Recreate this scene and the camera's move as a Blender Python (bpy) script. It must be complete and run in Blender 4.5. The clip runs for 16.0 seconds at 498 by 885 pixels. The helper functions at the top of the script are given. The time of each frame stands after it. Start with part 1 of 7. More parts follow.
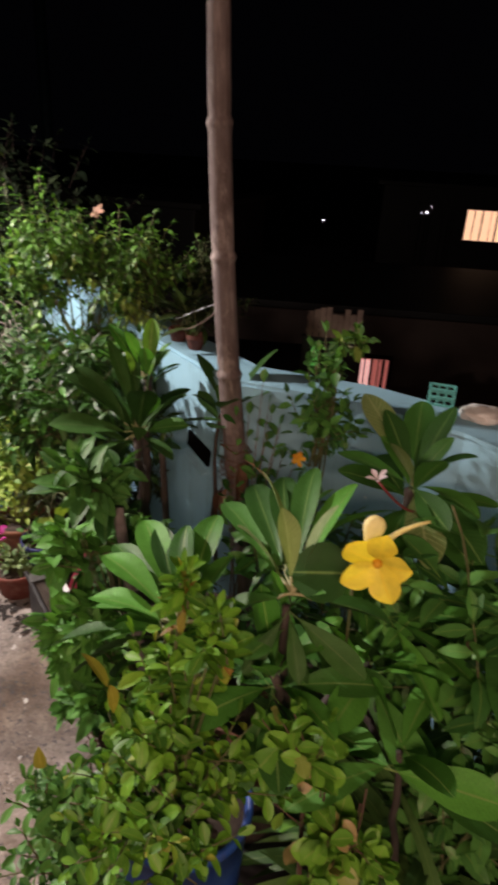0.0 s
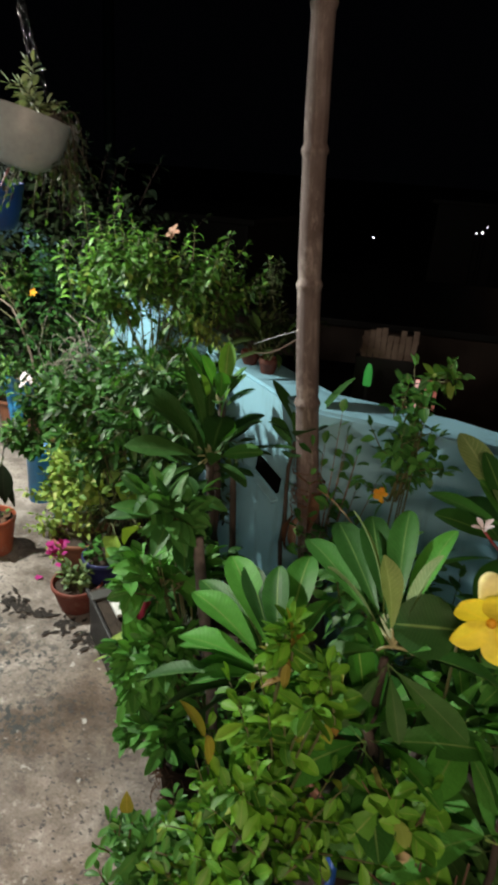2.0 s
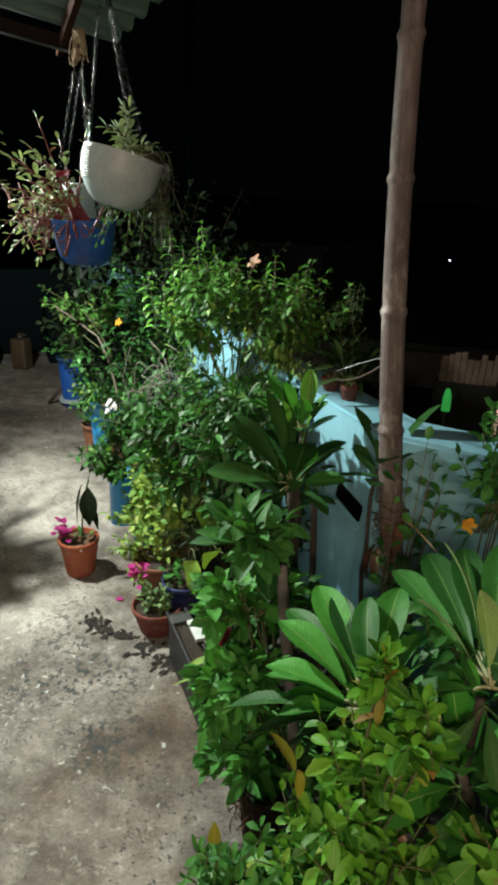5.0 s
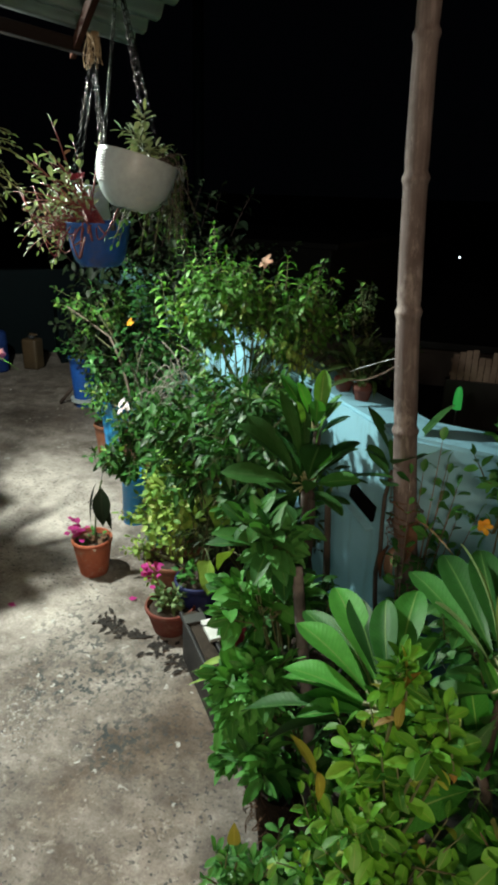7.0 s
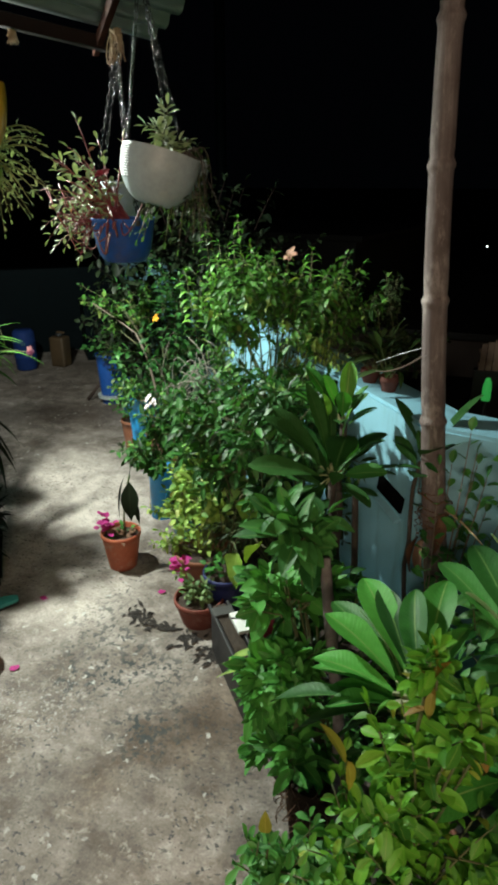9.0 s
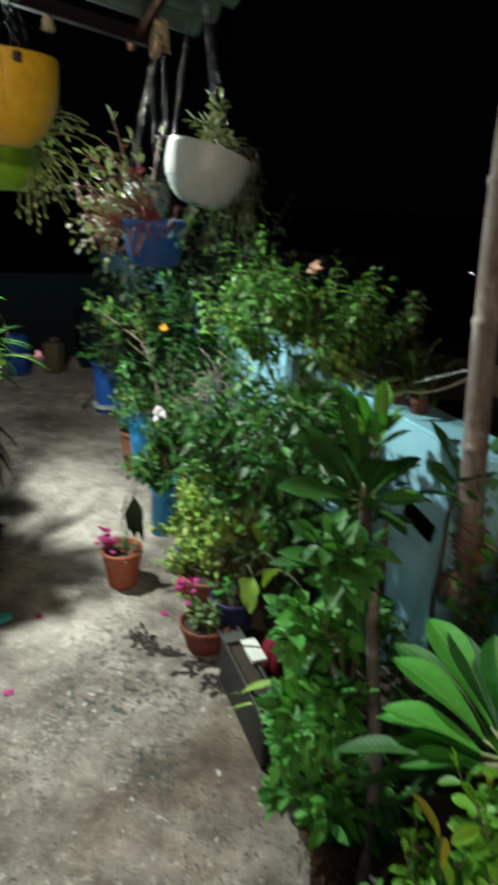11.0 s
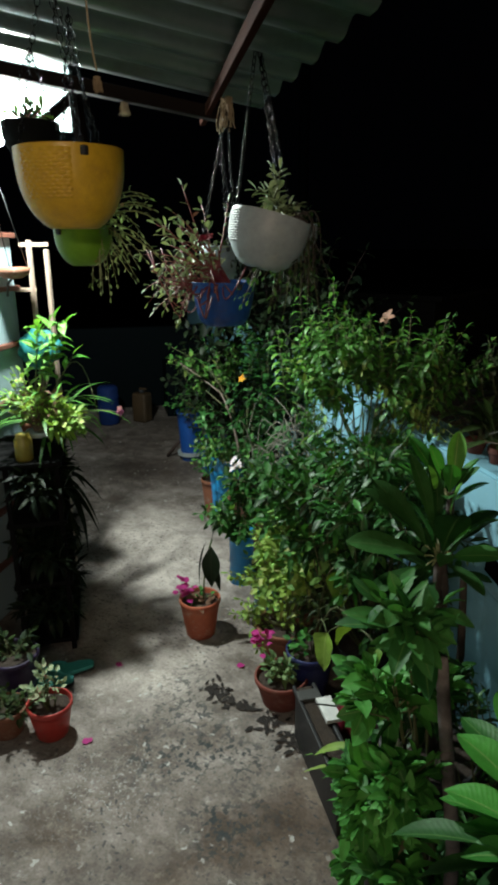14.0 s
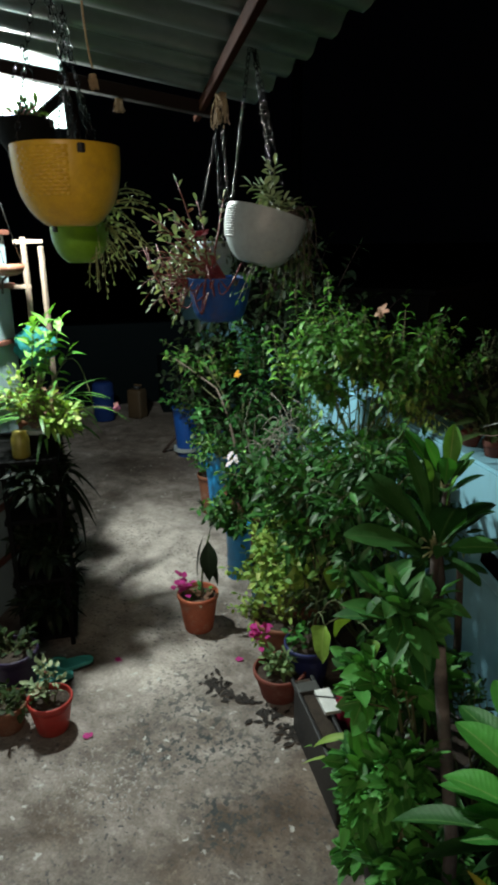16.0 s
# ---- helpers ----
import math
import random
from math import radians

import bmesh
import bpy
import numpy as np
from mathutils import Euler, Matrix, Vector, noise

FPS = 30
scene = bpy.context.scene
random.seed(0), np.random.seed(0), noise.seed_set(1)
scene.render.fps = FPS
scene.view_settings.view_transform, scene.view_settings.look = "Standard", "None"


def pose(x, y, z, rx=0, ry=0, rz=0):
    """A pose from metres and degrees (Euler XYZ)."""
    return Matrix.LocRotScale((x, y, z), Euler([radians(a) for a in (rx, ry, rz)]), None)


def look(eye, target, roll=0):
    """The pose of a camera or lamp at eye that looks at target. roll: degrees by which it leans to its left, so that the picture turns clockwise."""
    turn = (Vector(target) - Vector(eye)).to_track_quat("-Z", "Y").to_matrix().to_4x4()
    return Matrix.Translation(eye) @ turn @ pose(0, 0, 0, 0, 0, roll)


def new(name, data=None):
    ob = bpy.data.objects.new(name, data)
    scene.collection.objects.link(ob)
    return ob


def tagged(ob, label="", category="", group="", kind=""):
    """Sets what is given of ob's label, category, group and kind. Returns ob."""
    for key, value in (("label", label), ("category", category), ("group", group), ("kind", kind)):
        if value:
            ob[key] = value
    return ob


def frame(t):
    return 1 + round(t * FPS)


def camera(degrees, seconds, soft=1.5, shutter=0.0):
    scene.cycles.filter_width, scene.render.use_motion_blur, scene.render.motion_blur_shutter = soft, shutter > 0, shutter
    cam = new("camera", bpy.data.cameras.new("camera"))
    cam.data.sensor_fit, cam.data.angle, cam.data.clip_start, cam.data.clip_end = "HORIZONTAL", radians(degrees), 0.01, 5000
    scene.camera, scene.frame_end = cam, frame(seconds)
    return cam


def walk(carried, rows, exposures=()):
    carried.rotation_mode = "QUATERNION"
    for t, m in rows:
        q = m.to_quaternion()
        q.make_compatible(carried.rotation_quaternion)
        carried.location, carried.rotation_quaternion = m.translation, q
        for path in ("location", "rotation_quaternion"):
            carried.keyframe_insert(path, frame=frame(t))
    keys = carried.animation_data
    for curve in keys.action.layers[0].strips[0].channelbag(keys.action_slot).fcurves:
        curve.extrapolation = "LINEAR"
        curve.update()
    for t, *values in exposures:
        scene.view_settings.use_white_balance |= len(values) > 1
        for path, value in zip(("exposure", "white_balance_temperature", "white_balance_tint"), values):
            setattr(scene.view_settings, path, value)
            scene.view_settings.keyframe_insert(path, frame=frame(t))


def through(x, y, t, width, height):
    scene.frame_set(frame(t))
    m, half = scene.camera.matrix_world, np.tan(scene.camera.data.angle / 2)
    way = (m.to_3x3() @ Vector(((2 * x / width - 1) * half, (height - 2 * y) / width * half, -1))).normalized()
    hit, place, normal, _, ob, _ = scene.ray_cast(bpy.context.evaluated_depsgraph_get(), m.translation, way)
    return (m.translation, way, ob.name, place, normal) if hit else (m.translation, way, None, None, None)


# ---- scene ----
cam = camera(42.7, 16.0, soft=3.6, shutter=0.9)
PATH = [
    (0, (-0.011, 0.138, 1.674), (-0.156, 1.957, 0.855), 3.5),
    (0.5, (-0.018, 0.146, 1.679), (-0.251, 1.961, 0.871), 3.0),
    (1, (-0.077, 0.163, 1.679), (-0.284, 1.977, 0.861), 4.4),
    (1.5, (-0.112, 0.173, 1.686), (-0.335, 1.988, 0.874), 4.8),
    (2, (-0.125, 0.173, 1.694), (-0.396, 1.991, 0.905), 4.4),
    (2.5, (-0.13, 0.167, 1.699), (-0.442, 1.99, 0.939), 4.2),
    (3, (-0.142, 0.163, 1.701), (-0.532, 1.974, 0.947), 3.3),
    (3.5, (-0.159, 0.163, 1.7), (-0.599, 1.959, 0.937), 3.0),
    (4, (-0.154, 0.166, 1.697), (-0.618, 1.962, 0.949), 2.7),
    (6.5, (-0.163, 0.165, 1.706), (-0.69, 1.953, 0.983), 1.8),
    (7, (-0.169, 0.162, 1.707), (-0.695, 1.946, 0.972), 1.7),
    (7.5, (-0.17, 0.159, 1.707), (-0.698, 1.937, 0.958), 1.6),
    (8, (-0.16, 0.161, 1.705), (-0.705, 1.929, 0.945), 0.9),
    (8.5, (-0.158, 0.158, 1.707), (-0.757, 1.908, 0.947), 0.1),
    (8.7, (-0.158, 0.157, 1.706), (-0.766, 1.906, 0.951), -0.1),
    (10.8, (-0.348, 0.197, 1.665), (-0.83, 1.996, 0.937), 3.4),
    (11, (-0.337, 0.21, 1.669), (-0.885, 1.999, 0.963), 3.0),
    (11.5, (-0.303, 0.234, 1.683), (-1.065, 1.969, 1.043), 1.2),
    (12, (-0.273, 0.24, 1.687), (-1.056, 1.981, 1.092), -0.5),
    (12.5, (-0.289, 0.238, 1.697), (-1.109, 1.962, 1.103), 0.2),
    (13, (-0.291, 0.236, 1.7), (-1.116, 1.96, 1.111), 0.3),
    (13.5, (-0.291, 0.241, 1.698), (-1.113, 1.96, 1.093), 0.2),
    (14, (-0.285, 0.235, 1.705), (-1.109, 1.96, 1.118), -0.3),
    (14.5, (-0.285, 0.231, 1.705), (-1.112, 1.951, 1.105), -0.6),
    (15, (-0.284, 0.228, 1.707), (-1.11, 1.948, 1.109), -0.6),
    (15.5, (-0.289, 0.225, 1.707), (-1.118, 1.942, 1.103), -0.7),
    (16, (-0.286, 0.222, 1.707), (-1.094, 1.95, 1.106), -0.7),
]
EXPOSURES = [(0.0, 0.84, 7350, 42), (0.6, 0.80, 7150, 34), (1.5, 0.74, 6950, 24), (4.0, 0.82, 6600, 12), (8.7, 0.82, 6550, 10), (10.8, 0.76, 6450, 9), (11.6, 0.38, 6350, 11), (12.5, 0.09, 6250, 12), (16.0, 0.05, 6250, 12)]

walk(cam, [(t, look(eye, target, roll)) for t, eye, target, roll in PATH], EXPOSURES)

# ---- night sky and the one house lamp ----
world = bpy.data.worlds.new("night")
scene.world = world
world.use_nodes = True
world.node_tree.nodes["Background"].inputs[0].default_value = (0.30, 0.38, 0.55, 1)
world.node_tree.nodes["Background"].inputs[1].default_value = 0.0008

LAMP = (-2.27, 2.20, 2.115)
lamp_data = bpy.data.lights.new("lamp_light", "POINT")
lamp_data.energy = 215
lamp_data.color = (0.92, 1.0, 0.89)
lamp_data.shadow_soft_size = 0.05
lamp_light = new("lamp_light", lamp_data)
lamp_light.location = LAMP

# a warm tube lamp under the roof behind the walk
TUBE = (0.05, -0.75, 2.02)
tube_data_ = bpy.data.lights.new("tube_light", "AREA")
tube_data_.shape, tube_data_.size, tube_data_.size_y = "RECTANGLE", 0.9, 0.06
tube_data_.energy = 18
tube_data_.color = (1.0, 0.76, 0.54)
tube_light = new("tube_light", tube_data_)
tube_light.matrix_world = look(TUBE, (0.15, 1.2, 0.8))


# ---- small tools ----
def place(u, v, z=0.0):
    """A place from metres along the path, across it to the right, and up."""
    return Vector((-0.62 * u + 0.785 * v, 0.785 * u + 0.62 * v, z))


PATH_TURN = math.degrees(math.atan2(0.62, 0.785))  # x of this turn runs across the path


def mesh_of(name, verts, faces, uvs=None, smooth=True):
    me = bpy.data.meshes.new(name)
    me.from_pydata([tuple(v) for v in verts], [], [tuple(int(i) for i in f) for f in faces])
    if uvs is not None:
        layer = me.uv_layers.new(name="UVMap")
        idx = np.empty(len(me.loops), dtype=np.int32)
        me.loops.foreach_get("vertex_index", idx)
        layer.data.foreach_set("uv", np.asarray(uvs, dtype=np.float32)[idx].ravel())
    if smooth:
        me.polygons.foreach_set("use_smooth", [True] * len(me.polygons))
    me.update()
    return me


def part(name, shape, material, parent, label="", smooth=False, kind=""):
    """Links a bmesh or a mesh as one object under a thing or a part."""
    if isinstance(shape, bmesh.types.BMesh):
        me = bpy.data.meshes.new(name)
        bmesh.ops.recalc_face_normals(shape, faces=shape.faces[:])
        shape.to_mesh(me)
        shape.free()
        if smooth:
            me.polygons.foreach_set("use_smooth", [True] * len(me.polygons))
    else:
        me = shape
    if material and not me.materials:
        me.materials.append(material)
    ob = new(name, me)
    ob.parent = parent
    if label or kind:
        tagged(ob, label, kind=kind)
    return ob


def thing(name, where, label, category, group="", kind="", turn=0.0):
    ob = new(name)
    ob.empty_display_size = 0.05
    ob.matrix_world = pose(*where, 0, 0, turn)
    return tagged(ob, label, category, group, kind)


def box(bm, size, at=(0, 0, 0), m=None, bevel=0.0, seg=2):
    """Adds a box of the given size, centred at a place, with worn edges."""
    mat = Matrix.Translation(at) @ (m or Matrix()) @ Matrix.Diagonal((*size, 1))
    made = bmesh.ops.create_cube(bm, size=1.0, matrix=mat)
    if bevel:
        edges = {e for v in made["verts"] for e in v.link_edges}
        bmesh.ops.bevel(bm, geom=list(edges), offset=bevel, segments=seg, affect="EDGES", profile=0.6)
    return bm


def lathe(profile, sides=40, wobble=0.0, seed=0):
    """A turned shape from (radius, height) pairs, as a bmesh."""
    bm = bmesh.new()
    rng = random.Random(seed)
    ph = rng.random() * 6.28
    rings = []
    for r, z in profile:
        ring = []
        for i in range(sides):
            a = 2 * math.pi * i / sides
            k = 1 + wobble * math.sin(2 * a + ph) + wobble * 0.5 * math.sin(3 * a + 2 * ph)
            ring.append(bm.verts.new((r * k * math.cos(a), r * k * math.sin(a), z)))
        rings.append(ring)
    for a, b in zip(rings, rings[1:]):
        for i in range(sides):
            j = (i + 1) % sides
            bm.faces.new((a[i], a[j], b[j], b[i]))
    for ring in (rings[0], rings[-1]):
        if (ring[0].co - ring[sides // 2].co).length > 1e-5:
            bm.faces.new(ring)
    return bm


def tube_data(points, radii, sides=6):
    """Vertices and faces of a round rod along points."""
    pts = [Vector(p) for p in points]
    verts, faces = [], []
    n = len(pts)
    ref = Vector((0.31, 0.17, 0.93)).normalized()
    for i, p in enumerate(pts):
        d = (pts[min(i + 1, n - 1)] - pts[max(i - 1, 0)]).normalized()
        a = d.cross(ref)
        if a.length < 0.05:
            a = d.cross(Vector((1, 0, 0)))
        a.normalize()
        b = d.cross(a)
        for k in range(sides):
            t = 2 * math.pi * k / sides
            verts.append(p + (a * math.cos(t) + b * math.sin(t)) * radii[i])
    for i in range(n - 1):
        for k in range(sides):
            k2 = (k + 1) % sides
            faces.append((i * sides + k, i * sides + k2, (i + 1) * sides + k2, (i + 1) * sides + k))
    faces.append(tuple(range(sides))[::-1])
    faces.append(tuple((n - 1) * sides + k for k in range(sides)))
    return verts, faces


def join_data(items):
    verts, faces = [], []
    for v, f in items:
        o = len(verts)
        verts += v
        faces += [tuple(i + o for i in q) for q in f]
    return verts, faces


def rod(name, points, radius, material, parent, label="", sides=8, end=None):
    n = len(points)
    end = radius if end is None else end
    radii = [radius + (end - radius) * i / max(1, n - 1) for i in range(n)]
    return part(name, mesh_of(name, *tube_data(points, radii, sides)), material, parent, label)


def bend(a, c, b, n=7):
    """Points on a smooth arc from a to b drawn towards c."""
    a, b, c = Vector(a), Vector(b), Vector(c)
    return [(1 - t) ** 2 * a + 2 * t * (1 - t) * c + t * t * b for t in (i / (n - 1) for i in range(n))]


# ---- leaves ----
def width_at(t, kind):
    if kind == "obovate":      # plumeria: widest past the middle, short point
        return 0.03 if t <= 0 else (0.10 if t >= 1 else max(0.03, math.sin(math.pi * t ** 1.55)) ** 0.62)
    if kind == "spoon":        # rounded tip, narrow foot
        return max(0.05, math.sin(math.pi * t ** 1.25)) ** 0.62 if t < 1 else 0.12
    if kind == "lance":
        return math.sin(math.pi * t ** 0.85) ** 1.15
    if kind == "strap":
        return min(1, 6 * t + 0.35) * (1 - t ** 5)
    if kind == "heart":
        return min(1.0, (t * 5.0) ** 0.5) * (1 - t ** 1.6) ** 0.8
    return math.sin(math.pi * t ** 0.8) ** 0.8   # oval


def leaf_data(length, width, kind, fold=0.25, droop=0.25, rows=6, cols=3, wave=0.0, stalk=0.0):
    """A leaf that grows along +y from its foot, face up (+z), with uv along and across."""
    verts, uvs, faces = [], [], []
    blunt = kind in ("spoon", "obovate", "oval")
    for i in range(rows + 1):
        t = 1 - (1 - i / rows) ** 1.45 if blunt else i / rows
        w = 0.5 * width * width_at(t, kind)
        y = stalk + length * (math.sin(droop * t) / max(droop, 1e-3))
        z = -length * (1 - math.cos(droop * t)) / max(droop, 1e-3)
        for j in range(cols):
            s = 2 * j / (cols - 1) - 1
            verts.append((w * s * math.cos(fold), y, z + abs(s) * w * math.sin(fold) + wave * width * math.sin(t * 9 + s) * abs(s)))
            uvs.append((0.5 + 0.5 * s, t))
    for i in range(rows):
        for j in range(cols - 1):
            a = i * cols + j
            faces.append((a, a + 1, a + cols + 1, a + cols))
    if stalk:
        o = len(verts)
        r = width * 0.022
        for x, y, z in ((-r, 0, 0), (r, 0, 0), (r * 0.8, stalk + 0.002, 0), (-r * 0.8, stalk + 0.002, 0)):
            verts.append((x, y, z - 0.001))
            uvs.append((0.5, 0.02))
        faces.append((o, o + 1, o + 2, o + 3))
    return np.array(verts), faces, np.array(uvs)


def leaf_frame(at, way, roll=0.0):
    """The pose of a leaf that points along way, its face turned to the sky."""
    y = Vector(way).normalized()
    x = y.cross(Vector((0, 0, 1)))
    if x.length < 0.05:
        x = Vector((1, 0, 0))
    x.normalize()
    z = x.cross(y)
    m = Matrix((x, y, z)).transposed().to_4x4()
    return Matrix.Translation(at) @ m @ Matrix.Rotation(roll, 4, "Y")


def leaves_mesh(name, frames, kinds, rng):
    """Many leaves in one mesh: frames are (pose, scale)."""
    allv, allf, allu = [], [], []
    off = 0
    for m, s in frames:
        v, f, uv = kinds[rng.randrange(len(kinds))]
        a = np.array(m.to_3x3()) * s
        allv.append(v @ a.T + np.array(m.translation))
        allu.append(uv)
        allf += [tuple(i + off for i in q) for q in f]
        off += len(v)
    return mesh_of(name, np.concatenate(allv), allf, np.concatenate(allu))


def shoots(rng, foot, centre, radii, count, per, size, pitch=0.7, start=0.35, rise=0.35, thick=0.004, jitter=0.35, top_only=False):
    """Shoots from a foot into an ellipsoid, with leaf poses in spirals along them."""
    stems, frames, tips = [], [], []
    foot, centre = Vector(foot), Vector(centre)
    for i in range(count):
        while True:
            d = Vector((rng.uniform(-1, 1), rng.uniform(-1, 1), rng.uniform(-0.75 if not top_only else 0.0, 1)))
            if 0.2 < d.length < 1:
                break
        d = d.normalized() * rng.uniform(0.6, 1.0) * rng.choice((1, 1, 1, 1.12))
        tip = centre + Vector((d.x * radii[0], d.y * radii[1], d.z * radii[2]))
        mid = foot.lerp(tip, 0.5) + Vector((rng.uniform(-1, 1) * 0.12 * radii[0], rng.uniform(-1, 1) * 0.12 * radii[1], rise * radii[2] * rng.uniform(0.2, 1)))
        pts = bend(foot + Vector((rng.uniform(-0.02, 0.02), rng.uniform(-0.02, 0.02), 0)), mid, tip, 8)
        stems.append(tube_data(pts, [thick * (1.0 - 0.75 * k / 7) for k in range(8)], 5))
        spin = rng.random() * 6.28
        for k in range(per):
            t = start + (1 - start) * (k + rng.random() * 0.6) / per
            t = min(t, 0.999)
            j = int(t * 7)
            p = pts[j].lerp(pts[j + 1], t * 7 - j)
            axis = (pts[j + 1] - pts[j]).normalized()
            spin += 2.4
            side = axis.orthogonal().normalized()
            side = Matrix.Rotation(spin, 3, axis) @ side
            way = axis * (1 - pitch * (1.1 - 0.5 * t)) + side * pitch + Vector((rng.uniform(-1, 1), rng.uniform(-1, 1), rng.uniform(-0.8, 1))) * jitter * 0.5
            frames.append((leaf_frame(p, way, rng.uniform(-0.5, 0.5)), size * rng.uniform(0.6, 1.12)))
        tips.append((tip, (pts[-1] - pts[-2]).normalized()))
        frames.append((leaf_frame(tip, pts[-1] - pts[-2], rng.uniform(-1, 1)), size * 0.8))
    return stems, frames, tips


def sprays(rng, foot, centre, radii, count, length, pairs, size, up=0.5, droop=0.35, mains=8, thick=0.0022, shell=(0.55, 1.05), low=-0.8, clump=7):
    """A dense crown: short leafy shoots in an ellipsoid, leaves in crossed pairs, on some main stems."""
    stems, frames = [], []
    foot, centre = Vector(foot), Vector(centre)
    up_axis = Vector((0, 0, 1))
    for k in range(mains):
        d = Vector((rng.uniform(-1, 1) * radii[0], rng.uniform(-1, 1) * radii[1], rng.uniform(-0.2, 0.8) * radii[2])) * 0.7
        mid = foot.lerp(centre + d, 0.5) + Vector((d.x, d.y, 0)) * 0.5
        pts = bend(foot + Vector((rng.uniform(-0.02, 0.02), rng.uniform(-0.02, 0.02), 0)), mid, centre + d, 9)
        stems.append(tube_data(pts, [thick * (2.2 - 1.5 * i / 8) for i in range(9)], 5))
    for k in range(count):
        if k % clump == 0:                  # a new clump, on the crown's shell
            while True:
                d = Vector((rng.uniform(-1, 1), rng.uniform(-1, 1), rng.uniform(low, 1)))
                if 0.15 < d.length < 1:
                    break
            d.normalize()
            knot = centre + Vector((d.x * radii[0], d.y * radii[1], d.z * radii[2])) * rng.uniform(*shell)
        spread = 0.30 * min(radii)
        base = knot + Vector((rng.gauss(0, spread), rng.gauss(0, spread), rng.gauss(0, spread)))
        way = (d * (1 - up) + up_axis * up + Vector((rng.uniform(-1, 1), rng.uniform(-1, 1), rng.uniform(-0.6, 0.6))) * 0.35).normalized()
        l = length * rng.uniform(0.55, 1.2)
        tip = base + way * l - up_axis * l * rng.uniform(0, 0.25)
        pts = bend(base - way * l * 0.5, base + way * l * 0.3, tip, 6)
        stems.append(tube_data(pts, [thick * (1 - 0.11 * i) for i in range(6)], 4))
        spin = rng.random() * 6.28
        for j in range(pairs):
            t = (j + rng.uniform(0.2, 0.8)) / pairs
            i = min(4, int(t * 5))
            p = pts[i].lerp(pts[i + 1], t * 5 - i)
            axis = (pts[i + 1] - pts[i]).normalized()
            spin += 1.57 + rng.uniform(-0.3, 0.3)
            for half in (0, math.pi):
                side = Matrix.Rotation(spin + half, 3, axis) @ axis.orthogonal().normalized()
                w = axis * rng.uniform(0.2, 0.6) + side - up_axis * droop * rng.uniform(0, 1)
                frames.append((leaf_frame(p, w, rng.uniform(-0.6, 0.6)), size * rng.uniform(0.65, 1.15) * (1.05 - 0.35 * t)))
        for _ in range(2):
            frames.append((leaf_frame(tip, way + Vector((rng.uniform(-1, 1), rng.uniform(-1, 1), rng.uniform(-1, 1))) * 0.4, rng.uniform(-1, 1)), size * rng.uniform(0.4, 0.7)))
    return stems, frames

# ---- materials ----
class Nodes:
    def __init__(self, name, rough=0.6, metal=0.0):
        self.mat = bpy.data.materials.new(name)
        self.mat.use_nodes = True
        self.t = self.mat.node_tree
        self.b = self.t.nodes["Principled BSDF"]
        self.b.inputs["Roughness"].default_value = rough
        self.b.inputs["Metallic"].default_value = metal

    def add(self, kind, **sets):
        n = self.t.nodes.new(kind)
        for k, v in sets.items():
            n.inputs[k.replace("_", " ")].default_value = v
        return n

    def link(self, a, b):
        self.t.links.new(a, b)

    def coords(self, which="Object", scale=(1, 1, 1)):
        c = self.t.nodes.new("ShaderNodeTexCoord")
        m = self.t.nodes.new("ShaderNodeMapping")
        m.inputs["Scale"].default_value = scale
        self.link(c.outputs[which], m.inputs["Vector"])
        return m.outputs[0]

    def noise(self, scale, detail=6.0, rough=0.6, vector=None):
        n = self.add("ShaderNodeTexNoise", Scale=scale, Detail=detail, Roughness=rough)
        if vector is not None:
            self.link(vector, n.inputs["Vector"])
        return n.outputs["Fac"]

    def ramp(self, fac, stops):
        r = self.t.nodes.new("ShaderNodeValToRGB")
        while len(r.color_ramp.elements) < len(stops):
            r.color_ramp.elements.new(0.5)
        for e, (p, c) in zip(r.color_ramp.elements, stops):
            e.position = p
            e.color = (*c, 1) if len(c) == 3 else c
        self.link(fac, r.inputs[0])
        return r.outputs[0]

    def mix(self, fac, a, b, blend="MIX"):
        n = self.t.nodes.new("ShaderNodeMix")
        n.data_type, n.blend_type = "RGBA", blend
        for sock, val in ((n.inputs[0], fac), (n.inputs[6], a), (n.inputs[7], b)):
            if isinstance(val, (int, float)):
                sock.default_value = val
            elif isinstance(val, tuple):
                sock.default_value = (*val, 1)
            else:
                self.link(val, sock)
        return n.outputs[2]

    def bump(self, height, strength=0.3, distance=0.01):
        n = self.add("ShaderNodeBump", Strength=strength, Distance=distance)
        self.link(height, n.inputs["Height"])
        self.link(n.outputs[0], self.b.inputs["Normal"])

    def colour(self, c):
        self.link(c, self.b.inputs["Base Color"])
        return self.mat

    def rough(self, fac, lo, hi):
        r = self.add("ShaderNodeMapRange")
        r.inputs[3].default_value, r.inputs[4].default_value = lo, hi
        self.link(fac, r.inputs[0])
        self.link(r.outputs[0], self.b.inputs["Roughness"])


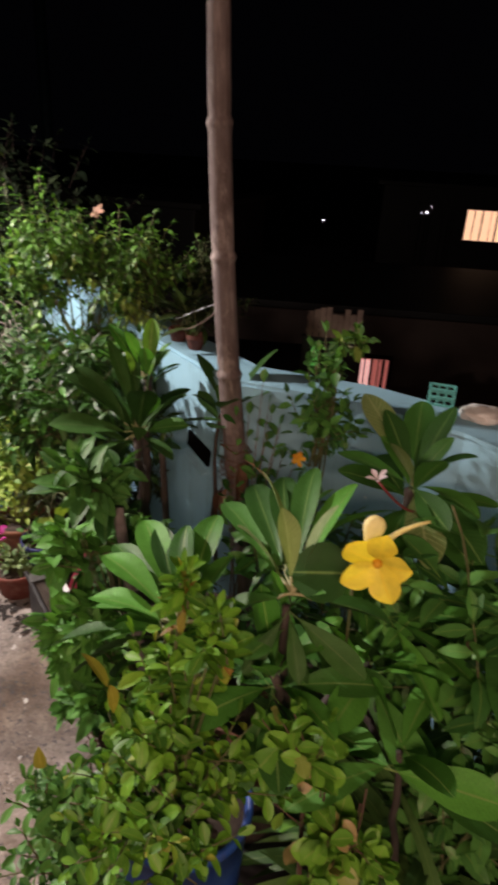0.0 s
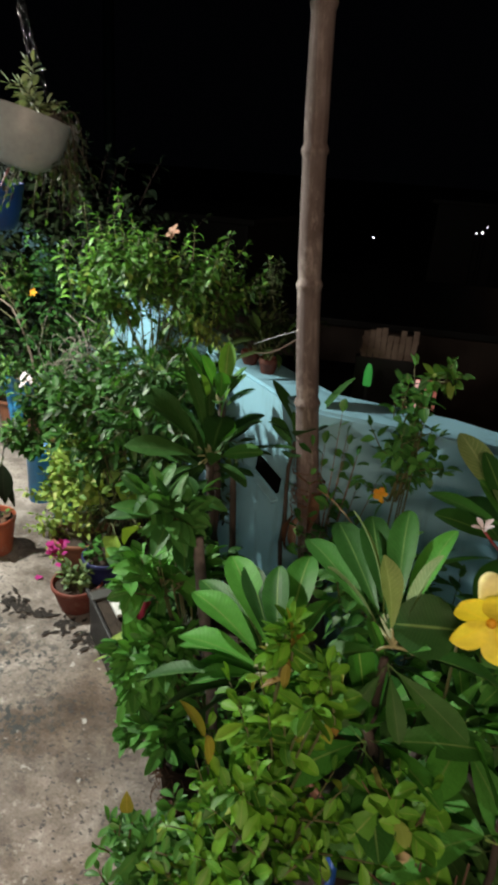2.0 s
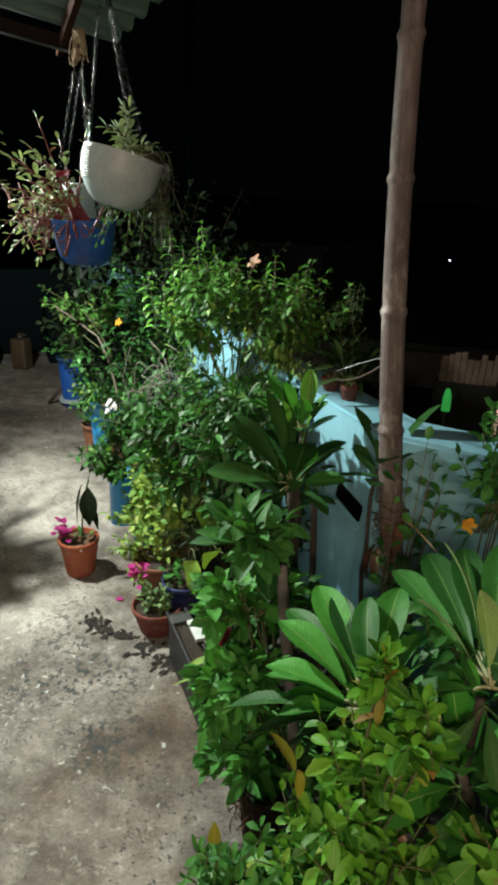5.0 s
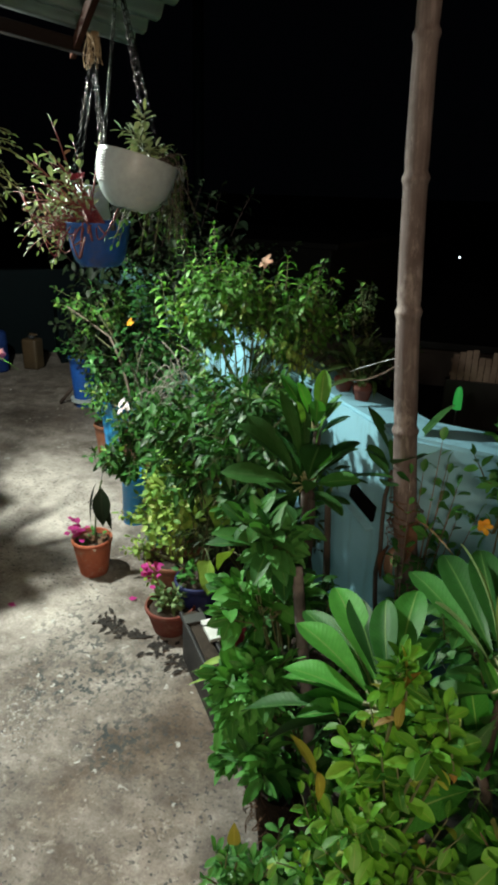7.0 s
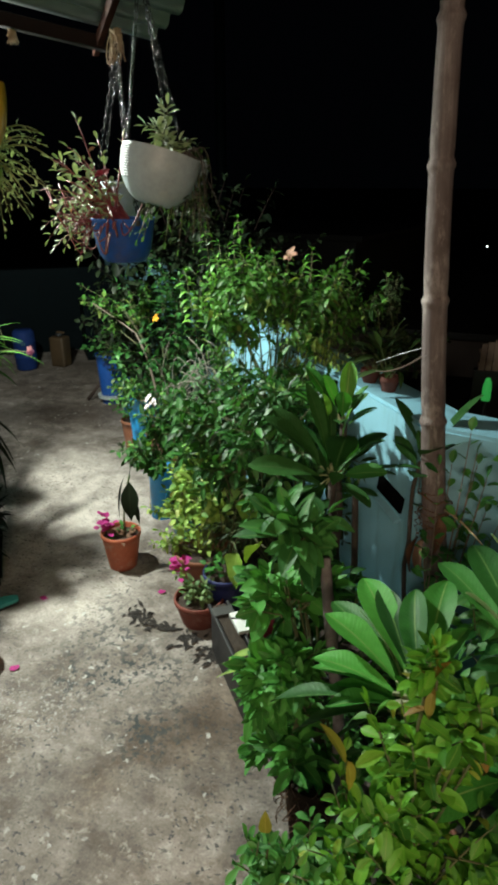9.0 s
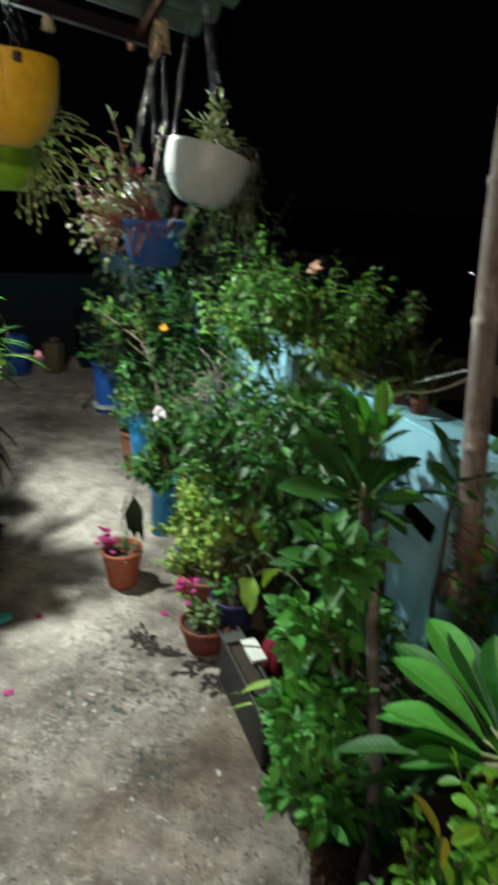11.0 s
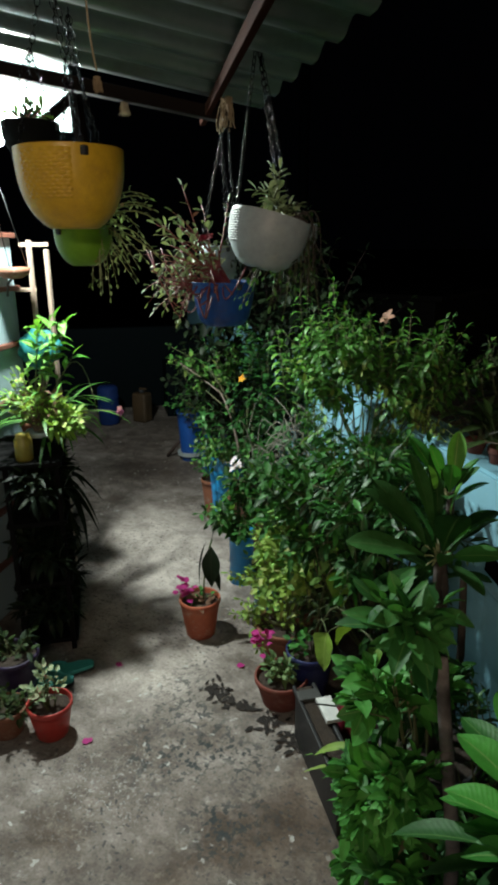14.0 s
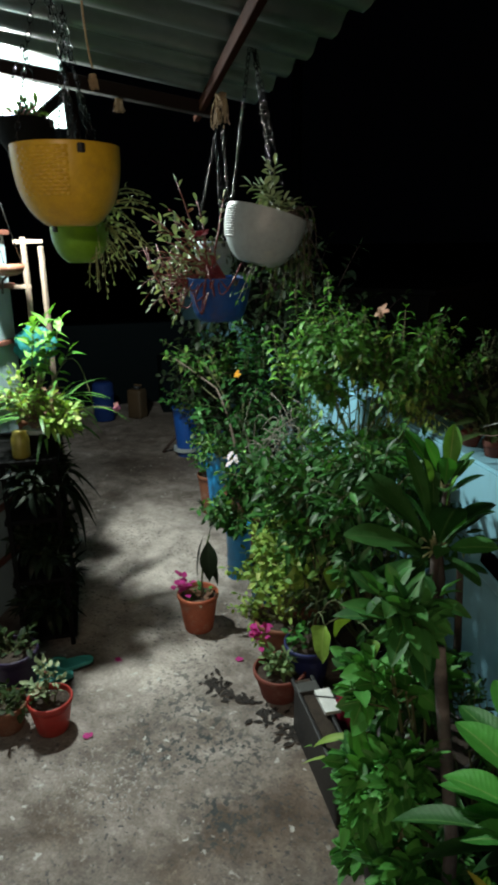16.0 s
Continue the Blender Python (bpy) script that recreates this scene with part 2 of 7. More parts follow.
def plain(name, a, b, scale=20.0, rough=0.6, metal=0.0, bump=0.2, dirt=None, spec=0.4):
    """Two shades in blotches and fine grain, with slight relief."""
    n = Nodes(name, rough, metal)
    v = n.coords()
    big = n.noise(scale * 0.25, 4, 0.6, v)
    fine = n.noise(scale * 3.0, 5, 0.7, v)
    c = n.mix(n.ramp(big, [(0.35, (0, 0, 0)), (0.65, (1, 1, 1))]), a, b)
    c = n.mix(0.35, c, n.ramp(fine, [(0.3, (0.35, 0.35, 0.35)), (0.7, (1, 1, 1))]), "MULTIPLY")
    if dirt:
        c = n.mix(n.ramp(n.noise(scale * 0.6, 8, 0.75, v), [(0.55, (0, 0, 0)), (0.72, (0.8, 0.8, 0.8))]), c, dirt)
    n.rough(fine, max(0.05, rough - 0.12), min(1, rough + 0.12))
    n.b.inputs["Specular IOR Level"].default_value = spec
    n.bump(fine, bump, 0.004)
    return n.colour(c)


def leaf_mat(name, dark, light, odd=None, rough=0.42, veins=0.0, marked=0.10, rib=(0.20, 0.30, 0.08), per_object=False, through=0.25, spec=0.28):
    """A leaf: shade by the leaf, blotches, a pale midrib, side veins and light that passes through."""
    n = Nodes(name, rough + 0.1)
    if per_object:
        rnd = n.t.nodes.new("ShaderNodeObjectInfo").outputs["Random"]
    else:
        rnd = n.t.nodes.new("ShaderNodeNewGeometry").outputs["Random Per Island"]
    stops = [(0.0, dark), (0.8, light)]
    if odd:
        stops = [(0.0, dark), (0.72, light), (0.9, light), (0.97, odd)]
    c = n.ramp(rnd, stops)
    v = n.coords()
    c = n.mix(0.45, c, n.ramp(n.noise(45, 4, 0.6, v), [(0.3, (0.45, 0.5, 0.4)), (0.7, (1, 1, 1))]), "MULTIPLY")
    uv = n.t.nodes.new("ShaderNodeUVMap")
    sep = n.t.nodes.new("ShaderNodeSeparateXYZ")
    n.link(uv.outputs[0], sep.inputs[0])
    off = n.add("ShaderNodeMath")
    off.operation = "SUBTRACT"
    off.inputs[1].default_value = 0.5
    n.link(sep.outputs[0], off.inputs[0])
    ab = n.add("ShaderNodeMath")
    ab.operation = "ABSOLUTE"
    n.link(off.outputs[0], ab.inputs[0])
    mid = n.ramp(ab.outputs[0], [(0.0, (1, 1, 1)), (0.035, (0, 0, 0))])
    c = n.mix(mid, c, rib)
    if veins:
        # side veins slant from the midrib towards the tip
        s1 = n.add("ShaderNodeMath")
        s1.operation = "MULTIPLY_ADD"
        s1.inputs[1].default_value = -0.32
        n.link(ab.outputs[0], s1.inputs[0])
        n.link(sep.outputs[1], s1.inputs[2])
        s2 = n.add("ShaderNodeMath")
        s2.operation = "MULTIPLY"
        s2.inputs[1].default_value = veins * 6.283
        n.link(s1.outputs[0], s2.inputs[0])
        s3 = n.add("ShaderNodeMath")
        s3.operation = "SINE"
        n.link(s2.outputs[0], s3.inputs[0])
        vein = n.ramp(s3.outputs[0], [(0.80, (0, 0, 0)), (1.0, (marked, marked, marked))])
        c = n.mix(vein, c, rib)
        n.bump(s3.outputs[0], 0.08, 0.002)
    n.colour(c)
    n.b.inputs["Specular IOR Level"].default_value = spec
    if through:
        tr = n.t.nodes.new("ShaderNodeBsdfTranslucent")
        bright = n.mix(1.0, c, (0.95, 1.0, 0.45), "MULTIPLY")
        n.link(bright, tr.inputs[0])
        mx = n.t.nodes.new("ShaderNodeMixShader")
        mx.inputs[0].default_value = through
        out = n.t.nodes["Material Output"]
        n.link(n.b.outputs[0], mx.inputs[1])
        n.link(tr.outputs[0], mx.inputs[2])
        n.link(mx.outputs[0], out.inputs[0])
    return n.mat


def glow(name, colour, strength):
    m = bpy.data.materials.new(name)
    m.use_nodes = True
    b = m.node_tree.nodes["Principled BSDF"]
    b.inputs["Base Color"].default_value = (*colour, 1)
    b.inputs["Emission Color"].default_value = (*colour, 1)
    b.inputs["Emission Strength"].default_value = strength
    return m


def concrete_floor():
    n = Nodes("concrete_floor", 0.7)
    v = n.coords()
    big = n.noise(1.3, 5, 0.6, v)
    mid = n.noise(8.0, 10, 0.68, v)
    small = n.noise(24, 8, 0.7, v)
    fine = n.noise(95, 6, 0.75, v)
    c = n.ramp(mid, [(0.34, (0.135, 0.110, 0.094)), (0.46, (0.225, 0.193, 0.169)), (0.56, (0.30, 0.264, 0.237)), (0.68, (0.44, 0.40, 0.367))])
    c = n.mix(0.75, c, n.ramp(big, [(0.38, (0.40, 0.37, 0.35)), (0.58, (1, 1, 1))]), "MULTIPLY")
    # damp brown blotches and cement-pale patches
    c = n.mix(n.ramp(n.noise(4.2, 9, 0.68, n.coords("Object", (1.0, 1.3, 1))), [(0.53, (0, 0, 0)), (0.62, (0.7, 0.7, 0.7))]), c, (0.10, 0.076, 0.058))
    c = n.mix(n.ramp(small, [(0.55, (0, 0, 0)), (0.66, (0.55, 0.55, 0.55))]), c, (0.44, 0.42, 0.38))
    # patches at set places: damp brown stains, pale cement, painted lamplight and dimness
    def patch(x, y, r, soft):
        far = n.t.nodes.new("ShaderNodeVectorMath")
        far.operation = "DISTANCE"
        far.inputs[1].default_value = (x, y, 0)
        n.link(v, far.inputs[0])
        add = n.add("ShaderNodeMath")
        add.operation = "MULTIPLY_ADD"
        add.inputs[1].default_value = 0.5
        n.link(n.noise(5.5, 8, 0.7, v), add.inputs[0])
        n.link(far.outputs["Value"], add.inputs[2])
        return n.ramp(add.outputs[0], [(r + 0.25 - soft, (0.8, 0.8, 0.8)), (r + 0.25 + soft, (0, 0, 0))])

    # pale cement; the last brightens the lamplit floor beside the stand
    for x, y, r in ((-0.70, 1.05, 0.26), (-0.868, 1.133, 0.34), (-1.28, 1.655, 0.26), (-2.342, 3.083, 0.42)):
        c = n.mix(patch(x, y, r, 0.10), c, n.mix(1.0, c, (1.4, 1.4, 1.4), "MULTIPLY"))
    # pale screed that also carries the lamp's pool of light in its colour
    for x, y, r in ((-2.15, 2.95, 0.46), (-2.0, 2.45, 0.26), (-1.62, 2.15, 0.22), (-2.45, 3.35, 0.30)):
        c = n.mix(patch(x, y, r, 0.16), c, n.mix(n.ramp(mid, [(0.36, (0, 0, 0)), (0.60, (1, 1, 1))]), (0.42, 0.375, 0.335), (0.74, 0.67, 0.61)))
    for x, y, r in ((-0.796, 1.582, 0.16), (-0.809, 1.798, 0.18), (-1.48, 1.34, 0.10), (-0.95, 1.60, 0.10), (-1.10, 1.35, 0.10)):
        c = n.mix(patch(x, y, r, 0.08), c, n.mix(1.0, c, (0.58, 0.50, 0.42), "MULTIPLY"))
    # falloff of light at the far end, painted as darker concrete
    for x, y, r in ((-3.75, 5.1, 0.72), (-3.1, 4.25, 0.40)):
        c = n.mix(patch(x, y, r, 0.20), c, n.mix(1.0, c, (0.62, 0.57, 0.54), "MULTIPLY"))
    # flakes of slate-grey paint in ragged clusters
    flake = n.ramp(n.noise(52, 3, 0.5, n.coords("Object", (1, 1.25, 1))), [(0.60, (0, 0, 0)), (0.625, (0.85, 0.85, 0.85))])
    where = n.ramp(n.noise(2.1, 5, 0.65, v), [(0.42, (0, 0, 0)), (0.54, (1, 1, 1))])
    c = n.mix(n.mix(1.0, flake, where, "MULTIPLY"), c, (0.055, 0.056, 0.06))
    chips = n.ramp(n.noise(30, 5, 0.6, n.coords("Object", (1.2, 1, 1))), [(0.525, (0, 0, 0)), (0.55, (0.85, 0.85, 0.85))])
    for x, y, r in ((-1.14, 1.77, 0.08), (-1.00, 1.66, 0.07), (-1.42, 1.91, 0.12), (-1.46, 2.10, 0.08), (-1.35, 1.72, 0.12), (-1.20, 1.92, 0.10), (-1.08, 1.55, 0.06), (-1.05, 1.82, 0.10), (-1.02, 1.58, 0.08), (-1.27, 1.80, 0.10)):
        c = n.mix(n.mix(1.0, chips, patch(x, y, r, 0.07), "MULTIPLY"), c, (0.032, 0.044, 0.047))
    # chips of pale lime in the worn screed
    warp = n.add("ShaderNodeMix")
    warp.data_type = "VECTOR"
    nz = n.add("ShaderNodeTexNoise", Scale=30.0, Detail=3.0)
    n.link(v, nz.inputs["Vector"])
    warp.inputs[0].default_value = 0.06
    n.link(v, warp.inputs[4])
    n.link(nz.outputs["Color"], warp.inputs[5])
    vor = n.add("ShaderNodeTexVoronoi", Scale=19.0)
    n.link(warp.outputs[1], vor.inputs["Vector"])
    spots = n.ramp(vor.outputs["Distance"], [(0.15, (1, 1, 1)), (0.19, (0, 0, 0))])
    keep = n.ramp(n.noise(3.4, 6, 0.7, n.coords("Object", (1.2, 1, 1))), [(0.50, (0, 0, 0)), (0.58, (1, 1, 1))])
    c = n.mix(n.mix(1.0, spots, keep, "MULTIPLY"), c, (0.56, 0.55, 0.52))
    # a scuffed place where the lime shows through in specks
    scuff = n.ramp(n.noise(60, 5, 0.65, n.coords("Object", (1.3, 1, 1))), [(0.56, (0, 0, 0)), (0.59, (0.6, 0.6, 0.6))])
    for x, y, r in ((-1.48, 1.50, 0.13), (-1.37, 1.58, 0.10)):
        c = n.mix(n.mix(1.0, scuff, patch(x, y, r, 0.10), "MULTIPLY"), c, (0.55, 0.55, 0.53))
    c = n.mix(0.62, c, n.ramp(fine, [(0.32, (0.28, 0.28, 0.28)), (0.68, (1, 1, 1))]), "MULTIPLY")
    n.rough(small, 0.5, 0.85)
    n.b.inputs["Specular IOR Level"].default_value = 0.35
    n.bump(n.mix(0.5, fine, small), 0.6, 0.008)
    return n.colour(c)


def painted_wall(name, paint, stain, worn, spec=0.35):
    n = Nodes(name, 0.6)
    n.b.inputs["Specular IOR Level"].default_value = spec
    v = n.coords()
    streak = n.noise(5, 8, 0.7, n.coords("Object", (3.0, 3.0, 0.5)))
    c = n.mix(n.ramp(n.noise(3, 5, 0.6, v), [(0.3, (0, 0, 0)), (0.7, (1, 1, 1))]), paint, tuple(x * 0.82 for x in paint))
    c = n.mix(n.ramp(streak, [(0.55, (0, 0, 0)), (0.75, (0.65, 0.65, 0.65))]), c, stain)
    c = n.mix(n.ramp(n.noise(22, 8, 0.75, v), [(0.64, (0, 0, 0)), (0.70, (0.8, 0.8, 0.8))]), c, worn)
    n.bump(n.noise(55, 6, 0.7, v), 0.3, 0.004)
    return n.colour(c)


def bamboo_skin():
    n = Nodes("bamboo_skin", 0.72)
    n.b.inputs["Specular IOR Level"].default_value = 0.2
    v = n.coords("Object", (14, 14, 1.2))
    g = n.noise(3.5, 8, 0.7, v)
    c = n.ramp(g, [(0.3, (0.072, 0.055, 0.054)), (0.5, (0.135, 0.108, 0.104)), (0.72, (0.25, 0.21, 0.20))])
    c = n.mix(n.ramp(n.noise(5, 6, 0.7, n.coords()), [(0.45, (0, 0, 0)), (0.60, (0.6, 0.6, 0.6))]), c, (0.075, 0.054, 0.050))
    c = n.mix(n.ramp(n.noise(13, 7, 0.75, n.coords("Object", (1, 1, 0.4))), [(0.54, (0, 0, 0)), (0.66, (0.6, 0.6, 0.6))]), c, (0.36, 0.31, 0.29))
    n.bump(g, 0.3, 0.003)
    return n.colour(c)


def soil_mat():
    n = Nodes("soil", 0.95)
    g = n.noise(70, 8, 0.8, n.coords())
    n.bump(g, 0.9, 0.015)
    return n.colour(n.ramp(g, [(0.3, (0.018, 0.013, 0.01)), (0.65, (0.07, 0.05, 0.036)), (0.8, (0.16, 0.13, 0.1))]))


M_FLOOR = concrete_floor()
M_BLUEWALL = painted_wall("pale_blue_paint", (0.21, 0.44, 0.55), (0.12, 0.22, 0.26), (0.42, 0.53, 0.55))
M_PLANK = painted_wall("plank_paint", (0.26, 0.36, 0.39), (0.15, 0.20, 0.22), (0.30, 0.30, 0.29))
M_HOUSE = painted_wall("house_paint", (0.19, 0.24, 0.25), (0.11, 0.14, 0.14), (0.20, 0.19, 0.17))
M_WHITEBOARD = painted_wall("white_board_paint", (0.25, 0.32, 0.31), (0.17, 0.22, 0.21), (0.21, 0.24, 0.23))
# the far end's lack of light is put into this near-black paint
M_FARWALL = painted_wall("far_shade_paint", (0.0025, 0.0052, 0.0064), (0.002, 0.003, 0.0037), (0.0045, 0.0047, 0.0045), 0.03)
M_DRUM = plain("dull_blue_drum", (0.010, 0.028, 0.12), (0.008, 0.022, 0.09), 14, 0.7, bump=0.05, spec=0.1)
M_BAMBOO = bamboo_skin()
M_SOIL = soil_mat()
M_TERRA = plain("terracotta", (0.42, 0.115, 0.055), (0.32, 0.072, 0.036), 24, 0.7, dirt=(0.36, 0.27, 0.21))
M_REDPOT = plain("red_plastic", (0.42, 0.04, 0.03), (0.33, 0.03, 0.025), 20, 0.42, bump=0.05, dirt=(0.2, 0.08, 0.06))
M_REDCLAY = plain("dark_red_clay", (0.19, 0.048, 0.032), (0.13, 0.034, 0.025), 24, 0.7, dirt=(0.2, 0.14, 0.11))
M_CRIMSON = plain("crimson_cloth", (0.22, 0.012, 0.03), (0.16, 0.01, 0.022), 20, 0.6, bump=0.3)
M_YELLOW = plain("yellow_plastic", (0.66, 0.42, 0.03), (0.58, 0.35, 0.02), 16, 0.38, bump=0.04, dirt=(0.36, 0.22, 0.05))
M_JAR = plain("dull_yellow_plastic", (0.30, 0.24, 0.04), (0.22, 0.18, 0.03), 16, 0.35, bump=0.04)
M_GREENPOT = plain("green_plastic", (0.16, 0.34, 0.02), (0.12, 0.27, 0.015), 16, 0.4, bump=0.04)
M_BLUEPOT = plain("blue_plastic", (0.010, 0.075, 0.32), (0.008, 0.055, 0.24), 16, 0.5, bump=0.04, dirt=(0.07, 0.05, 0.07))
M_WHITEPOT = plain("white_plastic", (0.34, 0.39, 0.41), (0.29, 0.34, 0.355), 16, 0.45, bump=0.05, dirt=(0.34, 0.35, 0.32))
M_NAVY = plain("navy_plastic", (0.012, 0.02, 0.10), (0.01, 0.015, 0.06), 20, 0.5, bump=0.05, dirt=(0.10, 0.09, 0.08))
M_BLACKPOT = plain("black_plastic", (0.02, 0.021, 0.023), (0.035, 0.035, 0.036), 20, 0.5, bump=0.08, dirt=(0.10, 0.09, 0.08))
M_BROWNPOT = plain("brown_clay", (0.22, 0.085, 0.045), (0.15, 0.06, 0.035), 24, 0.7, dirt=(0.25, 0.19, 0.15))
M_BRIGHTBLUE = plain("bright_blue_plastic", (0.022, 0.31, 0.70), (0.016, 0.26, 0.62), 14, 0.36, bump=0.03, dirt=(0.07, 0.2, 0.32))
M_TEAL = plain("teal_rubber", (0.08, 0.44, 0.41), (0.06, 0.37, 0.34), 20, 0.55, bump=0.1)
M_PURPLE = plain("purple_plastic", (0.025, 0.014, 0.055), (0.018, 0.01, 0.04), 20, 0.5, bump=0.05)
M_WHITETILE = plain("white_glaze", (0.72, 0.74, 0.72), (0.66, 0.67, 0.64), 12, 0.25, bump=0.03)
# near-black finish for the stand, some pots and lamp poles
M_DARKBOX = plain("near_black_finish", (0.004, 0.004, 0.0045), (0.006, 0.006, 0.006), 18, 0.8, bump=0.25, dirt=(0.012, 0.011, 0.01), spec=0.08)
M_WOODDARK = plain("dark_timber", (0.007, 0.0035, 0.003), (0.010, 0.005, 0.0038), 16, 0.8, bump=0.4, spec=0.12)
M_POST = plain("cream_timber", (0.30, 0.23, 0.18), (0.22, 0.16, 0.12), 16, 0.7, bump=0.4)
M_TROUGH = plain("charcoal_trough", (0.014, 0.014, 0.016), (0.022, 0.022, 0.023), 18, 0.5, bump=0.25, dirt=(0.05, 0.047, 0.043), spec=0.3)
M_RIM = plain("worn_trough_rim", (0.05, 0.052, 0.05), (0.09, 0.09, 0.085), 30, 0.6, bump=0.3)
M_WOODPALE = plain("pale_timber", (0.06, 0.04, 0.033), (0.04, 0.026, 0.022), 16, 0.7, bump=0.4)
M_RAFTER = plain("rafter_timber", (0.045, 0.014, 0.008), (0.028, 0.009, 0.006), 18, 0.9, bump=0.5, spec=0.02)
M_RUST = plain("red_oxide_steel", (0.15, 0.055, 0.035), (0.10, 0.04, 0.03), 22, 0.6, metal=0.2, bump=0.2)
M_ROOF = plain("roof_sheet", (0.125, 0.15, 0.143), (0.085, 0.103, 0.098), 8, 0.38, metal=0.5, bump=0.05, dirt=(0.06, 0.056, 0.048))
M_CHAIN = plain("black_chain_plastic", (0.003, 0.003, 0.004), (0.006, 0.006, 0.007), 60, 0.22, bump=0.03, spec=0.16)
M_CLOTH = plain("dry_raffia", (0.40, 0.31, 0.19), (0.30, 0.21, 0.12), 40, 0.85, bump=0.4)
M_COIR = plain("coir_basket", (0.035, 0.022, 0.014), (0.065, 0.042, 0.026), 50, 0.95, bump=1.0, spec=0.1)
M_STEM = plain("green_stem", (0.06, 0.10, 0.03), (0.11, 0.10, 0.05), 40, 0.7)
M_WOODSTEM = plain("woody_stem", (0.13, 0.10, 0.075), (0.20, 0.16, 0.13), 40, 0.8, bump=0.5)
M_GREYSTEM = plain("grey_ringed_bark", (0.07, 0.060, 0.058), (0.24, 0.22, 0.21), 34, 0.8, bump=1.0, dirt=(0.04, 0.034, 0.03))
M_DARKTRUNK = plain("dark_bark", (0.06, 0.05, 0.042), (0.04, 0.033, 0.028), 26, 0.85, bump=0.5)
M_TEALBAG = plain("teal_bag_plastic", (0.015, 0.15, 0.145), (0.01, 0.11, 0.11), 20, 0.5, bump=0.2)
M_GREYTWIG = plain("grey_twig", (0.17, 0.155, 0.13), (0.24, 0.22, 0.19), 40, 0.8, bump=0.4)
M_TWIG = plain("reddish_twig", (0.10, 0.055, 0.04), (0.07, 0.045, 0.03), 40, 0.7)
M_VOID = plain("hole_darkness", (0.002, 0.002, 0.002), (0.003, 0.003, 0.003), 20, 0.9, spec=0.02)
M_RUSTPOT = plain("old_clay", (0.11, 0.035, 0.025), (0.07, 0.025, 0.02), 24, 0.8)
M_REDSTEM = plain("red_stem", (0.14, 0.018, 0.026), (0.22, 0.06, 0.05), 40, 0.5)
M_PALESTEM = plain("pale_stem", (0.20, 0.24, 0.10), (0.28, 0.28, 0.15), 40, 0.6)
M_DRY = plain("dry_leaf", (0.15, 0.08, 0.045), (0.10, 0.05, 0.03), 30, 0.8, bump=0.3)
M_WIRE = plain("steel_wire", (0.35, 0.35, 0.34), (0.25, 0.25, 0.25), 60, 0.4, metal=0.8)

L_PLUM = leaf_mat("plumeria_leaf", (0.022, 0.13, 0.020), (0.085, 0.36, 0.055), rough=0.40, veins=20, rib=(0.20, 0.34, 0.10), per_object=True, through=0.32, spec=0.2)
# darker copy of the leaf above, its shade put into the green
L_PLUMMID = leaf_mat("plumeria_leaf_mid_shade", (0.015, 0.075, 0.016), (0.055, 0.23, 0.04), rough=0.40, veins=20, rib=(0.14, 0.26, 0.08), per_object=True, through=0.22, spec=0.2)
L_PLUMUNDER = leaf_mat("plumeria_leaf_underside", (0.13, 0.22, 0.075), (0.20, 0.30, 0.11), rough=0.55, veins=16, marked=0.55, rib=(0.30, 0.40, 0.18), per_object=True, through=0.25)
# darkest copy: colour stands in for shade on low and far leaves
L_PLUMDARK = leaf_mat("plumeria_leaf_dark_shade", (0.009, 0.040, 0.010), (0.032, 0.105, 0.024), rough=0.44, veins=18, rib=(0.06, 0.12, 0.04), per_object=True, through=0.06, spec=0.1)
L_SPOON = leaf_mat("spoon_leaf", (0.028, 0.13, 0.016), (0.125, 0.36, 0.032), odd=(0.30, 0.37, 0.055), rough=0.4, rib=(0.2, 0.32, 0.07))
L_ROUND = leaf_mat("round_leaf", (0.05, 0.20, 0.022), (0.16, 0.42, 0.05), odd=(0.34, 0.27, 0.12), rough=0.34, rib=(0.24, 0.34, 0.1))
L_BUSH = leaf_mat("bush_leaf", (0.018, 0.10, 0.022), (0.085, 0.30, 0.065), rough=0.36, rib=(0.16, 0.28, 0.07), spec=0.34)
L_COLUMN = leaf_mat("column_shrub_leaf", (0.018, 0.09, 0.022), (0.072, 0.25, 0.058), rough=0.42, rib=(0.12, 0.22, 0.06), spec=0.22)
L_FRESH = leaf_mat("fresh_green_leaf", (0.024, 0.12, 0.022), (0.092, 0.34, 0.060), rough=0.42, rib=(0.14, 0.28, 0.09), spec=0.22)
L_LANCE = leaf_mat("lance_leaf", (0.010, 0.05, 0.010), (0.085, 0.25, 0.042), odd=(0.26, 0.36, 0.09), rough=0.36, rib=(0.2, 0.28, 0.08), spec=0.34)
L_NARROW = leaf_mat("narrow_leaf", (0.005, 0.028, 0.008), (0.038, 0.15, 0.034), odd=(0.07, 0.24, 0.05), rough=0.36, rib=(0.1, 0.2, 0.06), spec=0.34)
L_MID = leaf_mat("mixed_dark_leaf", (0.005, 0.026, 0.007), (0.040, 0.155, 0.030), odd=(0.20, 0.40, 0.10), rough=0.38, rib=(0.12, 0.22, 0.06), spec=0.3)
L_PALE = leaf_mat("pale_leaf", (0.11, 0.26, 0.05), (0.32, 0.48, 0.10), odd=(0.50, 0.56, 0.2), rough=0.45, rib=(0.34, 0.4, 0.15))
L_HEART = leaf_mat("heart_leaf", (0.12, 0.25, 0.03), (0.22, 0.36, 0.05), rough=0.42, veins=7, rib=(0.3, 0.4, 0.1), per_object=True)
L_DULL = leaf_mat("dull_leaf", (0.008, 0.022, 0.008), (0.04, 0.075, 0.02), rough=0.5, rib=(0.1, 0.14, 0.05))
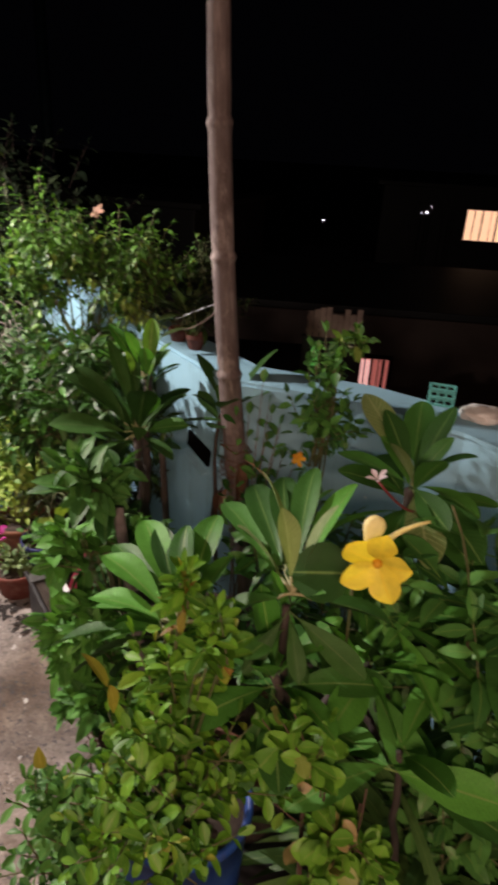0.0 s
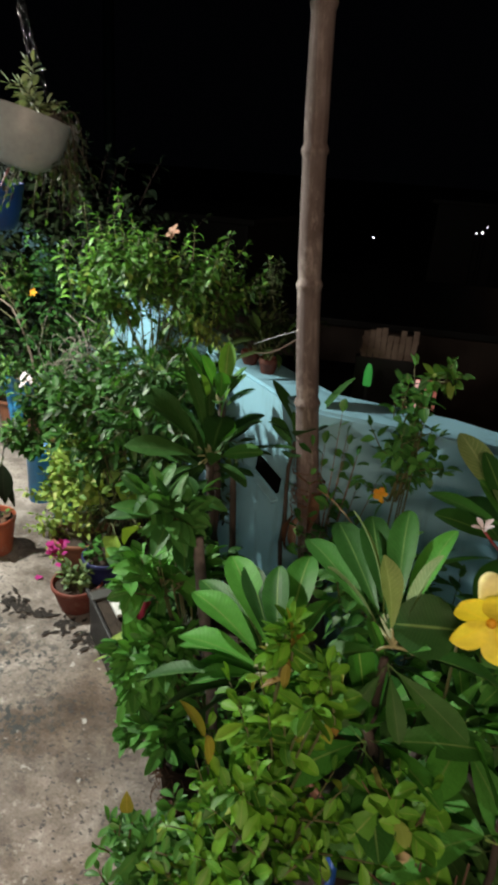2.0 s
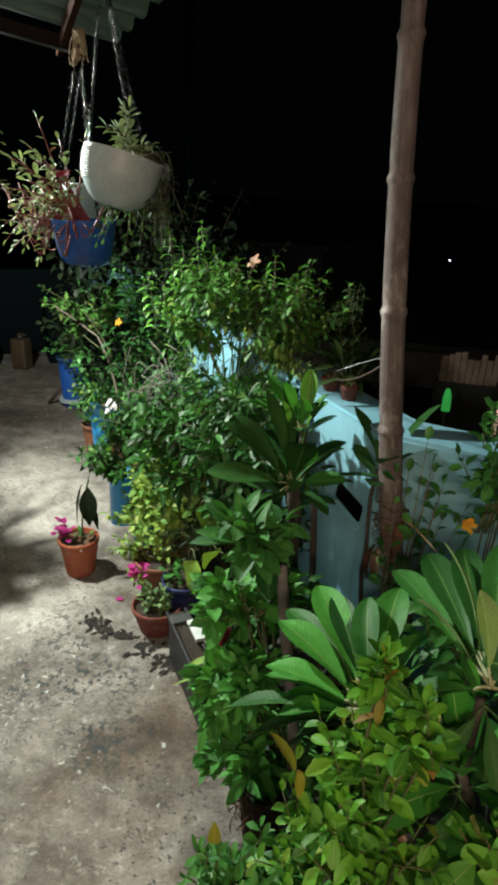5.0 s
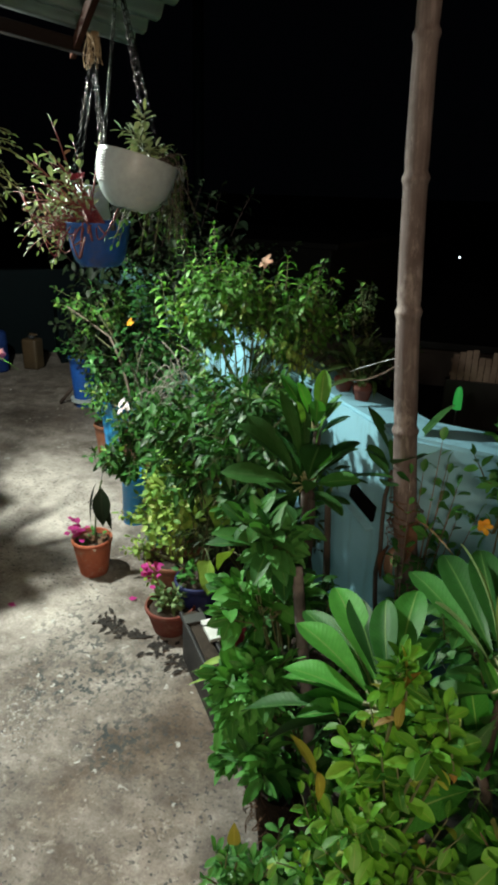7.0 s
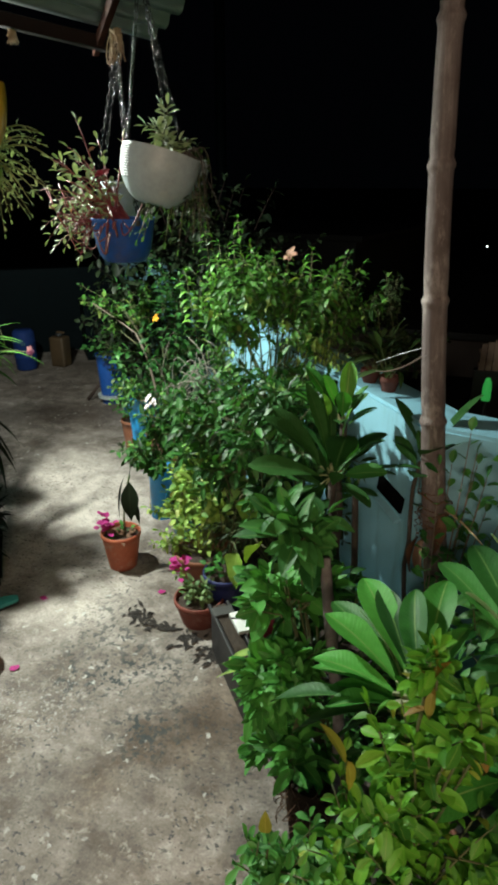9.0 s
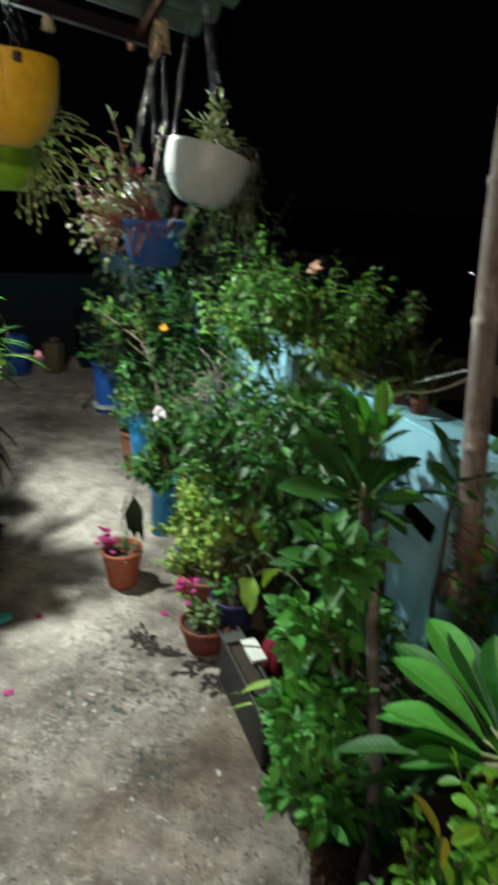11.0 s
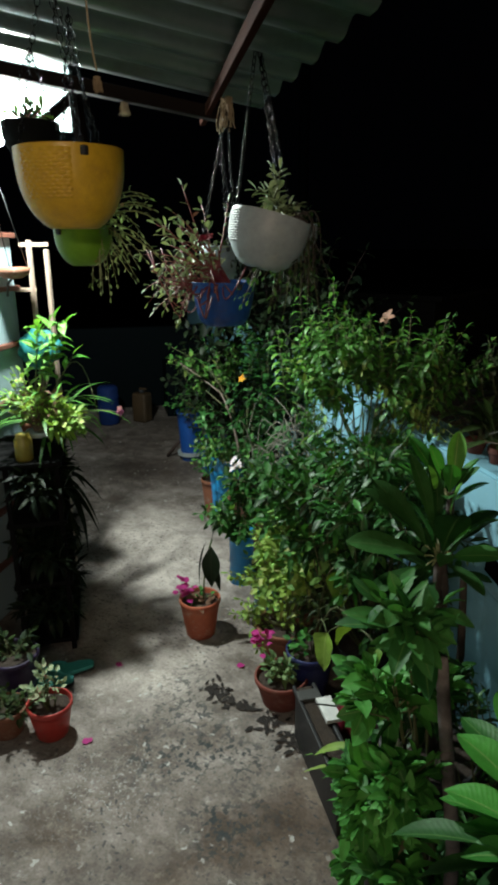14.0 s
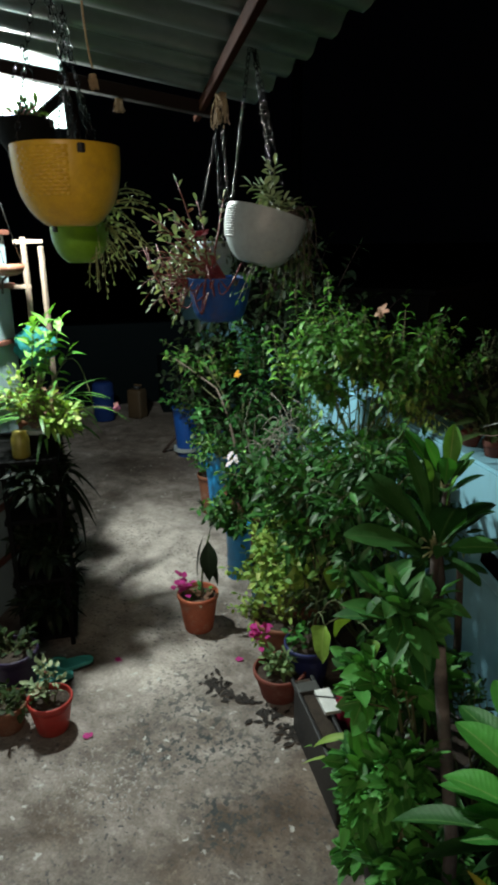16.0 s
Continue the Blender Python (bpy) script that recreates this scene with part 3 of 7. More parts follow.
# near-black green: shade on the stand and far bush put into leaf colour
L_DARKSHADE = leaf_mat("dark_shade_leaf", (0.003, 0.007, 0.004), (0.011, 0.019, 0.008), rough=0.4, rib=(0.02, 0.026, 0.014), through=0.05, spec=0.12)
L_SUCC = leaf_mat("succulent_leaf", (0.16, 0.24, 0.12), (0.38, 0.46, 0.28), odd=(0.30, 0.13, 0.10), rough=0.4, rib=(0.28, 0.32, 0.13), through=0.1)
L_VARIED = leaf_mat("variegated_leaf", (0.03, 0.10, 0.03), (0.26, 0.38, 0.17), rough=0.42, rib=(0.3, 0.38, 0.2))
L_STRAP = leaf_mat("strap_leaf", (0.03, 0.10, 0.03), (0.08, 0.19, 0.05), rough=0.35, rib=(0.12, 0.22, 0.07))
L_BRIGHT = leaf_mat("bright_leaf", (0.05, 0.20, 0.025), (0.14, 0.34, 0.05), rough=0.4, rib=(0.28, 0.42, 0.1))
L_RUST = leaf_mat("rust_young_leaf", (0.20, 0.115, 0.022), (0.22, 0.24, 0.035), rough=0.45, rib=(0.34, 0.26, 0.08), per_object=True)
P_MAGENTA = leaf_mat("magenta_petal", (0.42, 0.02, 0.20), (0.60, 0.05, 0.32), rough=0.5, rib=(0.5, 0.05, 0.28), through=0.35)
P_LILAC = leaf_mat("lilac_petal", (0.74, 0.64, 0.76), (0.80, 0.72, 0.80), rough=0.5, rib=(0.74, 0.6, 0.72), through=0.3)
P_BUD = leaf_mat("bud_petal", (0.86, 0.78, 0.30), (0.90, 0.84, 0.44), rough=0.5, rib=(0.8, 0.6, 0.2), through=0.3)
P_YELLOW = leaf_mat("yellow_petal", (0.88, 0.74, 0.06), (0.90, 0.78, 0.09), rough=0.45, rib=(0.86, 0.68, 0.05), through=0.3)
P_ROSE = leaf_mat("rose_petal", (0.66, 0.24, 0.58), (0.74, 0.34, 0.68), rough=0.5, rib=(0.7, 0.25, 0.55), through=0.3)
P_PEACH = leaf_mat("peach_petal", (0.40, 0.21, 0.15), (0.44, 0.27, 0.2), rough=0.5, rib=(0.6, 0.3, 0.2), through=0.3)
P_ORANGE = leaf_mat("orange_petal", (0.72, 0.30, 0.02), (0.78, 0.40, 0.03), rough=0.5, rib=(0.7, 0.28, 0.02), through=0.3)

# ---- the terrace: floor, parapet, house side, roof ----
def slab(name, outline, z0, z1, material, label, category, bevel=0.006):
    bm = bmesh.new()
    low = [bm.verts.new((x, y, z0)) for x, y in outline]
    high = [bm.verts.new((x, y, z1)) for x, y in outline]
    bm.faces.new(low[::-1])
    bm.faces.new(high)
    n = len(outline)
    for i in range(n):
        bm.faces.new((low[i], low[(i + 1) % n], high[(i + 1) % n], high[i]))
    if bevel:
        bmesh.ops.bevel(bm, geom=[e for e in bm.edges if all(abs(v.co.z - z1) < 1e-6 for v in e.verts)], offset=bevel, segments=2, affect="EDGES")
    ob = part(name, bm, material, None)
    return tagged(ob, label, category, kind="structure")


corners = [place(-3, -3), place(-3, 2.6), place(9.5, 2.6), place(9.5, -3)]
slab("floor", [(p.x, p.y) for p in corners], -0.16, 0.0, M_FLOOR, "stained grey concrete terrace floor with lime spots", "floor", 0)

# parapet: along the path, then bending away to the right behind the bamboo
inner = [place(9.0, 1.04), place(4.0, 1.04), place(1.74, 1.05), Vector((0.16, 1.93, 0)), Vector((0.44, 1.76, 0)), Vector((0.66, 1.50, 0)), Vector((0.98, 0.85, 0)), Vector((1.75, -1.2, 0))]


def offset_line(line, d):
    out = []
    for i, p in enumerate(line):
        a = (line[i] - line[i - 1]).normalized() if i else None
        b = (line[i + 1] - line[i]).normalized() if i < len(line) - 1 else None
        na = Vector((-a.y, a.x, 0)) if a else None
        nb = Vector((-b.y, b.x, 0)) if b else None
        if na is None or nb is None:
            m = na or nb
            out.append(p + m * d)
        else:
            m = (na + nb).normalized()
            out.append(p + m * d / max(0.3, m.dot(na)))
    return out


outer = offset_line(inner, 0.17)
ring = [(p.x, p.y) for p in inner] + [(p.x, p.y) for p in outer[::-1]]
parapet = slab("parapet", ring, 0.0, 1.035, M_BLUEWALL, "pale blue painted parapet wall with stained plaster", "wall", 0.012)

# dark drain hole and its sloping sill on the parapet's inner face
hole = thing("drain_hole", (-0.335, 2.11, 0.70), "dark square drain hole in the blue parapet", "drain", turn=PATH_TURN - 90)
# no hole is cut: a black plate puts its darkness on the wall
bm = bmesh.new()
box(bm, (0.15, 0.012, 0.058), (-0.01, 0.0, 0.045), pose(0, 0, 0, 0, 10, 0))
part("opening", bm, M_VOID, hole)
bm = bmesh.new()
box(bm, (0.16, 0.03, 0.012), (-0.02, -0.008, -0.012), pose(0, 0, 0, 8, 10, 0), 0.003)
part("sill", bm, M_BLUEWALL, hole)

# outer ground, far below, to the horizon
bm = bmesh.new()
bmesh.ops.create_grid(bm, x_segments=2, y_segments=2, size=1500, matrix=Matrix.Translation((0, 0, -5.5)))
M_GROUND = plain("dark_earth", (0.04, 0.035, 0.03), (0.06, 0.055, 0.045), 0.5, 0.9)
tagged(part("ground", bm, M_GROUND, None), "dark earth and street far below the terrace", "ground", kind="structure")

# house wall on the left, white gable board, partition
def upright(name, a, b, z0, z1, thick, material, label, category):
    d = (b - a).normalized()
    nrm = Vector((-d.y, d.x, 0)) * thick
    return slab(name, [(a.x, a.y), (b.x, b.y), (b.x + nrm.x, b.y + nrm.y), (a.x + nrm.x, a.y + nrm.y)], z0, z1, material, label, category, 0.004)


upright("wall_house", place(-3, -0.98), place(2.92, -0.98), 0.0, 2.42, 0.15, M_HOUSE, "pale blue-white house wall beside the terrace", "wall")
upright("wall_back", place(-2.2, 2.4), place(-2.2, -0.98), 0.0, 2.6, 0.15, M_HOUSE, "pale house wall behind the terrace", "wall")
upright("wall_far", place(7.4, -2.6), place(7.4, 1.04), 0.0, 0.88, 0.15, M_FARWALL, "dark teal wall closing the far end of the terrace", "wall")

# roof sheet: corrugated, falling from the house to the path
ROOF_EDGE, ROOF_END, FALL = 0.42, 2.46, 0.167


def roof_height(v):
    return 2.075 + (ROOF_EDGE - v) * FALL


def corrugated(name, u0, u1, v0, v1, lift, pitch, depth):
    verts, faces = [], []
    nu = int((u1 - u0) / pitch * 10)
    vs = [v0 + (v1 - v0) * k / 6 for k in range(7)]
    for layer in (0.0, 0.0012):
        for i in range(nu + 1):
            u = u0 + (u1 - u0) * i / nu
            w = math.sin(2 * math.pi * u / pitch)
            h = depth * max(-1, min(1, 1.6 * w))
            for v in vs:
                verts.append(place(u, v, roof_height(v) + lift + h + layer))
    m = len(vs)
    half = (nu + 1) * m
    for i in range(nu):
        for k in range(m - 1):
            a = i * m + k
            faces.append((a, a + 1, a + m + 1, a + m))
            faces.append((half + a, half + a + m, half + a + m + 1, half + a + 1))
    return mesh_of(name, verts, faces)


roof = part("ceiling", corrugated("ceiling", -2.4, ROOF_END, -0.95, ROOF_EDGE, 0.03, 0.16, 0.012), M_ROOF, None)
tagged(roof, "weathered corrugated metal roof sheet over the terrace edge", "roof", kind="structure")


def timber(name, a, b, w, h, material, label, category, parent=None):
    a, b = Vector(a), Vector(b)
    d = b - a
    q = d.to_track_quat("X", "Z").to_matrix().to_4x4()
    bm = bmesh.new()
    box(bm, (d.length, w, h), (0, 0, 0), None, min(w, h) * 0.12)
    ob = part(name, bm, material, parent)
    ob.matrix_world = Matrix.Translation((a + b) / 2) @ q
    if parent is None:
        tagged(ob, label, category)
    return ob


timber("roof_beam", place(2.42, 0.30, roof_height(0.30) - 0.015), place(2.42, -0.94, roof_height(-0.94) - 0.03), 0.04, 0.036, M_WOODDARK, "dark red-brown beam under the roof's end", "beam")
timber("rafter", place(2.56, 0.275, roof_height(0.275) - 0.012), place(-1.5, 0.06, roof_height(0.06) - 0.012), 0.018, 0.030, M_RAFTER, "weathered timber rafter sticking out past the roof", "beam")
timber("roof_beam", place(-0.9, 0.38, roof_height(0.38) - 0.02), place(-0.9, -0.94, roof_height(-0.94) - 0.03), 0.05, 0.06, M_WOODDARK, "dark red-brown beam under the roof sheet", "beam")

# white gable board behind the beam, with its struts
g0, g1 = Vector((-2.13, 2.475, 0)), Vector((-2.80, 1.84, 0))
gable = thing("gable_board", (g0 + g1) / 2, "white painted board under the eave, lit by the lamp", "board")
dr = (g1 - g0)
bm = bmesh.new()
box(bm, (dr.length, 0.02, 0.50), (0, 0, 2.40), None, 0.003)
o = part("panel", bm, M_WHITEBOARD, gable)
o.rotation_euler = (0, 0, math.atan2(dr.y, dr.x))
for a, b in (((-1.925, 2.25, 2.225), (-2.05, 2.12, 2.08)), ((-1.808, 2.120, 2.023), (-1.822, 2.120, 2.238))):
    ob = timber("strut", a, b, 0.03, 0.035, M_WOODDARK, "", "")
    ob.parent = gable
    ob.matrix_parent_inverse = Matrix.Translation(gable.location).inverted()

# blue plank partition with brown battens, edge on to the path
pa, pb = Vector((-2.37, 1.72, 0)), Vector((-2.575, 2.50, 0))
pd = (pb - pa)
partition = thing("partition", (pa + pb) / 2, "pale blue boarded partition with brown battens", "partition", turn=math.degrees(math.atan2(pd.y, pd.x)))
heights = (0.04, 0.30, 0.55, 0.78, 1.03, 1.28, 1.53, 1.76)
for z0, z1 in zip(heights, heights[1:]):
    bm = bmesh.new()
    box(bm, (pd.length, 0.02, z1 - z0 - 0.006), (0, 0, (z0 + z1) / 2), None, 0.003)
    part("plank", bm, M_PLANK, partition)
for z in heights[1:]:
    bm = bmesh.new()
    box(bm, (pd.length + 0.02, 0.045, 0.022), (0, -0.012, z), pose(0, 0, 0, 0, 0, 0), 0.004)
    part("batten", bm, M_RUST, partition)

# pale posts of a frame behind the stand
frame_rack = thing("timber_frame", (-2.49, 2.57, 0), "pale timber frame with two posts and a rail", "frame")
for x, y, h in ((-0.01, -0.02, 1.74), (0.045, 0.03, 1.70)):
    bm = bmesh.new()
    box(bm, (0.019, 0.019, h), (x, y, h / 2), None, 0.003)
    part("post", bm, M_POST, frame_rack)
bm = bmesh.new()
box(bm, (0.13, 0.016, 0.018), (0, 0, 1.72), pose(0, 0, 0, 0, 0, 40), 0.003)
part("rail", bm, M_POST, frame_rack)
bm = bmesh.new()
box(bm, (0.16, 0.016, 0.018), (-0.06, -0.06, 1.52), pose(0, 0, 0, 0, 0, 40), 0.003)
part("rail", bm, M_POST, frame_rack)

# the lamp: a bulb on a short holder hung from the eave
bulb = thing("lamp", (LAMP[0], LAMP[1], LAMP[2]), "bare white bulb in a holder under the eave", "lamp")
M_BULB = glow("bulb_glass", (0.93, 1.0, 0.96), 18.0)
o = part("bulb", lathe([(0.0, -0.045), (0.02, -0.04), (0.032, -0.02), (0.033, 0.0), (0.025, 0.022), (0.014, 0.04), (0.013, 0.05)], 24), M_BULB, bulb, smooth=True)
o.visible_shadow = False
part("holder", lathe([(0.018, 0.05), (0.02, 0.06), (0.02, 0.10), (0.008, 0.11), (0.0, 0.11)], 20), M_BLACKPOT, bulb, smooth=True)
hang = place(2.42, -0.40, roof_height(-0.40) - 0.03) - Vector(LAMP)
rod("bracket", [(0, 0, 0.11), (0.0, -0.005, 0.14), tuple(hang)], 0.006, M_BLACKPOT, bulb)
tube = thing("tube_lamp", TUBE, "white tube lamp fixed under the roof", "lamp")
o = part("batten", box(bmesh.new(), (0.96, 0.05, 0.035), (0, -0.06, 0.04), None, 0.004), M_WHITEPOT, tube)
rod("tube", [(-0.45, -0.045, 0.0), (0.45, -0.045, 0.0)], 0.013, glow("tube_glass", (1.0, 0.9, 0.75), 6.0), tube)
rod("wire", [(0, -0.06, 0.055), (0, -0.06, roof_height(0.785 * TUBE[0] + 0.62 * TUBE[1]) - TUBE[2] + 0.03)], 0.004, M_BLACKPOT, tube)

# ---- bamboo pole ----
def bamboo(foot, head, r0, r1, nodes):
    foot, head = Vector(foot), Vector(head)
    ob = thing("bamboo_pole", foot, "tall weathered bamboo pole with swollen joints", "pole")
    d = head - foot
    prof, n = [], 110
    for i in range(n + 1):
        t = i / n
        z = t * d.length
        r = r0 + (r1 - r0) * t
        for zn in nodes:
            k = (z - zn) / 0.012
            r += 0.0055 * math.exp(-k * k)
            k2 = (z - zn - 0.02) / 0.008
            r -= 0.0022 * math.exp(-k2 * k2)
            k3 = (z - zn + 0.016) / 0.007
            r -= 0.0016 * math.exp(-k3 * k3)
        prof.append((r, z))
    zs = sorted({z for _, z in prof} | {zn + dz for zn in nodes for dz in (-0.02, -0.012, -0.006, 0, 0.006, 0.012, 0.018, 0.026)})
    full = []
    for z in zs:
        if z < 0 or z > d.length:
            continue
        t = z / d.length
        r = r0 + (r1 - r0) * t
        for zn in nodes:
            r += 0.0050 * math.exp(-((z - zn) / 0.010) ** 2) - 0.002 * math.exp(-((z - zn - 0.02) / 0.008) ** 2)
        full.append((r, z))
    bm = lathe(full, 28, 0.012, 3)
    for v in bm.verts:                      # the culm bows a little
        v.co.x += 0.0373 * (v.co.z - 1.5) ** 2 - 0.058
    o = part("culm", bm, M_BAMBOO, ob, smooth=True)
    o.rotation_mode = "QUATERNION"
    o.rotation_quaternion = Vector((0, 0, 1)).rotation_difference(d)
    return ob


bamboo((-0.10, 1.98, 0.0), (-0.10 - 0.0687 * 2.9, 1.98 - 0.0365 * 2.9, 2.9), 0.039, 0.0235, (0.22, 0.50, 0.78, 1.085, 1.425, 1.755, 2.06, 2.36, 2.62))
tie = thing("wire_tie", (-0.195, 1.95, 0.80), "dry creeper and wire wound round the bamboo", "tie")
rng = random.Random(5)
for k in range(11):
    z0 = rng.uniform(-0.10, 0.05)
    a0, turns = rng.uniform(0, 6.28), rng.uniform(0.5, 1.3)
    slope = rng.uniform(-0.07, 0.09)
    pts = [(rng.uniform(0.040, 0.056) * math.cos(a0 + 6.28 * turns * j / 14), rng.uniform(0.040, 0.056) * math.sin(a0 + 6.28 * turns * j / 14), z0 + slope * j / 14 + rng.uniform(-0.006, 0.006)) for j in range(15)]
    rod("strand", pts, rng.uniform(0.0014, 0.0034), M_DRY, tie, end=0.001)
for k in range(3):
    o = part("husk", mesh_of("husk", *leaf_data(0.13, 0.05, "lance", 0.5, 0.5, 8, 5, 0.08)), M_DRY, tie)
    a0 = rng.uniform(2.6, 5.8)
    o.matrix_local = leaf_frame((0.036 * math.cos(a0), 0.036 * math.sin(a0), rng.uniform(-0.12, 0.0)), (math.cos(a0) * 0.35, math.sin(a0) * 0.35, rng.choice((-1, 1))), rng.uniform(-0.4, 0.4))
rod("twig", bend((0.03, -0.04, 0.02), (0.12, -0.12, 0.02), (0.22, -0.24, -0.08), 9), 0.004, M_CLOTH, tie, end=0.002)
rod("wire", bend((-0.04, -0.02, 0.50), (-0.12, 0.06, 0.46), (-0.22, 0.12, 0.40), 8), 0.0013, M_WIRE, tie)
rod("wire", bend((-0.05, 0, 0.50), (-0.052, 0.0, 0.3), (-0.05, 0, 0.06), 6), 0.002, M_WIRE, tie)
items = []
for k in range(18):
    a = Vector((-0.04, -0.02, 0.50)) + Vector((rng.uniform(-0.006, 0.006), rng.uniform(-0.006, 0.006), rng.uniform(-0.01, 0.01)))
    b = a + Vector((rng.uniform(-0.03, 0.012), rng.uniform(-0.02, 0.02), rng.uniform(-0.05, 0.03)))
    items.append(tube_data(bend(a, (a + b) / 2 + Vector((0, 0, 0.015)), b, 5), [0.0012] * 5, 4))
part("tuft", mesh_of("tuft", *join_data(items)), M_WHITEPOT, tie, "frayed white string tuft")
rod("twig", bend((-0.05, -0.02, 0.49), (-0.16, 0.10, 0.36), (-0.27, 0.40, 0.30), 8), 0.003, M_TWIG, tie, end=0.0015)

# ---- pots and plants ----
def pot_parts(parent, r, h, material, rim=0.02, foot=0.7, soil=True, wobble=0.004, seed=0, label=""):
    """A tapered pot with a rolled rim, hollow, filled with soil."""
    rb = r * foot
    prof = [(0.0, 0.0), (rb * 0.96, 0.0), (rb, 0.004)]
    for k in range(1, 7):
        t = k / 6
        prof.append((rb + (r * 0.95 - rb) * t, 0.004 + (h - rim - 0.004) * t))
    prof += [(r * 0.99, h - rim + 0.001), (r, h - rim + 0.004), (r, h - 0.003), (r - 0.003, h), (r * 0.92, h), (r * 0.91, h - 0.004), (r * 0.88, h - 0.02)]
    prof += [(rb * 0.92, 0.012), (0.0, 0.012)]
    p = part("pot", lathe(prof, 40, wobble, seed), material, parent, label, smooth=True)
    if soil:
        rng = random.Random(seed)
        bm = bmesh.new()
        bmesh.ops.create_grid(bm, x_segments=12, y_segments=12, size=0.62 * r)
        for v in bm.verts:
            x, y = v.co.x / (0.62 * r), v.co.y / (0.62 * r)
            v.co.x = x * math.sqrt(1 - y * y / 2) * r * 0.885
            v.co.y = y * math.sqrt(1 - x * x / 2) * r * 0.885
            v.co.z = h - 0.022 + 0.008 * noise.noise(v.co * 40 + Vector((seed, 0, 0)))
        part("soil", bm, M_SOIL, parent, smooth=True)
    return p


def bracts(ob, rng, low, high, count, size):
    """Papery bracts, each a piece of its own."""
    shapes = []
    for v, f, uv in BRACT:
        me = mesh_of("bract", np.array(v) * size, f, uv)
        me.materials.append(P_MAGENTA)
        shapes.append(me)
    for k in range(count):
        o = new("bract", shapes[k % len(shapes)])
        o.parent = ob
        o.matrix_local = leaf_frame([rng.uniform(a, b) for a, b in zip(low, high)], (rng.uniform(-1, 1), rng.uniform(-1, 1), rng.uniform(-0.3, 1)))


def stems_part(parent, stems, material, name="stem"):
    return part(name, mesh_of(name, *join_data(stems)), material, parent, kind="stuff")


def foliage_part(parent, frames, kinds, material, rng, name="foliage", label=""):
    return part(name, leaves_mesh(name, frames, kinds, rng), material, parent, label, kind="stuff")


def kinds_of(kind, length, width, n=4, seed=0, rows=5, cols=3, stalk=0.0, fold=(0.1, 0.45), droop=(0.1, 0.7)):
    rng = random.Random(seed)
    return [leaf_data(length * rng.uniform(0.85, 1.1), width * rng.uniform(0.85, 1.15), kind, rng.uniform(*fold), rng.uniform(*droop), rows, cols, rng.uniform(0, 0.06), stalk) for _ in range(n)]


SPOON = kinds_of("spoon", 1.0, 0.52, 6, 1, 7, 3, 0.08)
ROUNDL = kinds_of("spoon", 1.0, 0.66, 5, 2, 6, 5, 0.1)
OVAL = kinds_of("oval", 1.0, 0.54, 6, 3, 6, 3, 0.1)
LANCE = kinds_of("lance", 1.0, 0.40, 6, 4, 5, 3, 0.06, droop=(0.4, 1.4))
NARROW = kinds_of("lance", 1.0, 0.30, 6, 5, 5, 3, 0.06, droop=(0.3, 1.3))
ARCHING = kinds_of("lance", 1.0, 0.27, 4, 15, 7, 3, 0.04, fold=(0.2, 0.4), droop=(1.3, 1.9))
POINTED = kinds_of("oval", 1.0, 0.42, 6, 10, 6, 5, 0.06, fold=(0.1, 0.35), droop=(0.2, 1.0))
SUCCK = kinds_of("spoon", 1.0, 0.42, 4, 6, 4, 3, 0.05, fold=(0.2, 0.5), droop=(0.1, 0.4))
PETAL = kinds_of("spoon", 1.0, 0.72, 5, 7, 9, 7, 0.0, fold=(-0.15, 0.2), droop=(0.8, 1.5))
TRUMPET = kinds_of("spoon", 1.0, 0.84, 5, 17, 9, 7, 0.0, fold=(-0.35, 0.25), droop=(0.7, 1.5))
STRAP = kinds_of("strap", 1.0, 0.055, 5, 8, 9, 3, 0.0, fold=(0.3, 0.5), droop=(0.8, 1.9))
BRACT = kinds_of("oval", 1.0, 0.8, 4, 9, 4, 3, 0.0, fold=(0.1, 0.4), droop=(0.1, 0.4))


def potted_shrub(where, label, category, pot, leaf, mat, centre, radii, count, per, size, seed, stem=M_WOODSTEM, thick=0.004, group="", **kw):
    """A pot at a place on the floor and a shrub whose crown has its own centre."""
    rng = random.Random(seed)
    ob = thing("potted_plant", where, label, category, group)
    h = 0.0
    if pot:
        r, h, pm = pot[:3]
        pot_parts(ob, r, h, pm, seed=seed, rim=pot[3] if len(pot) > 3 else 0.02)
    local = Vector(centre) - Vector(where)
    stems, frames, tips = shoots(rng, (0, 0, max(0, h - 0.03)), local, radii, count, per, size, thick=thick, **kw)
    stems_part(ob, stems, stem)
    foliage_part(ob, frames, leaf, mat, rng)
    return ob, tips, rng


def leafy(ob, rng, foot, centre, radii, count, length, pairs, size, leaf, mat, stem=M_STEM, **kw):
    """Adds a dense crown of short leafy shoots to a plant; foot and centre are world places."""
    base = ob.location
    stems, frames = sprays(rng, Vector(foot) - base, Vector(centre) - base, radii, count, length, pairs, size, **kw)
    stems_part(ob, stems, stem)
    foliage_part(ob, frames, leaf, mat, rng)


def potted(where, label, pot, seed, category="plant"):
    ob = thing("potted_plant", where, label, category)
    pot_parts(ob, pot[0], pot[1], pot[2], seed=seed)
    return ob, random.Random(seed)


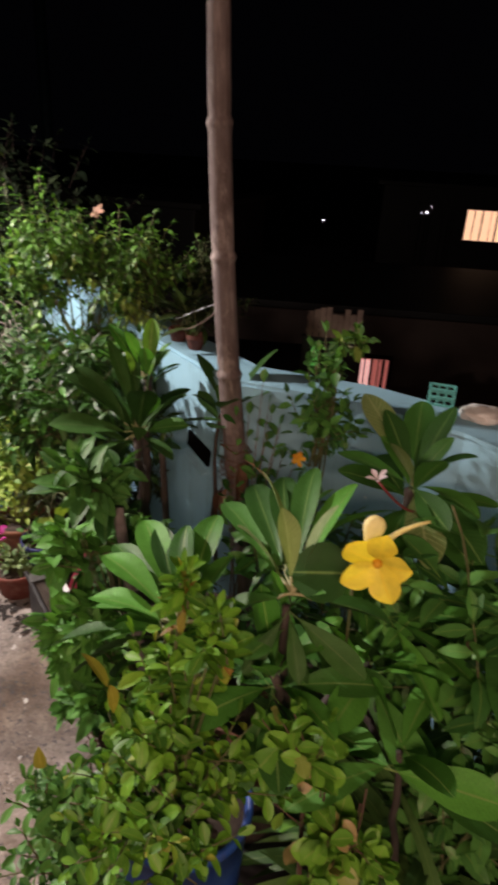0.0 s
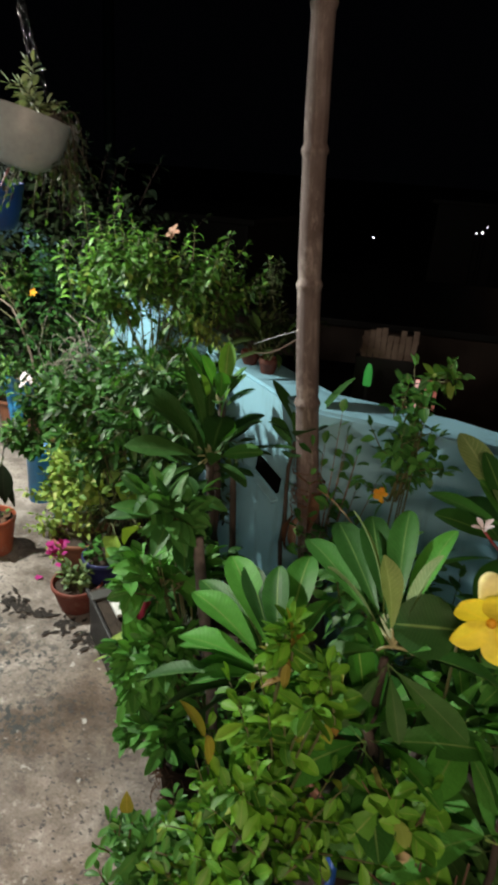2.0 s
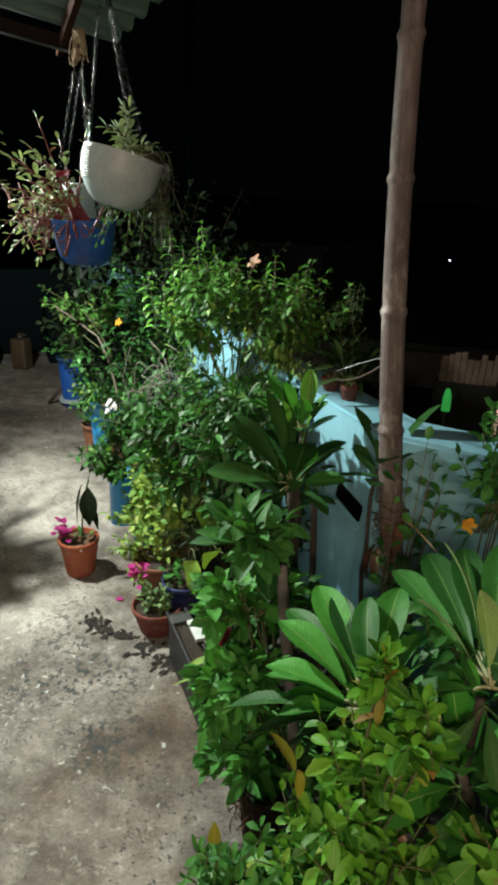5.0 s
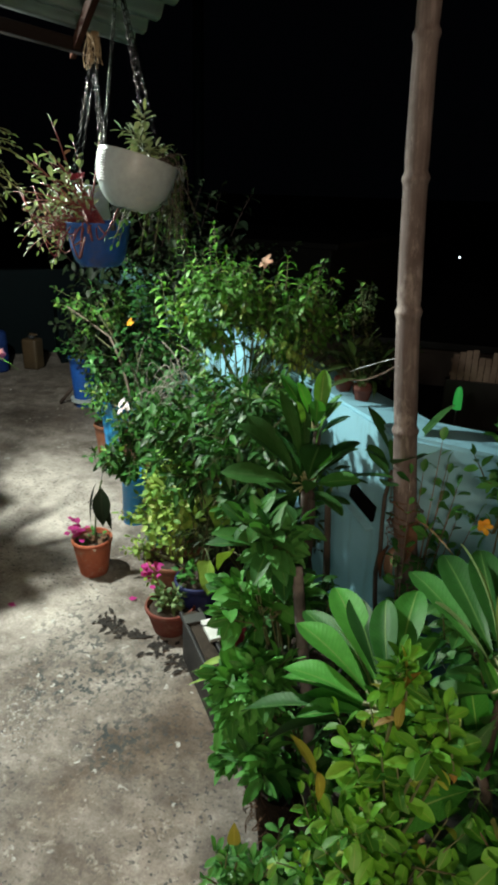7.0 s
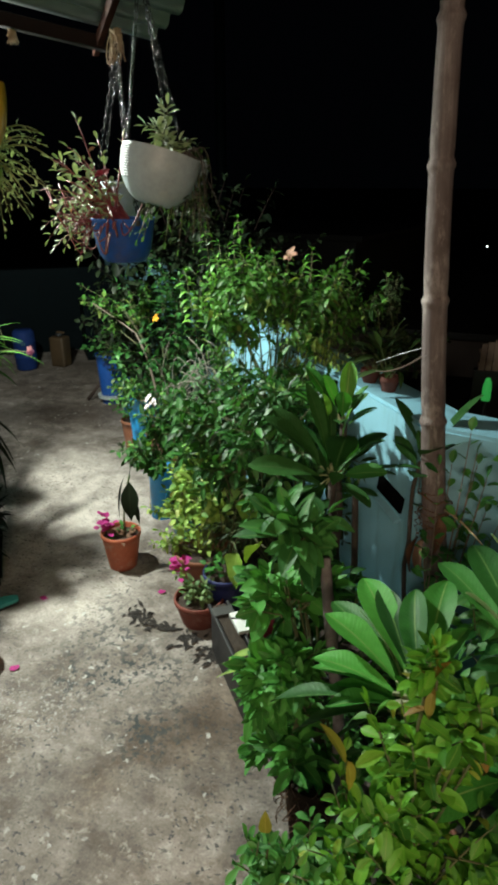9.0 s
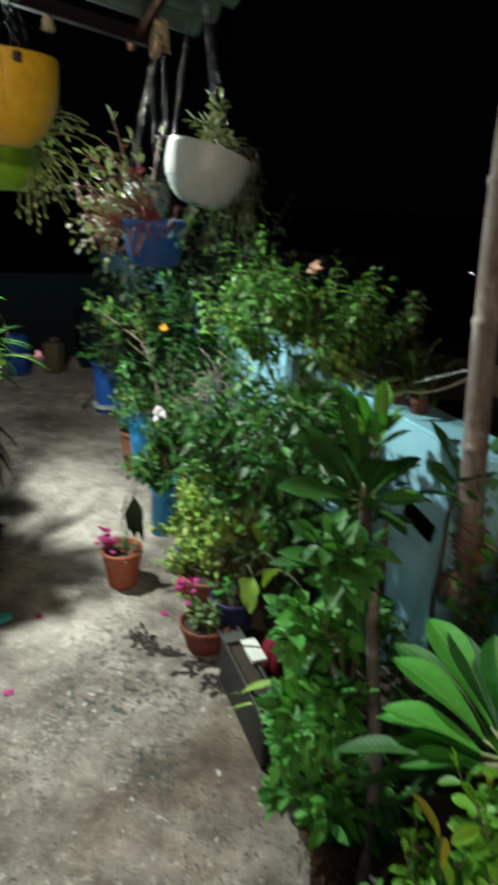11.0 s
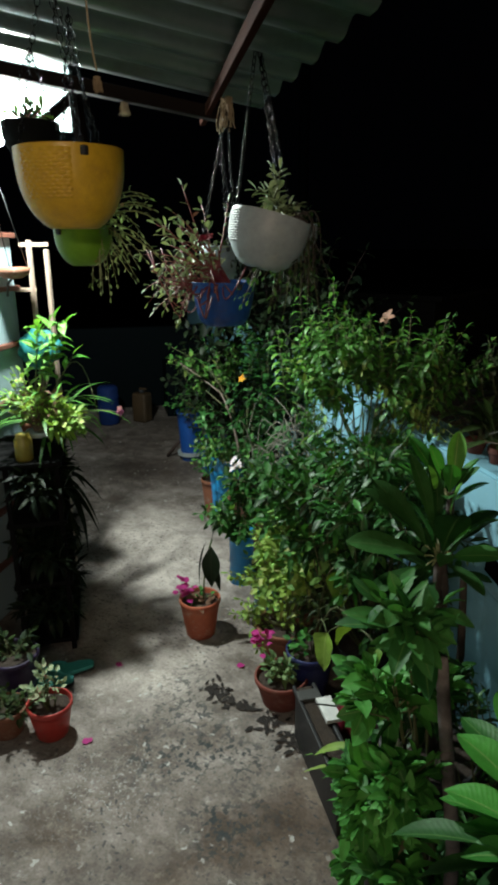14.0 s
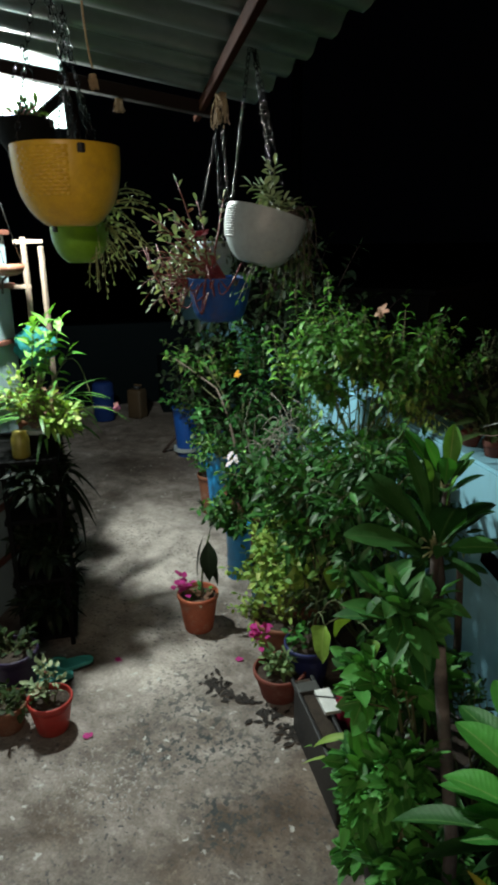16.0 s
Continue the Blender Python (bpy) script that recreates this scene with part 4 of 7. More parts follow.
def bloom(parent, at, way, size, material, petals=5, name="flower", open_=1.0, seed=0, centre=None, kinds=None):
    """A flower of some petals that open round its axis."""
    rng = random.Random(seed)
    way = Vector(way).normalized()
    side = way.orthogonal().normalized()
    frames = []
    for k in range(petals):
        s = Matrix.Rotation(2 * math.pi * k / petals + rng.uniform(-0.15, 0.15), 3, way) @ side
        d = (s * open_ + way * 0.55).normalized()
        x = d.cross(way).normalized()
        z = x.cross(d)
        m = Matrix((x, d, z)).transposed().to_4x4()
        frames.append((Matrix.Translation(Vector(at) + s * size * 0.04) @ m, size * rng.uniform(0.9, 1.08)))
    o = part(name, leaves_mesh(name, frames, kinds or PETAL, rng), material, parent, "", kind="")
    if centre:
        bm = bmesh.new()
        bmesh.ops.create_icosphere(bm, subdivisions=2, radius=size * 0.13, matrix=Matrix.Translation(Vector(at) + way * size * 0.1))
        part("centre", bm, centre, o, smooth=True)
    return o


def trunk_points(a, b, rng, wob=0.02, n=9):
    a, b = Vector(a), Vector(b)
    return [a.lerp(b, i / (n - 1)) + Vector((rng.uniform(-wob, wob), rng.uniform(-wob, wob), 0)) * (0 if i in (0, n - 1) else 1) for i in range(n)]


def plumeria(where, label, tops, mat, seed, trunk_r=0.022, pot=None, aims=(), broad=(0.34, 0.43), shaded=(), aim_mat=None):
    """Thick bare stems that end in rosettes of long leaves; tops are (place, leaves, length, lean, spread)."""
    rng = random.Random(seed)
    ob = thing("potted_plumeria", where, label, "plant")
    h = 0
    if pot:
        pot_parts(ob, pot[0], pot[1], pot[2], seed=seed)
        h = pot[1] - 0.03
    base = Vector(where)
    shapes, old, aimed = [], [], []
    for k in range(4):
        v, f, uv = leaf_data(1.0, rng.uniform(*broad), "obovate", rng.uniform(0.12, 0.30), rng.uniform(0.15, 0.7), 12, 5, rng.uniform(0.0, 0.03), 0.12)
        me = mesh_of("leaf", v, f, uv)
        me.materials.append(mat)
        shapes.append(me)
        # same leaf again in the shade-toned green, for low leaves
        me = mesh_of("leaf", v, f, uv)
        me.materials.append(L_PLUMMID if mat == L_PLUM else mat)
        old.append(me)
        me = mesh_of("leaf", v, f, uv)
        me.materials.append(aim_mat if aim_mat and k % 2 else mat)
        aimed.append(me)
    fork = None
    for (top, count, length, lean, low) in tops:
        tip = Vector(top) - base
        foot = Vector((rng.uniform(-0.02, 0.02), rng.uniform(-0.02, 0.02), h)) if fork is None else fork
        pts = trunk_points(foot, tip, rng, 0.012)
        part("stem", mesh_of("stem", *tube_data(pts, [trunk_r * (1 - 0.35 * i / 8) for i in range(9)], 12)), M_DARKTRUNK, ob)
        if fork is None:
            fork = pts[3]
        lean = Vector(lean)
        spin = rng.random() * 6.28
        for k in range(count):
            t = k / max(1, count - 1)          # 0 young and upright, 1 old and low
            spin += 2.39996
            el = 1.25 - t * (1.25 - low) + rng.uniform(-0.12, 0.12)
            way = Vector((math.cos(spin) * math.cos(el), math.sin(spin) * math.cos(el), math.sin(el))) + lean * (1 - 0.5 * t)
            o = new("leaf", (old if t > 0.5 else shapes)[rng.randrange(4)])
            o.parent = ob
            s = length * (0.55 + 0.45 * min(1, 0.35 + 1.3 * t)) * rng.uniform(0.85, 1.08)
            o.matrix_local = leaf_frame(tip - Vector((0, 0, 0.05 * t)), way, rng.uniform(-0.45, 0.45)) @ Matrix.Diagonal((s, s, s, 1))
    for crown, tip in shaded:               # leaves that hang below a crown, shade put into their colour
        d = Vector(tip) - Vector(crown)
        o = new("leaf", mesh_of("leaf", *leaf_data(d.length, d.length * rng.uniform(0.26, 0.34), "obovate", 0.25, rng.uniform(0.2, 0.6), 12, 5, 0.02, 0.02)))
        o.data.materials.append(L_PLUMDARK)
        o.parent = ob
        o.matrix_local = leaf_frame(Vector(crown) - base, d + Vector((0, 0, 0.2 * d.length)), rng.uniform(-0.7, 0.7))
    for crown, tips in aims:                # leaves that point to a place of their own
        heart = Vector(crown) - base
        for tip in tips:
            d = Vector(tip) - base - heart
            o = new("leaf", aimed[rng.randrange(4)])
            o.parent = ob
            s = min(0.20, d.length * 0.95)
            c = Vector(tip) - base - d.normalized() * (s + 0.01)
            if (c - heart).length > 0.03:
                rod("stalk", bend(heart, heart.lerp(c, 0.6) + Vector((0, 0, 0.015)), c, 5), 0.004, M_PALESTEM, ob, end=0.003, sides=6)
            o.matrix_local = leaf_frame(c, d + Vector((0, 0, 0.22 * d.length)), rng.uniform(-0.6, 0.6)) @ Matrix.Diagonal((s, s, s, 1))
    return ob


def aimed_leaf(parent, base, tip, wide, mat, kind="obovate", roll=0.0, droop=0.5, fold=0.2, stalk_from=None, wave=0.02):
    """One leaf of a plant from its foot to its tip, arched, on a stalk if it has one; world places."""
    base, tip = Vector(base), Vector(tip)
    inv = parent.matrix_world.inverted()
    d = tip - base
    me = mesh_of("leaf", *leaf_data(d.length * (droop / 2) / math.sin(droop / 2), wide, kind, fold, droop, 12, 5, wave, 0.0))
    me.materials.append(mat)
    o = new("leaf", me)
    o.parent = parent
    o.matrix_local = inv @ leaf_frame(base, d, roll) @ Matrix.Rotation(droop / 2, 4, "X")
    if stalk_from is not None:
        a = Vector(stalk_from)
        rod("stalk", bend(inv @ a, inv @ (a.lerp(base, 0.5) + Vector((0, 0, 0.008))), inv @ base, 6), 0.0034, M_PALESTEM, parent, end=0.0024, sides=6)
    return o


# near shrub with spoon leaves and orange tips, in a blue tub
ob, rng = potted((-0.155, 0.935, 0.0), "spoon-leaved green shrub with orange young leaves in a blue tub", (0.13, 0.585, M_BLUEPOT), 11)
leafy(ob, rng, (-0.16, 0.93, 0.56), (-0.165, 0.845, 0.73), (0.105, 0.08, 0.13), 70, 0.09, 4, 0.043, SPOON, L_SPOON, up=0.55, clump=4)
leafy(ob, rng, (-0.16, 0.92, 0.56), (-0.155, 0.84, 0.90), (0.065, 0.045, 0.07), 22, 0.08, 4, 0.050, SPOON, L_SPOON, up=0.7, mains=5, clump=4)
leafy(ob, rng, (-0.16, 0.88, 0.70), (-0.10, 0.845, 1.00), (0.035, 0.03, 0.045), 8, 0.05, 3, 0.052, SPOON, L_SPOON, up=0.8, mains=3)
leafy(ob, rng, (-0.18, 0.88, 0.75), (-0.156, 0.885, 1.075), (0.016, 0.016, 0.04), 7, 0.05, 3, 0.050, SPOON, L_SPOON, up=0.9, mains=2)
for base, tip, wide in (((-0.152, 0.882, 1.075), (-0.166, 0.888, 1.165), 0.026), ((-0.156, 0.885, 1.06), (-0.205, 0.90, 1.065), 0.022), ((-0.150, 0.88, 1.06), (-0.152, 0.86, 1.02), 0.022), ((-0.085, 0.845, 1.03), (-0.070, 0.83, 0.985), 0.024), ((-0.254, 0.83, 0.945), (-0.306, 0.850, 0.995), 0.034), ((-0.252, 0.83, 0.95), (-0.245, 0.828, 0.885), 0.028), ((-0.371, 0.83, 0.75), (-0.372, 0.83, 0.81), 0.03), ((-0.150, 0.88, 1.045), (-0.178, 0.87, 1.115), 0.028), ((-0.158, 0.885, 1.065), (-0.128, 0.88, 1.125), 0.026), ((-0.10, 0.845, 1.02), (-0.084, 0.83, 1.07), 0.026), ((-0.155, 0.88, 1.03), (-0.19, 0.865, 1.015), 0.024), ((-0.105, 0.845, 1.03), (-0.13, 0.83, 1.06), 0.022)):
    aimed_leaf(ob, base, Vector(base).lerp(Vector(tip), 0.85), wide * 0.72, L_RUST, "oval", 0.3, 0.6)

# round-leaved shrub beside it
ob, rng = potted((0.10, 0.83, 0.0), "round-leaved light green shrub in a black pot", (0.13, 0.36, M_BLACKPOT), 12)
leafy(ob, rng, (0.10, 0.83, 0.33), (0.105, 0.89, 0.70), (0.085, 0.05, 0.15), 22, 0.10, 3, 0.056, ROUNDL, L_ROUND, stem=M_TWIG, up=0.6)

# low bushy plant at the path's edge
ob, rng = potted((-0.36, 0.90, 0.0), "low bushy green plant with small spoon leaves in a clay pot", (0.12, 0.20, M_BROWNPOT), 13)
leafy(ob, rng, (-0.36, 0.90, 0.18), (-0.315, 0.85, 0.50), (0.075, 0.07, 0.20), 64, 0.07, 4, 0.040, SPOON, L_BUSH, up=0.5)
leafy(ob, rng, (-0.35, 0.88, 0.35), (-0.358, 0.84, 0.68), (0.035, 0.035, 0.06), 12, 0.06, 3, 0.040, SPOON, L_BUSH, up=0.7, mains=3)
ob, rng = potted((-0.41, 1.39, 0.0), "dark basket pot with a frayed coir edge and dry leaves", (0.080, 0.25, M_COIR), 14)
leafy(ob, rng, (-0.41, 1.39, 0.22), (-0.39, 1.36, 0.31), (0.08, 0.06, 0.05), 16, 0.08, 3, 0.06, POINTED, L_FRESH, mains=4)
frays = []
for k in range(150):
    a = rng.uniform(0, 6.28)
    r0 = rng.uniform(0.074, 0.084)
    foot = Vector((r0 * math.cos(a), r0 * math.sin(a), rng.uniform(0.12, 0.25)))
    tip = foot + Vector((rng.uniform(-0.03, 0.03), rng.uniform(-0.03, 0.03), rng.uniform(-0.06, 0.05)))
    frays.append(tube_data(bend(foot, (foot + tip) / 2 + Vector((math.cos(a), math.sin(a), 0)) * 0.02, tip, 5), [0.0014] * 5, 4))
stems_part(ob, frays, M_DRY, "coir_fray")

# plumerias
ob = plumeria((-0.16, 1.22, 0.0), "young plumeria with long ribbed green leaves in a pot", [((-0.168, 0.955, 0.955), 4, 0.10, (0, 0.1, 0.1), 0.5)], L_PLUM, 21, 0.013, broad=(0.31, 0.39), pot=(0.14, 0.30, M_BROWNPOT))
heart = Vector((-0.165, 0.945, 0.975))
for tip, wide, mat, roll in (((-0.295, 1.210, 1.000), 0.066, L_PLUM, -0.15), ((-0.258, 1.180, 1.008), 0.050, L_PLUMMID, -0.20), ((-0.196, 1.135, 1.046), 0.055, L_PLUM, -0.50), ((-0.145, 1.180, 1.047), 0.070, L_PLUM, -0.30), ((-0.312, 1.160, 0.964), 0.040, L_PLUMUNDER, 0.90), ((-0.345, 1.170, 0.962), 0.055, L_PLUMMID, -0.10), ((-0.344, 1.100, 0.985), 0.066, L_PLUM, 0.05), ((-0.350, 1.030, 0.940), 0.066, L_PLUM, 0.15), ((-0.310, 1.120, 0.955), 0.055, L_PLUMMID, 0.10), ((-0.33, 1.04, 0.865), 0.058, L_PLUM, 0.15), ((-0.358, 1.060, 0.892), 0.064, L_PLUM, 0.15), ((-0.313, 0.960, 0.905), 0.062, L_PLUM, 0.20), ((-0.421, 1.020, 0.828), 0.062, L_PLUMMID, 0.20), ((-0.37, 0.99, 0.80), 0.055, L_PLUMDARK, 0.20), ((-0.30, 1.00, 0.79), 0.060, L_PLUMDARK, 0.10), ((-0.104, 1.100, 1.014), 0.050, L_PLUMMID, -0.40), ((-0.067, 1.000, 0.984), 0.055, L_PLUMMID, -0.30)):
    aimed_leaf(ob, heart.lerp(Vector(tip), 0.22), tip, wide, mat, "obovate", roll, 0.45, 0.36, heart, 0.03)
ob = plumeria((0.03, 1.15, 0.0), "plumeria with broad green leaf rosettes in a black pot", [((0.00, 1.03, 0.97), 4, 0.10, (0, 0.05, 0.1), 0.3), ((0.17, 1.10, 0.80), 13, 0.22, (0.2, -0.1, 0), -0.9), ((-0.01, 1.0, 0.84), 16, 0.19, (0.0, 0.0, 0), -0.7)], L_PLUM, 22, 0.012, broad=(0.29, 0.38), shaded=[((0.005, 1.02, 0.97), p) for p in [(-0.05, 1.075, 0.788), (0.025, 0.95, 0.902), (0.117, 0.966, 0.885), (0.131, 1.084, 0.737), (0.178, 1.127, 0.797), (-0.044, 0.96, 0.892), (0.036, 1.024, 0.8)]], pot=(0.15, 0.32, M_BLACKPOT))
heart = Vector((0.008, 1.02, 1.005))
for tip, wide, mat, roll in (((-0.074, 1.343, 1.067), 0.030, L_PLUMUNDER, 1.00), ((-0.160, 1.400, 0.949), 0.058, L_PLUMMID, -0.20), ((-0.097, 1.420, 0.992), 0.065, L_PLUMMID, -0.30), ((-0.029, 1.400, 1.029), 0.065, L_PLUMMID, -0.30), ((0.035, 1.320, 1.098), 0.062, L_PLUMMID, -0.35), ((0.115, 1.250, 1.107), 0.065, L_PLUM, -0.50), ((-0.111, 1.220, 1.003), 0.036, L_PLUMUNDER, 0.90), ((-0.024, 1.100, 1.124), 0.050, L_PLUMUNDER, 0.30), ((0.075, 1.120, 1.128), 0.045, L_PLUMUNDER, -0.70), ((-0.110, 1.040, 0.931), 0.050, L_PLUMMID, -0.10), ((0.172, 1.000, 0.983), 0.060, L_PLUMMID, -0.20)):
    aimed_leaf(ob, heart.lerp(Vector(tip), 0.2), tip, wide, mat, "obovate", roll, 0.45, 0.36, heart, 0.03)
plumeria((0.27, 1.38, 0.0), "plumeria with a pink flower and pale leaf undersides", [((0.238, 1.339, 1.06), 10, 0.18, (0, 0.05, 0.1), -0.4), ((0.42, 1.2, 0.9), 14, 0.24, (0.1, 0, 0), -0.5)], L_PLUMMID, 23, pot=(0.15, 0.32, M_BLACKPOT), aim_mat=L_PLUMUNDER,
         aims=[((0.238, 1.339, 1.07), [(0.134, 1.487, 1.211), (0.175, 1.432, 1.189), (0.267, 1.568, 1.155), (0.312, 1.455, 1.199), (0.325, 1.304, 1.183), (0.188, 1.316, 1.186), (0.094, 1.456, 1.056), (0.348, 1.226, 1.085), (0.267, 1.169, 1.051), (0.245, 1.123, 1.02), (0.327, 1.128, 1.051)])])
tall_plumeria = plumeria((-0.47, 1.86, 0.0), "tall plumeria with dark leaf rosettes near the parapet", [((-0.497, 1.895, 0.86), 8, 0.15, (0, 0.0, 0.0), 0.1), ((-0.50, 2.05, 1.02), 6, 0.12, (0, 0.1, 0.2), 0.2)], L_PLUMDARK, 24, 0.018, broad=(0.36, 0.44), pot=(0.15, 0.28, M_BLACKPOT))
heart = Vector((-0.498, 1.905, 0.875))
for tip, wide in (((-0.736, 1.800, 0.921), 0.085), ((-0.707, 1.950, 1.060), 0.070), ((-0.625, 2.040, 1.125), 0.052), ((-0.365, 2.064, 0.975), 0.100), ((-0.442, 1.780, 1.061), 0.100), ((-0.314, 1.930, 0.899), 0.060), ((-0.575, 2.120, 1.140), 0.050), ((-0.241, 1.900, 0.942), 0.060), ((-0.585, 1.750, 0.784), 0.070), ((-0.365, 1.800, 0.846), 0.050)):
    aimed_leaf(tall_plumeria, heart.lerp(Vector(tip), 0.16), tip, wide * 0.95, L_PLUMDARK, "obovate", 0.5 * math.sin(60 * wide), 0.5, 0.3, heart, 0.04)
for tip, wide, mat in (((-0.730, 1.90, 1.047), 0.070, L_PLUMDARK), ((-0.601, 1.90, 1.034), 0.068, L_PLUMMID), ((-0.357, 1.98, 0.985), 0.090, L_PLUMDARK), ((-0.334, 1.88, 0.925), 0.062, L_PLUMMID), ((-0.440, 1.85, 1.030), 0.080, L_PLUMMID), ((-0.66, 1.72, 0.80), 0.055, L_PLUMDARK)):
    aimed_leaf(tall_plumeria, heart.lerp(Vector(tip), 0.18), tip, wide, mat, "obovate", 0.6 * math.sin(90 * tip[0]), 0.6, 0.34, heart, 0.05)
rod("second_stem", [Vector(p) - tall_plumeria.location for p in ((-0.43, 1.93, 0.26), (-0.419, 1.95, 0.556), (-0.428, 1.95, 0.72), (-0.434, 1.95, 0.83))], 0.0125, M_DARKTRUNK, tall_plumeria, end=0.010, sides=12)
for at, way, l in (((-0.50, 2.05, 1.02), (0.0, 0.35, 1.0), 0.17), ((-0.53, 2.0, 0.98), (-0.2, 0.1, 1.0), 0.12), ((-0.49, 1.98, 0.97), (0.15, 0.0, 1.0), 0.10)):
    young = new("young_leaf", mesh_of("young_leaf", *leaf_data(l, l * 0.36, "obovate", 0.45, 0.2, 10, 5, 0.02, 0.01)))
    young.data.materials.append(L_BRIGHT)
    young.parent = tall_plumeria
    young.matrix_local = leaf_frame(Vector(at) - tall_plumeria.location, way, 0.2)
heart = Vector((-0.505, 2.04, 1.0))
for tip, wide in (((-0.646, 2.120, 1.152), 0.050), ((-0.576, 2.060, 1.151), 0.050), ((-0.436, 2.100, 1.115), 0.050), ((-0.498, 2.000, 1.119), 0.055), ((-0.662, 2.050, 1.084), 0.050), ((-0.401, 2.080, 1.051), 0.045)):
    aimed_leaf(tall_plumeria, heart.lerp(Vector(tip), 0.2), tip, wide, L_PLUM, "obovate", -0.2, 0.4, 0.34, heart)
plumeria((-0.275, 1.975, 0.0), "slender plumeria standing against the bamboo", [((-0.25, 1.96, 0.94), 6, 0.14, (-0.1, 0, 0.2), 0.1)], L_PLUMDARK, 26, 0.009, pot=(0.10, 0.24, M_BLACKPOT),
         aims=[((-0.24, 1.98, 0.94), [(-0.107, 2.13, 1.098), (-0.213, 1.815, 1.026), (-0.34, 2.12, 1.063), (-0.08, 2.03, 1.02)])])
plumeria((0.26, 0.98, 0.0), "low plumeria with a broad drooping leaf in shade", [((0.22, 0.96, 0.74), 6, 0.20, (0, -0.1, 0), -0.5)], L_PLUM, 25, 0.009, pot=(0.13, 0.3, M_BLACKPOT),
         aims=[((0.19, 0.919, 0.745), [(0.375, 0.875, 0.71)]), ((0.194, 1.123, 0.898), [(0.281, 1.026, 0.767), (0.122, 1.065, 0.762), (0.345, 1.014, 0.85), (0.37, 1.08, 0.95)])])

round_plant = thing("broad_leaf_shoot", (0.10, 1.10, 0.0), "single dark broad leaf on a stalk among the plumerias", "plant")
pot_parts(round_plant, 0.07, 0.16, M_BLACKPOT, seed=4)
rod("stalk", bend((0, 0, 0.14), (0.03, 0.0, 0.7), (0.005, -0.07, 1.052), 10), 0.004, M_STEM, round_plant, end=0.0025)
o = new("leaf", mesh_of("leaf", *leaf_data(0.118, 0.105, "oval", 0.12, 0.25, 10, 5, 0.02, 0.0)))
o.data.materials.append(L_PLUMMID)
o.parent = round_plant
o.matrix_local = leaf_frame((0.006, -0.07, 1.052), (-1, 0.05, -0.1), -0.75)

# bushy column beside the grey stem
ob, rng = potted((-0.38, 1.55, 0.0), "upright leafy shrub with pointed leaves beside a grey stem", (0.07, 0.22, M_BLACKPOT), 15)
leafy(ob, rng, (-0.40, 1.52, 0.2), (-0.485, 1.46, 0.93), (0.035, 0.035, 0.085), 18, 0.07, 2, 0.105, OVAL, L_COLUMN, up=0.7, droop=0.1, mains=3)
leafy(ob, rng, (-0.40, 1.52, 0.2), (-0.495, 1.435, 0.76), (0.04, 0.04, 0.11), 22, 0.07, 2, 0.098, OVAL, L_FRESH, up=0.5, droop=0.3, mains=3)
leafy(ob, rng, (-0.40, 1.52, 0.2), (-0.505, 1.40, 0.55), (0.05, 0.05, 0.12), 28, 0.06, 2, 0.100, POINTED, L_FRESH, up=0.3, droop=0.5, mains=3)
leafy(ob, rng, (-0.40, 1.50, 0.2), (-0.455, 1.345, 0.56), (0.045, 0.05, 0.13), 26, 0.06, 2, 0.085, POINTED, L_FRESH, up=0.3, droop=0.5, mains=3)
leafy(ob, rng, (-0.40, 1.46, 0.2), (-0.445, 1.32, 0.40), (0.055, 0.05, 0.12), 26, 0.06, 2, 0.080, POINTED, L_FRESH, up=0.3, droop=0.5, mains=3)
rod("trunk", [Vector(p) - ob.location for p in ((-0.335, 1.37, 0.02), (-0.340, 1.36, 0.26), (-0.346, 1.36, 0.476), (-0.366, 1.376, 0.60), (-0.386, 1.39, 0.723), (-0.404, 1.405, 0.84), (-0.413, 1.412, 0.90))], 0.0155, M_GREYSTEM, ob, "grey ringed bare stem", sides=14, end=0.0135)
ob, rng = potted((-0.53, 1.57, 0.0), "drooping green shrub with pointed leaves in a black pot", (0.06, 0.13, M_BLACKPOT), 16)
leafy(ob, rng, (-0.53, 1.57, 0.11), (-0.54, 1.44, 0.36), (0.03, 0.05, 0.14), 46, 0.06, 4, 0.068, POINTED, L_FRESH, up=0.2, droop=0.7)
ob, rng = potted((-0.60, 1.74, 0.0), "dark leafy undergrowth plant against the parapet", (0.10, 0.22, M_BLACKPOT), 19)
leafy(ob, rng, (-0.60, 1.74, 0.2), (-0.50, 1.76, 0.50), (0.09, 0.10, 0.18), 40, 0.10, 4, 0.07, POINTED, L_NARROW, up=0.3)
leafy(ob, rng, (-0.58, 1.72, 0.2), (-0.60, 1.63, 0.22), (0.06, 0.07, 0.09), 22, 0.06, 3, 0.07, POINTED, L_BUSH, up=0.3, droop=0.5, mains=3)
ob, rng = potted((-0.30, 1.71, 0.0), "dark ferny plant growing low by the parapet", (0.10, 0.22, M_BLACKPOT), 20)
leafy(ob, rng, (-0.30, 1.71, 0.2), (-0.33, 1.66, 0.40), (0.16, 0.12, 0.14), 44, 0.10, 4, 0.07, NARROW, L_NARROW, up=0.3)
ob, rng = potted((0.50, 1.22, 0.0), "dark bush in the shade below the plumerias", (0.12, 0.26, M_BLACKPOT), 27)
leafy(ob, rng, (0.50, 1.22, 0.24), (0.46, 1.14, 0.66), (0.16, 0.18, 0.30), 90, 0.12, 4, 0.085, POINTED, L_BUSH, up=0.3)
ob, rng = potted((0.14, 1.34, 0.0), "dark leafy shrub between the plumerias", (0.12, 0.26, M_BLACKPOT), 28)
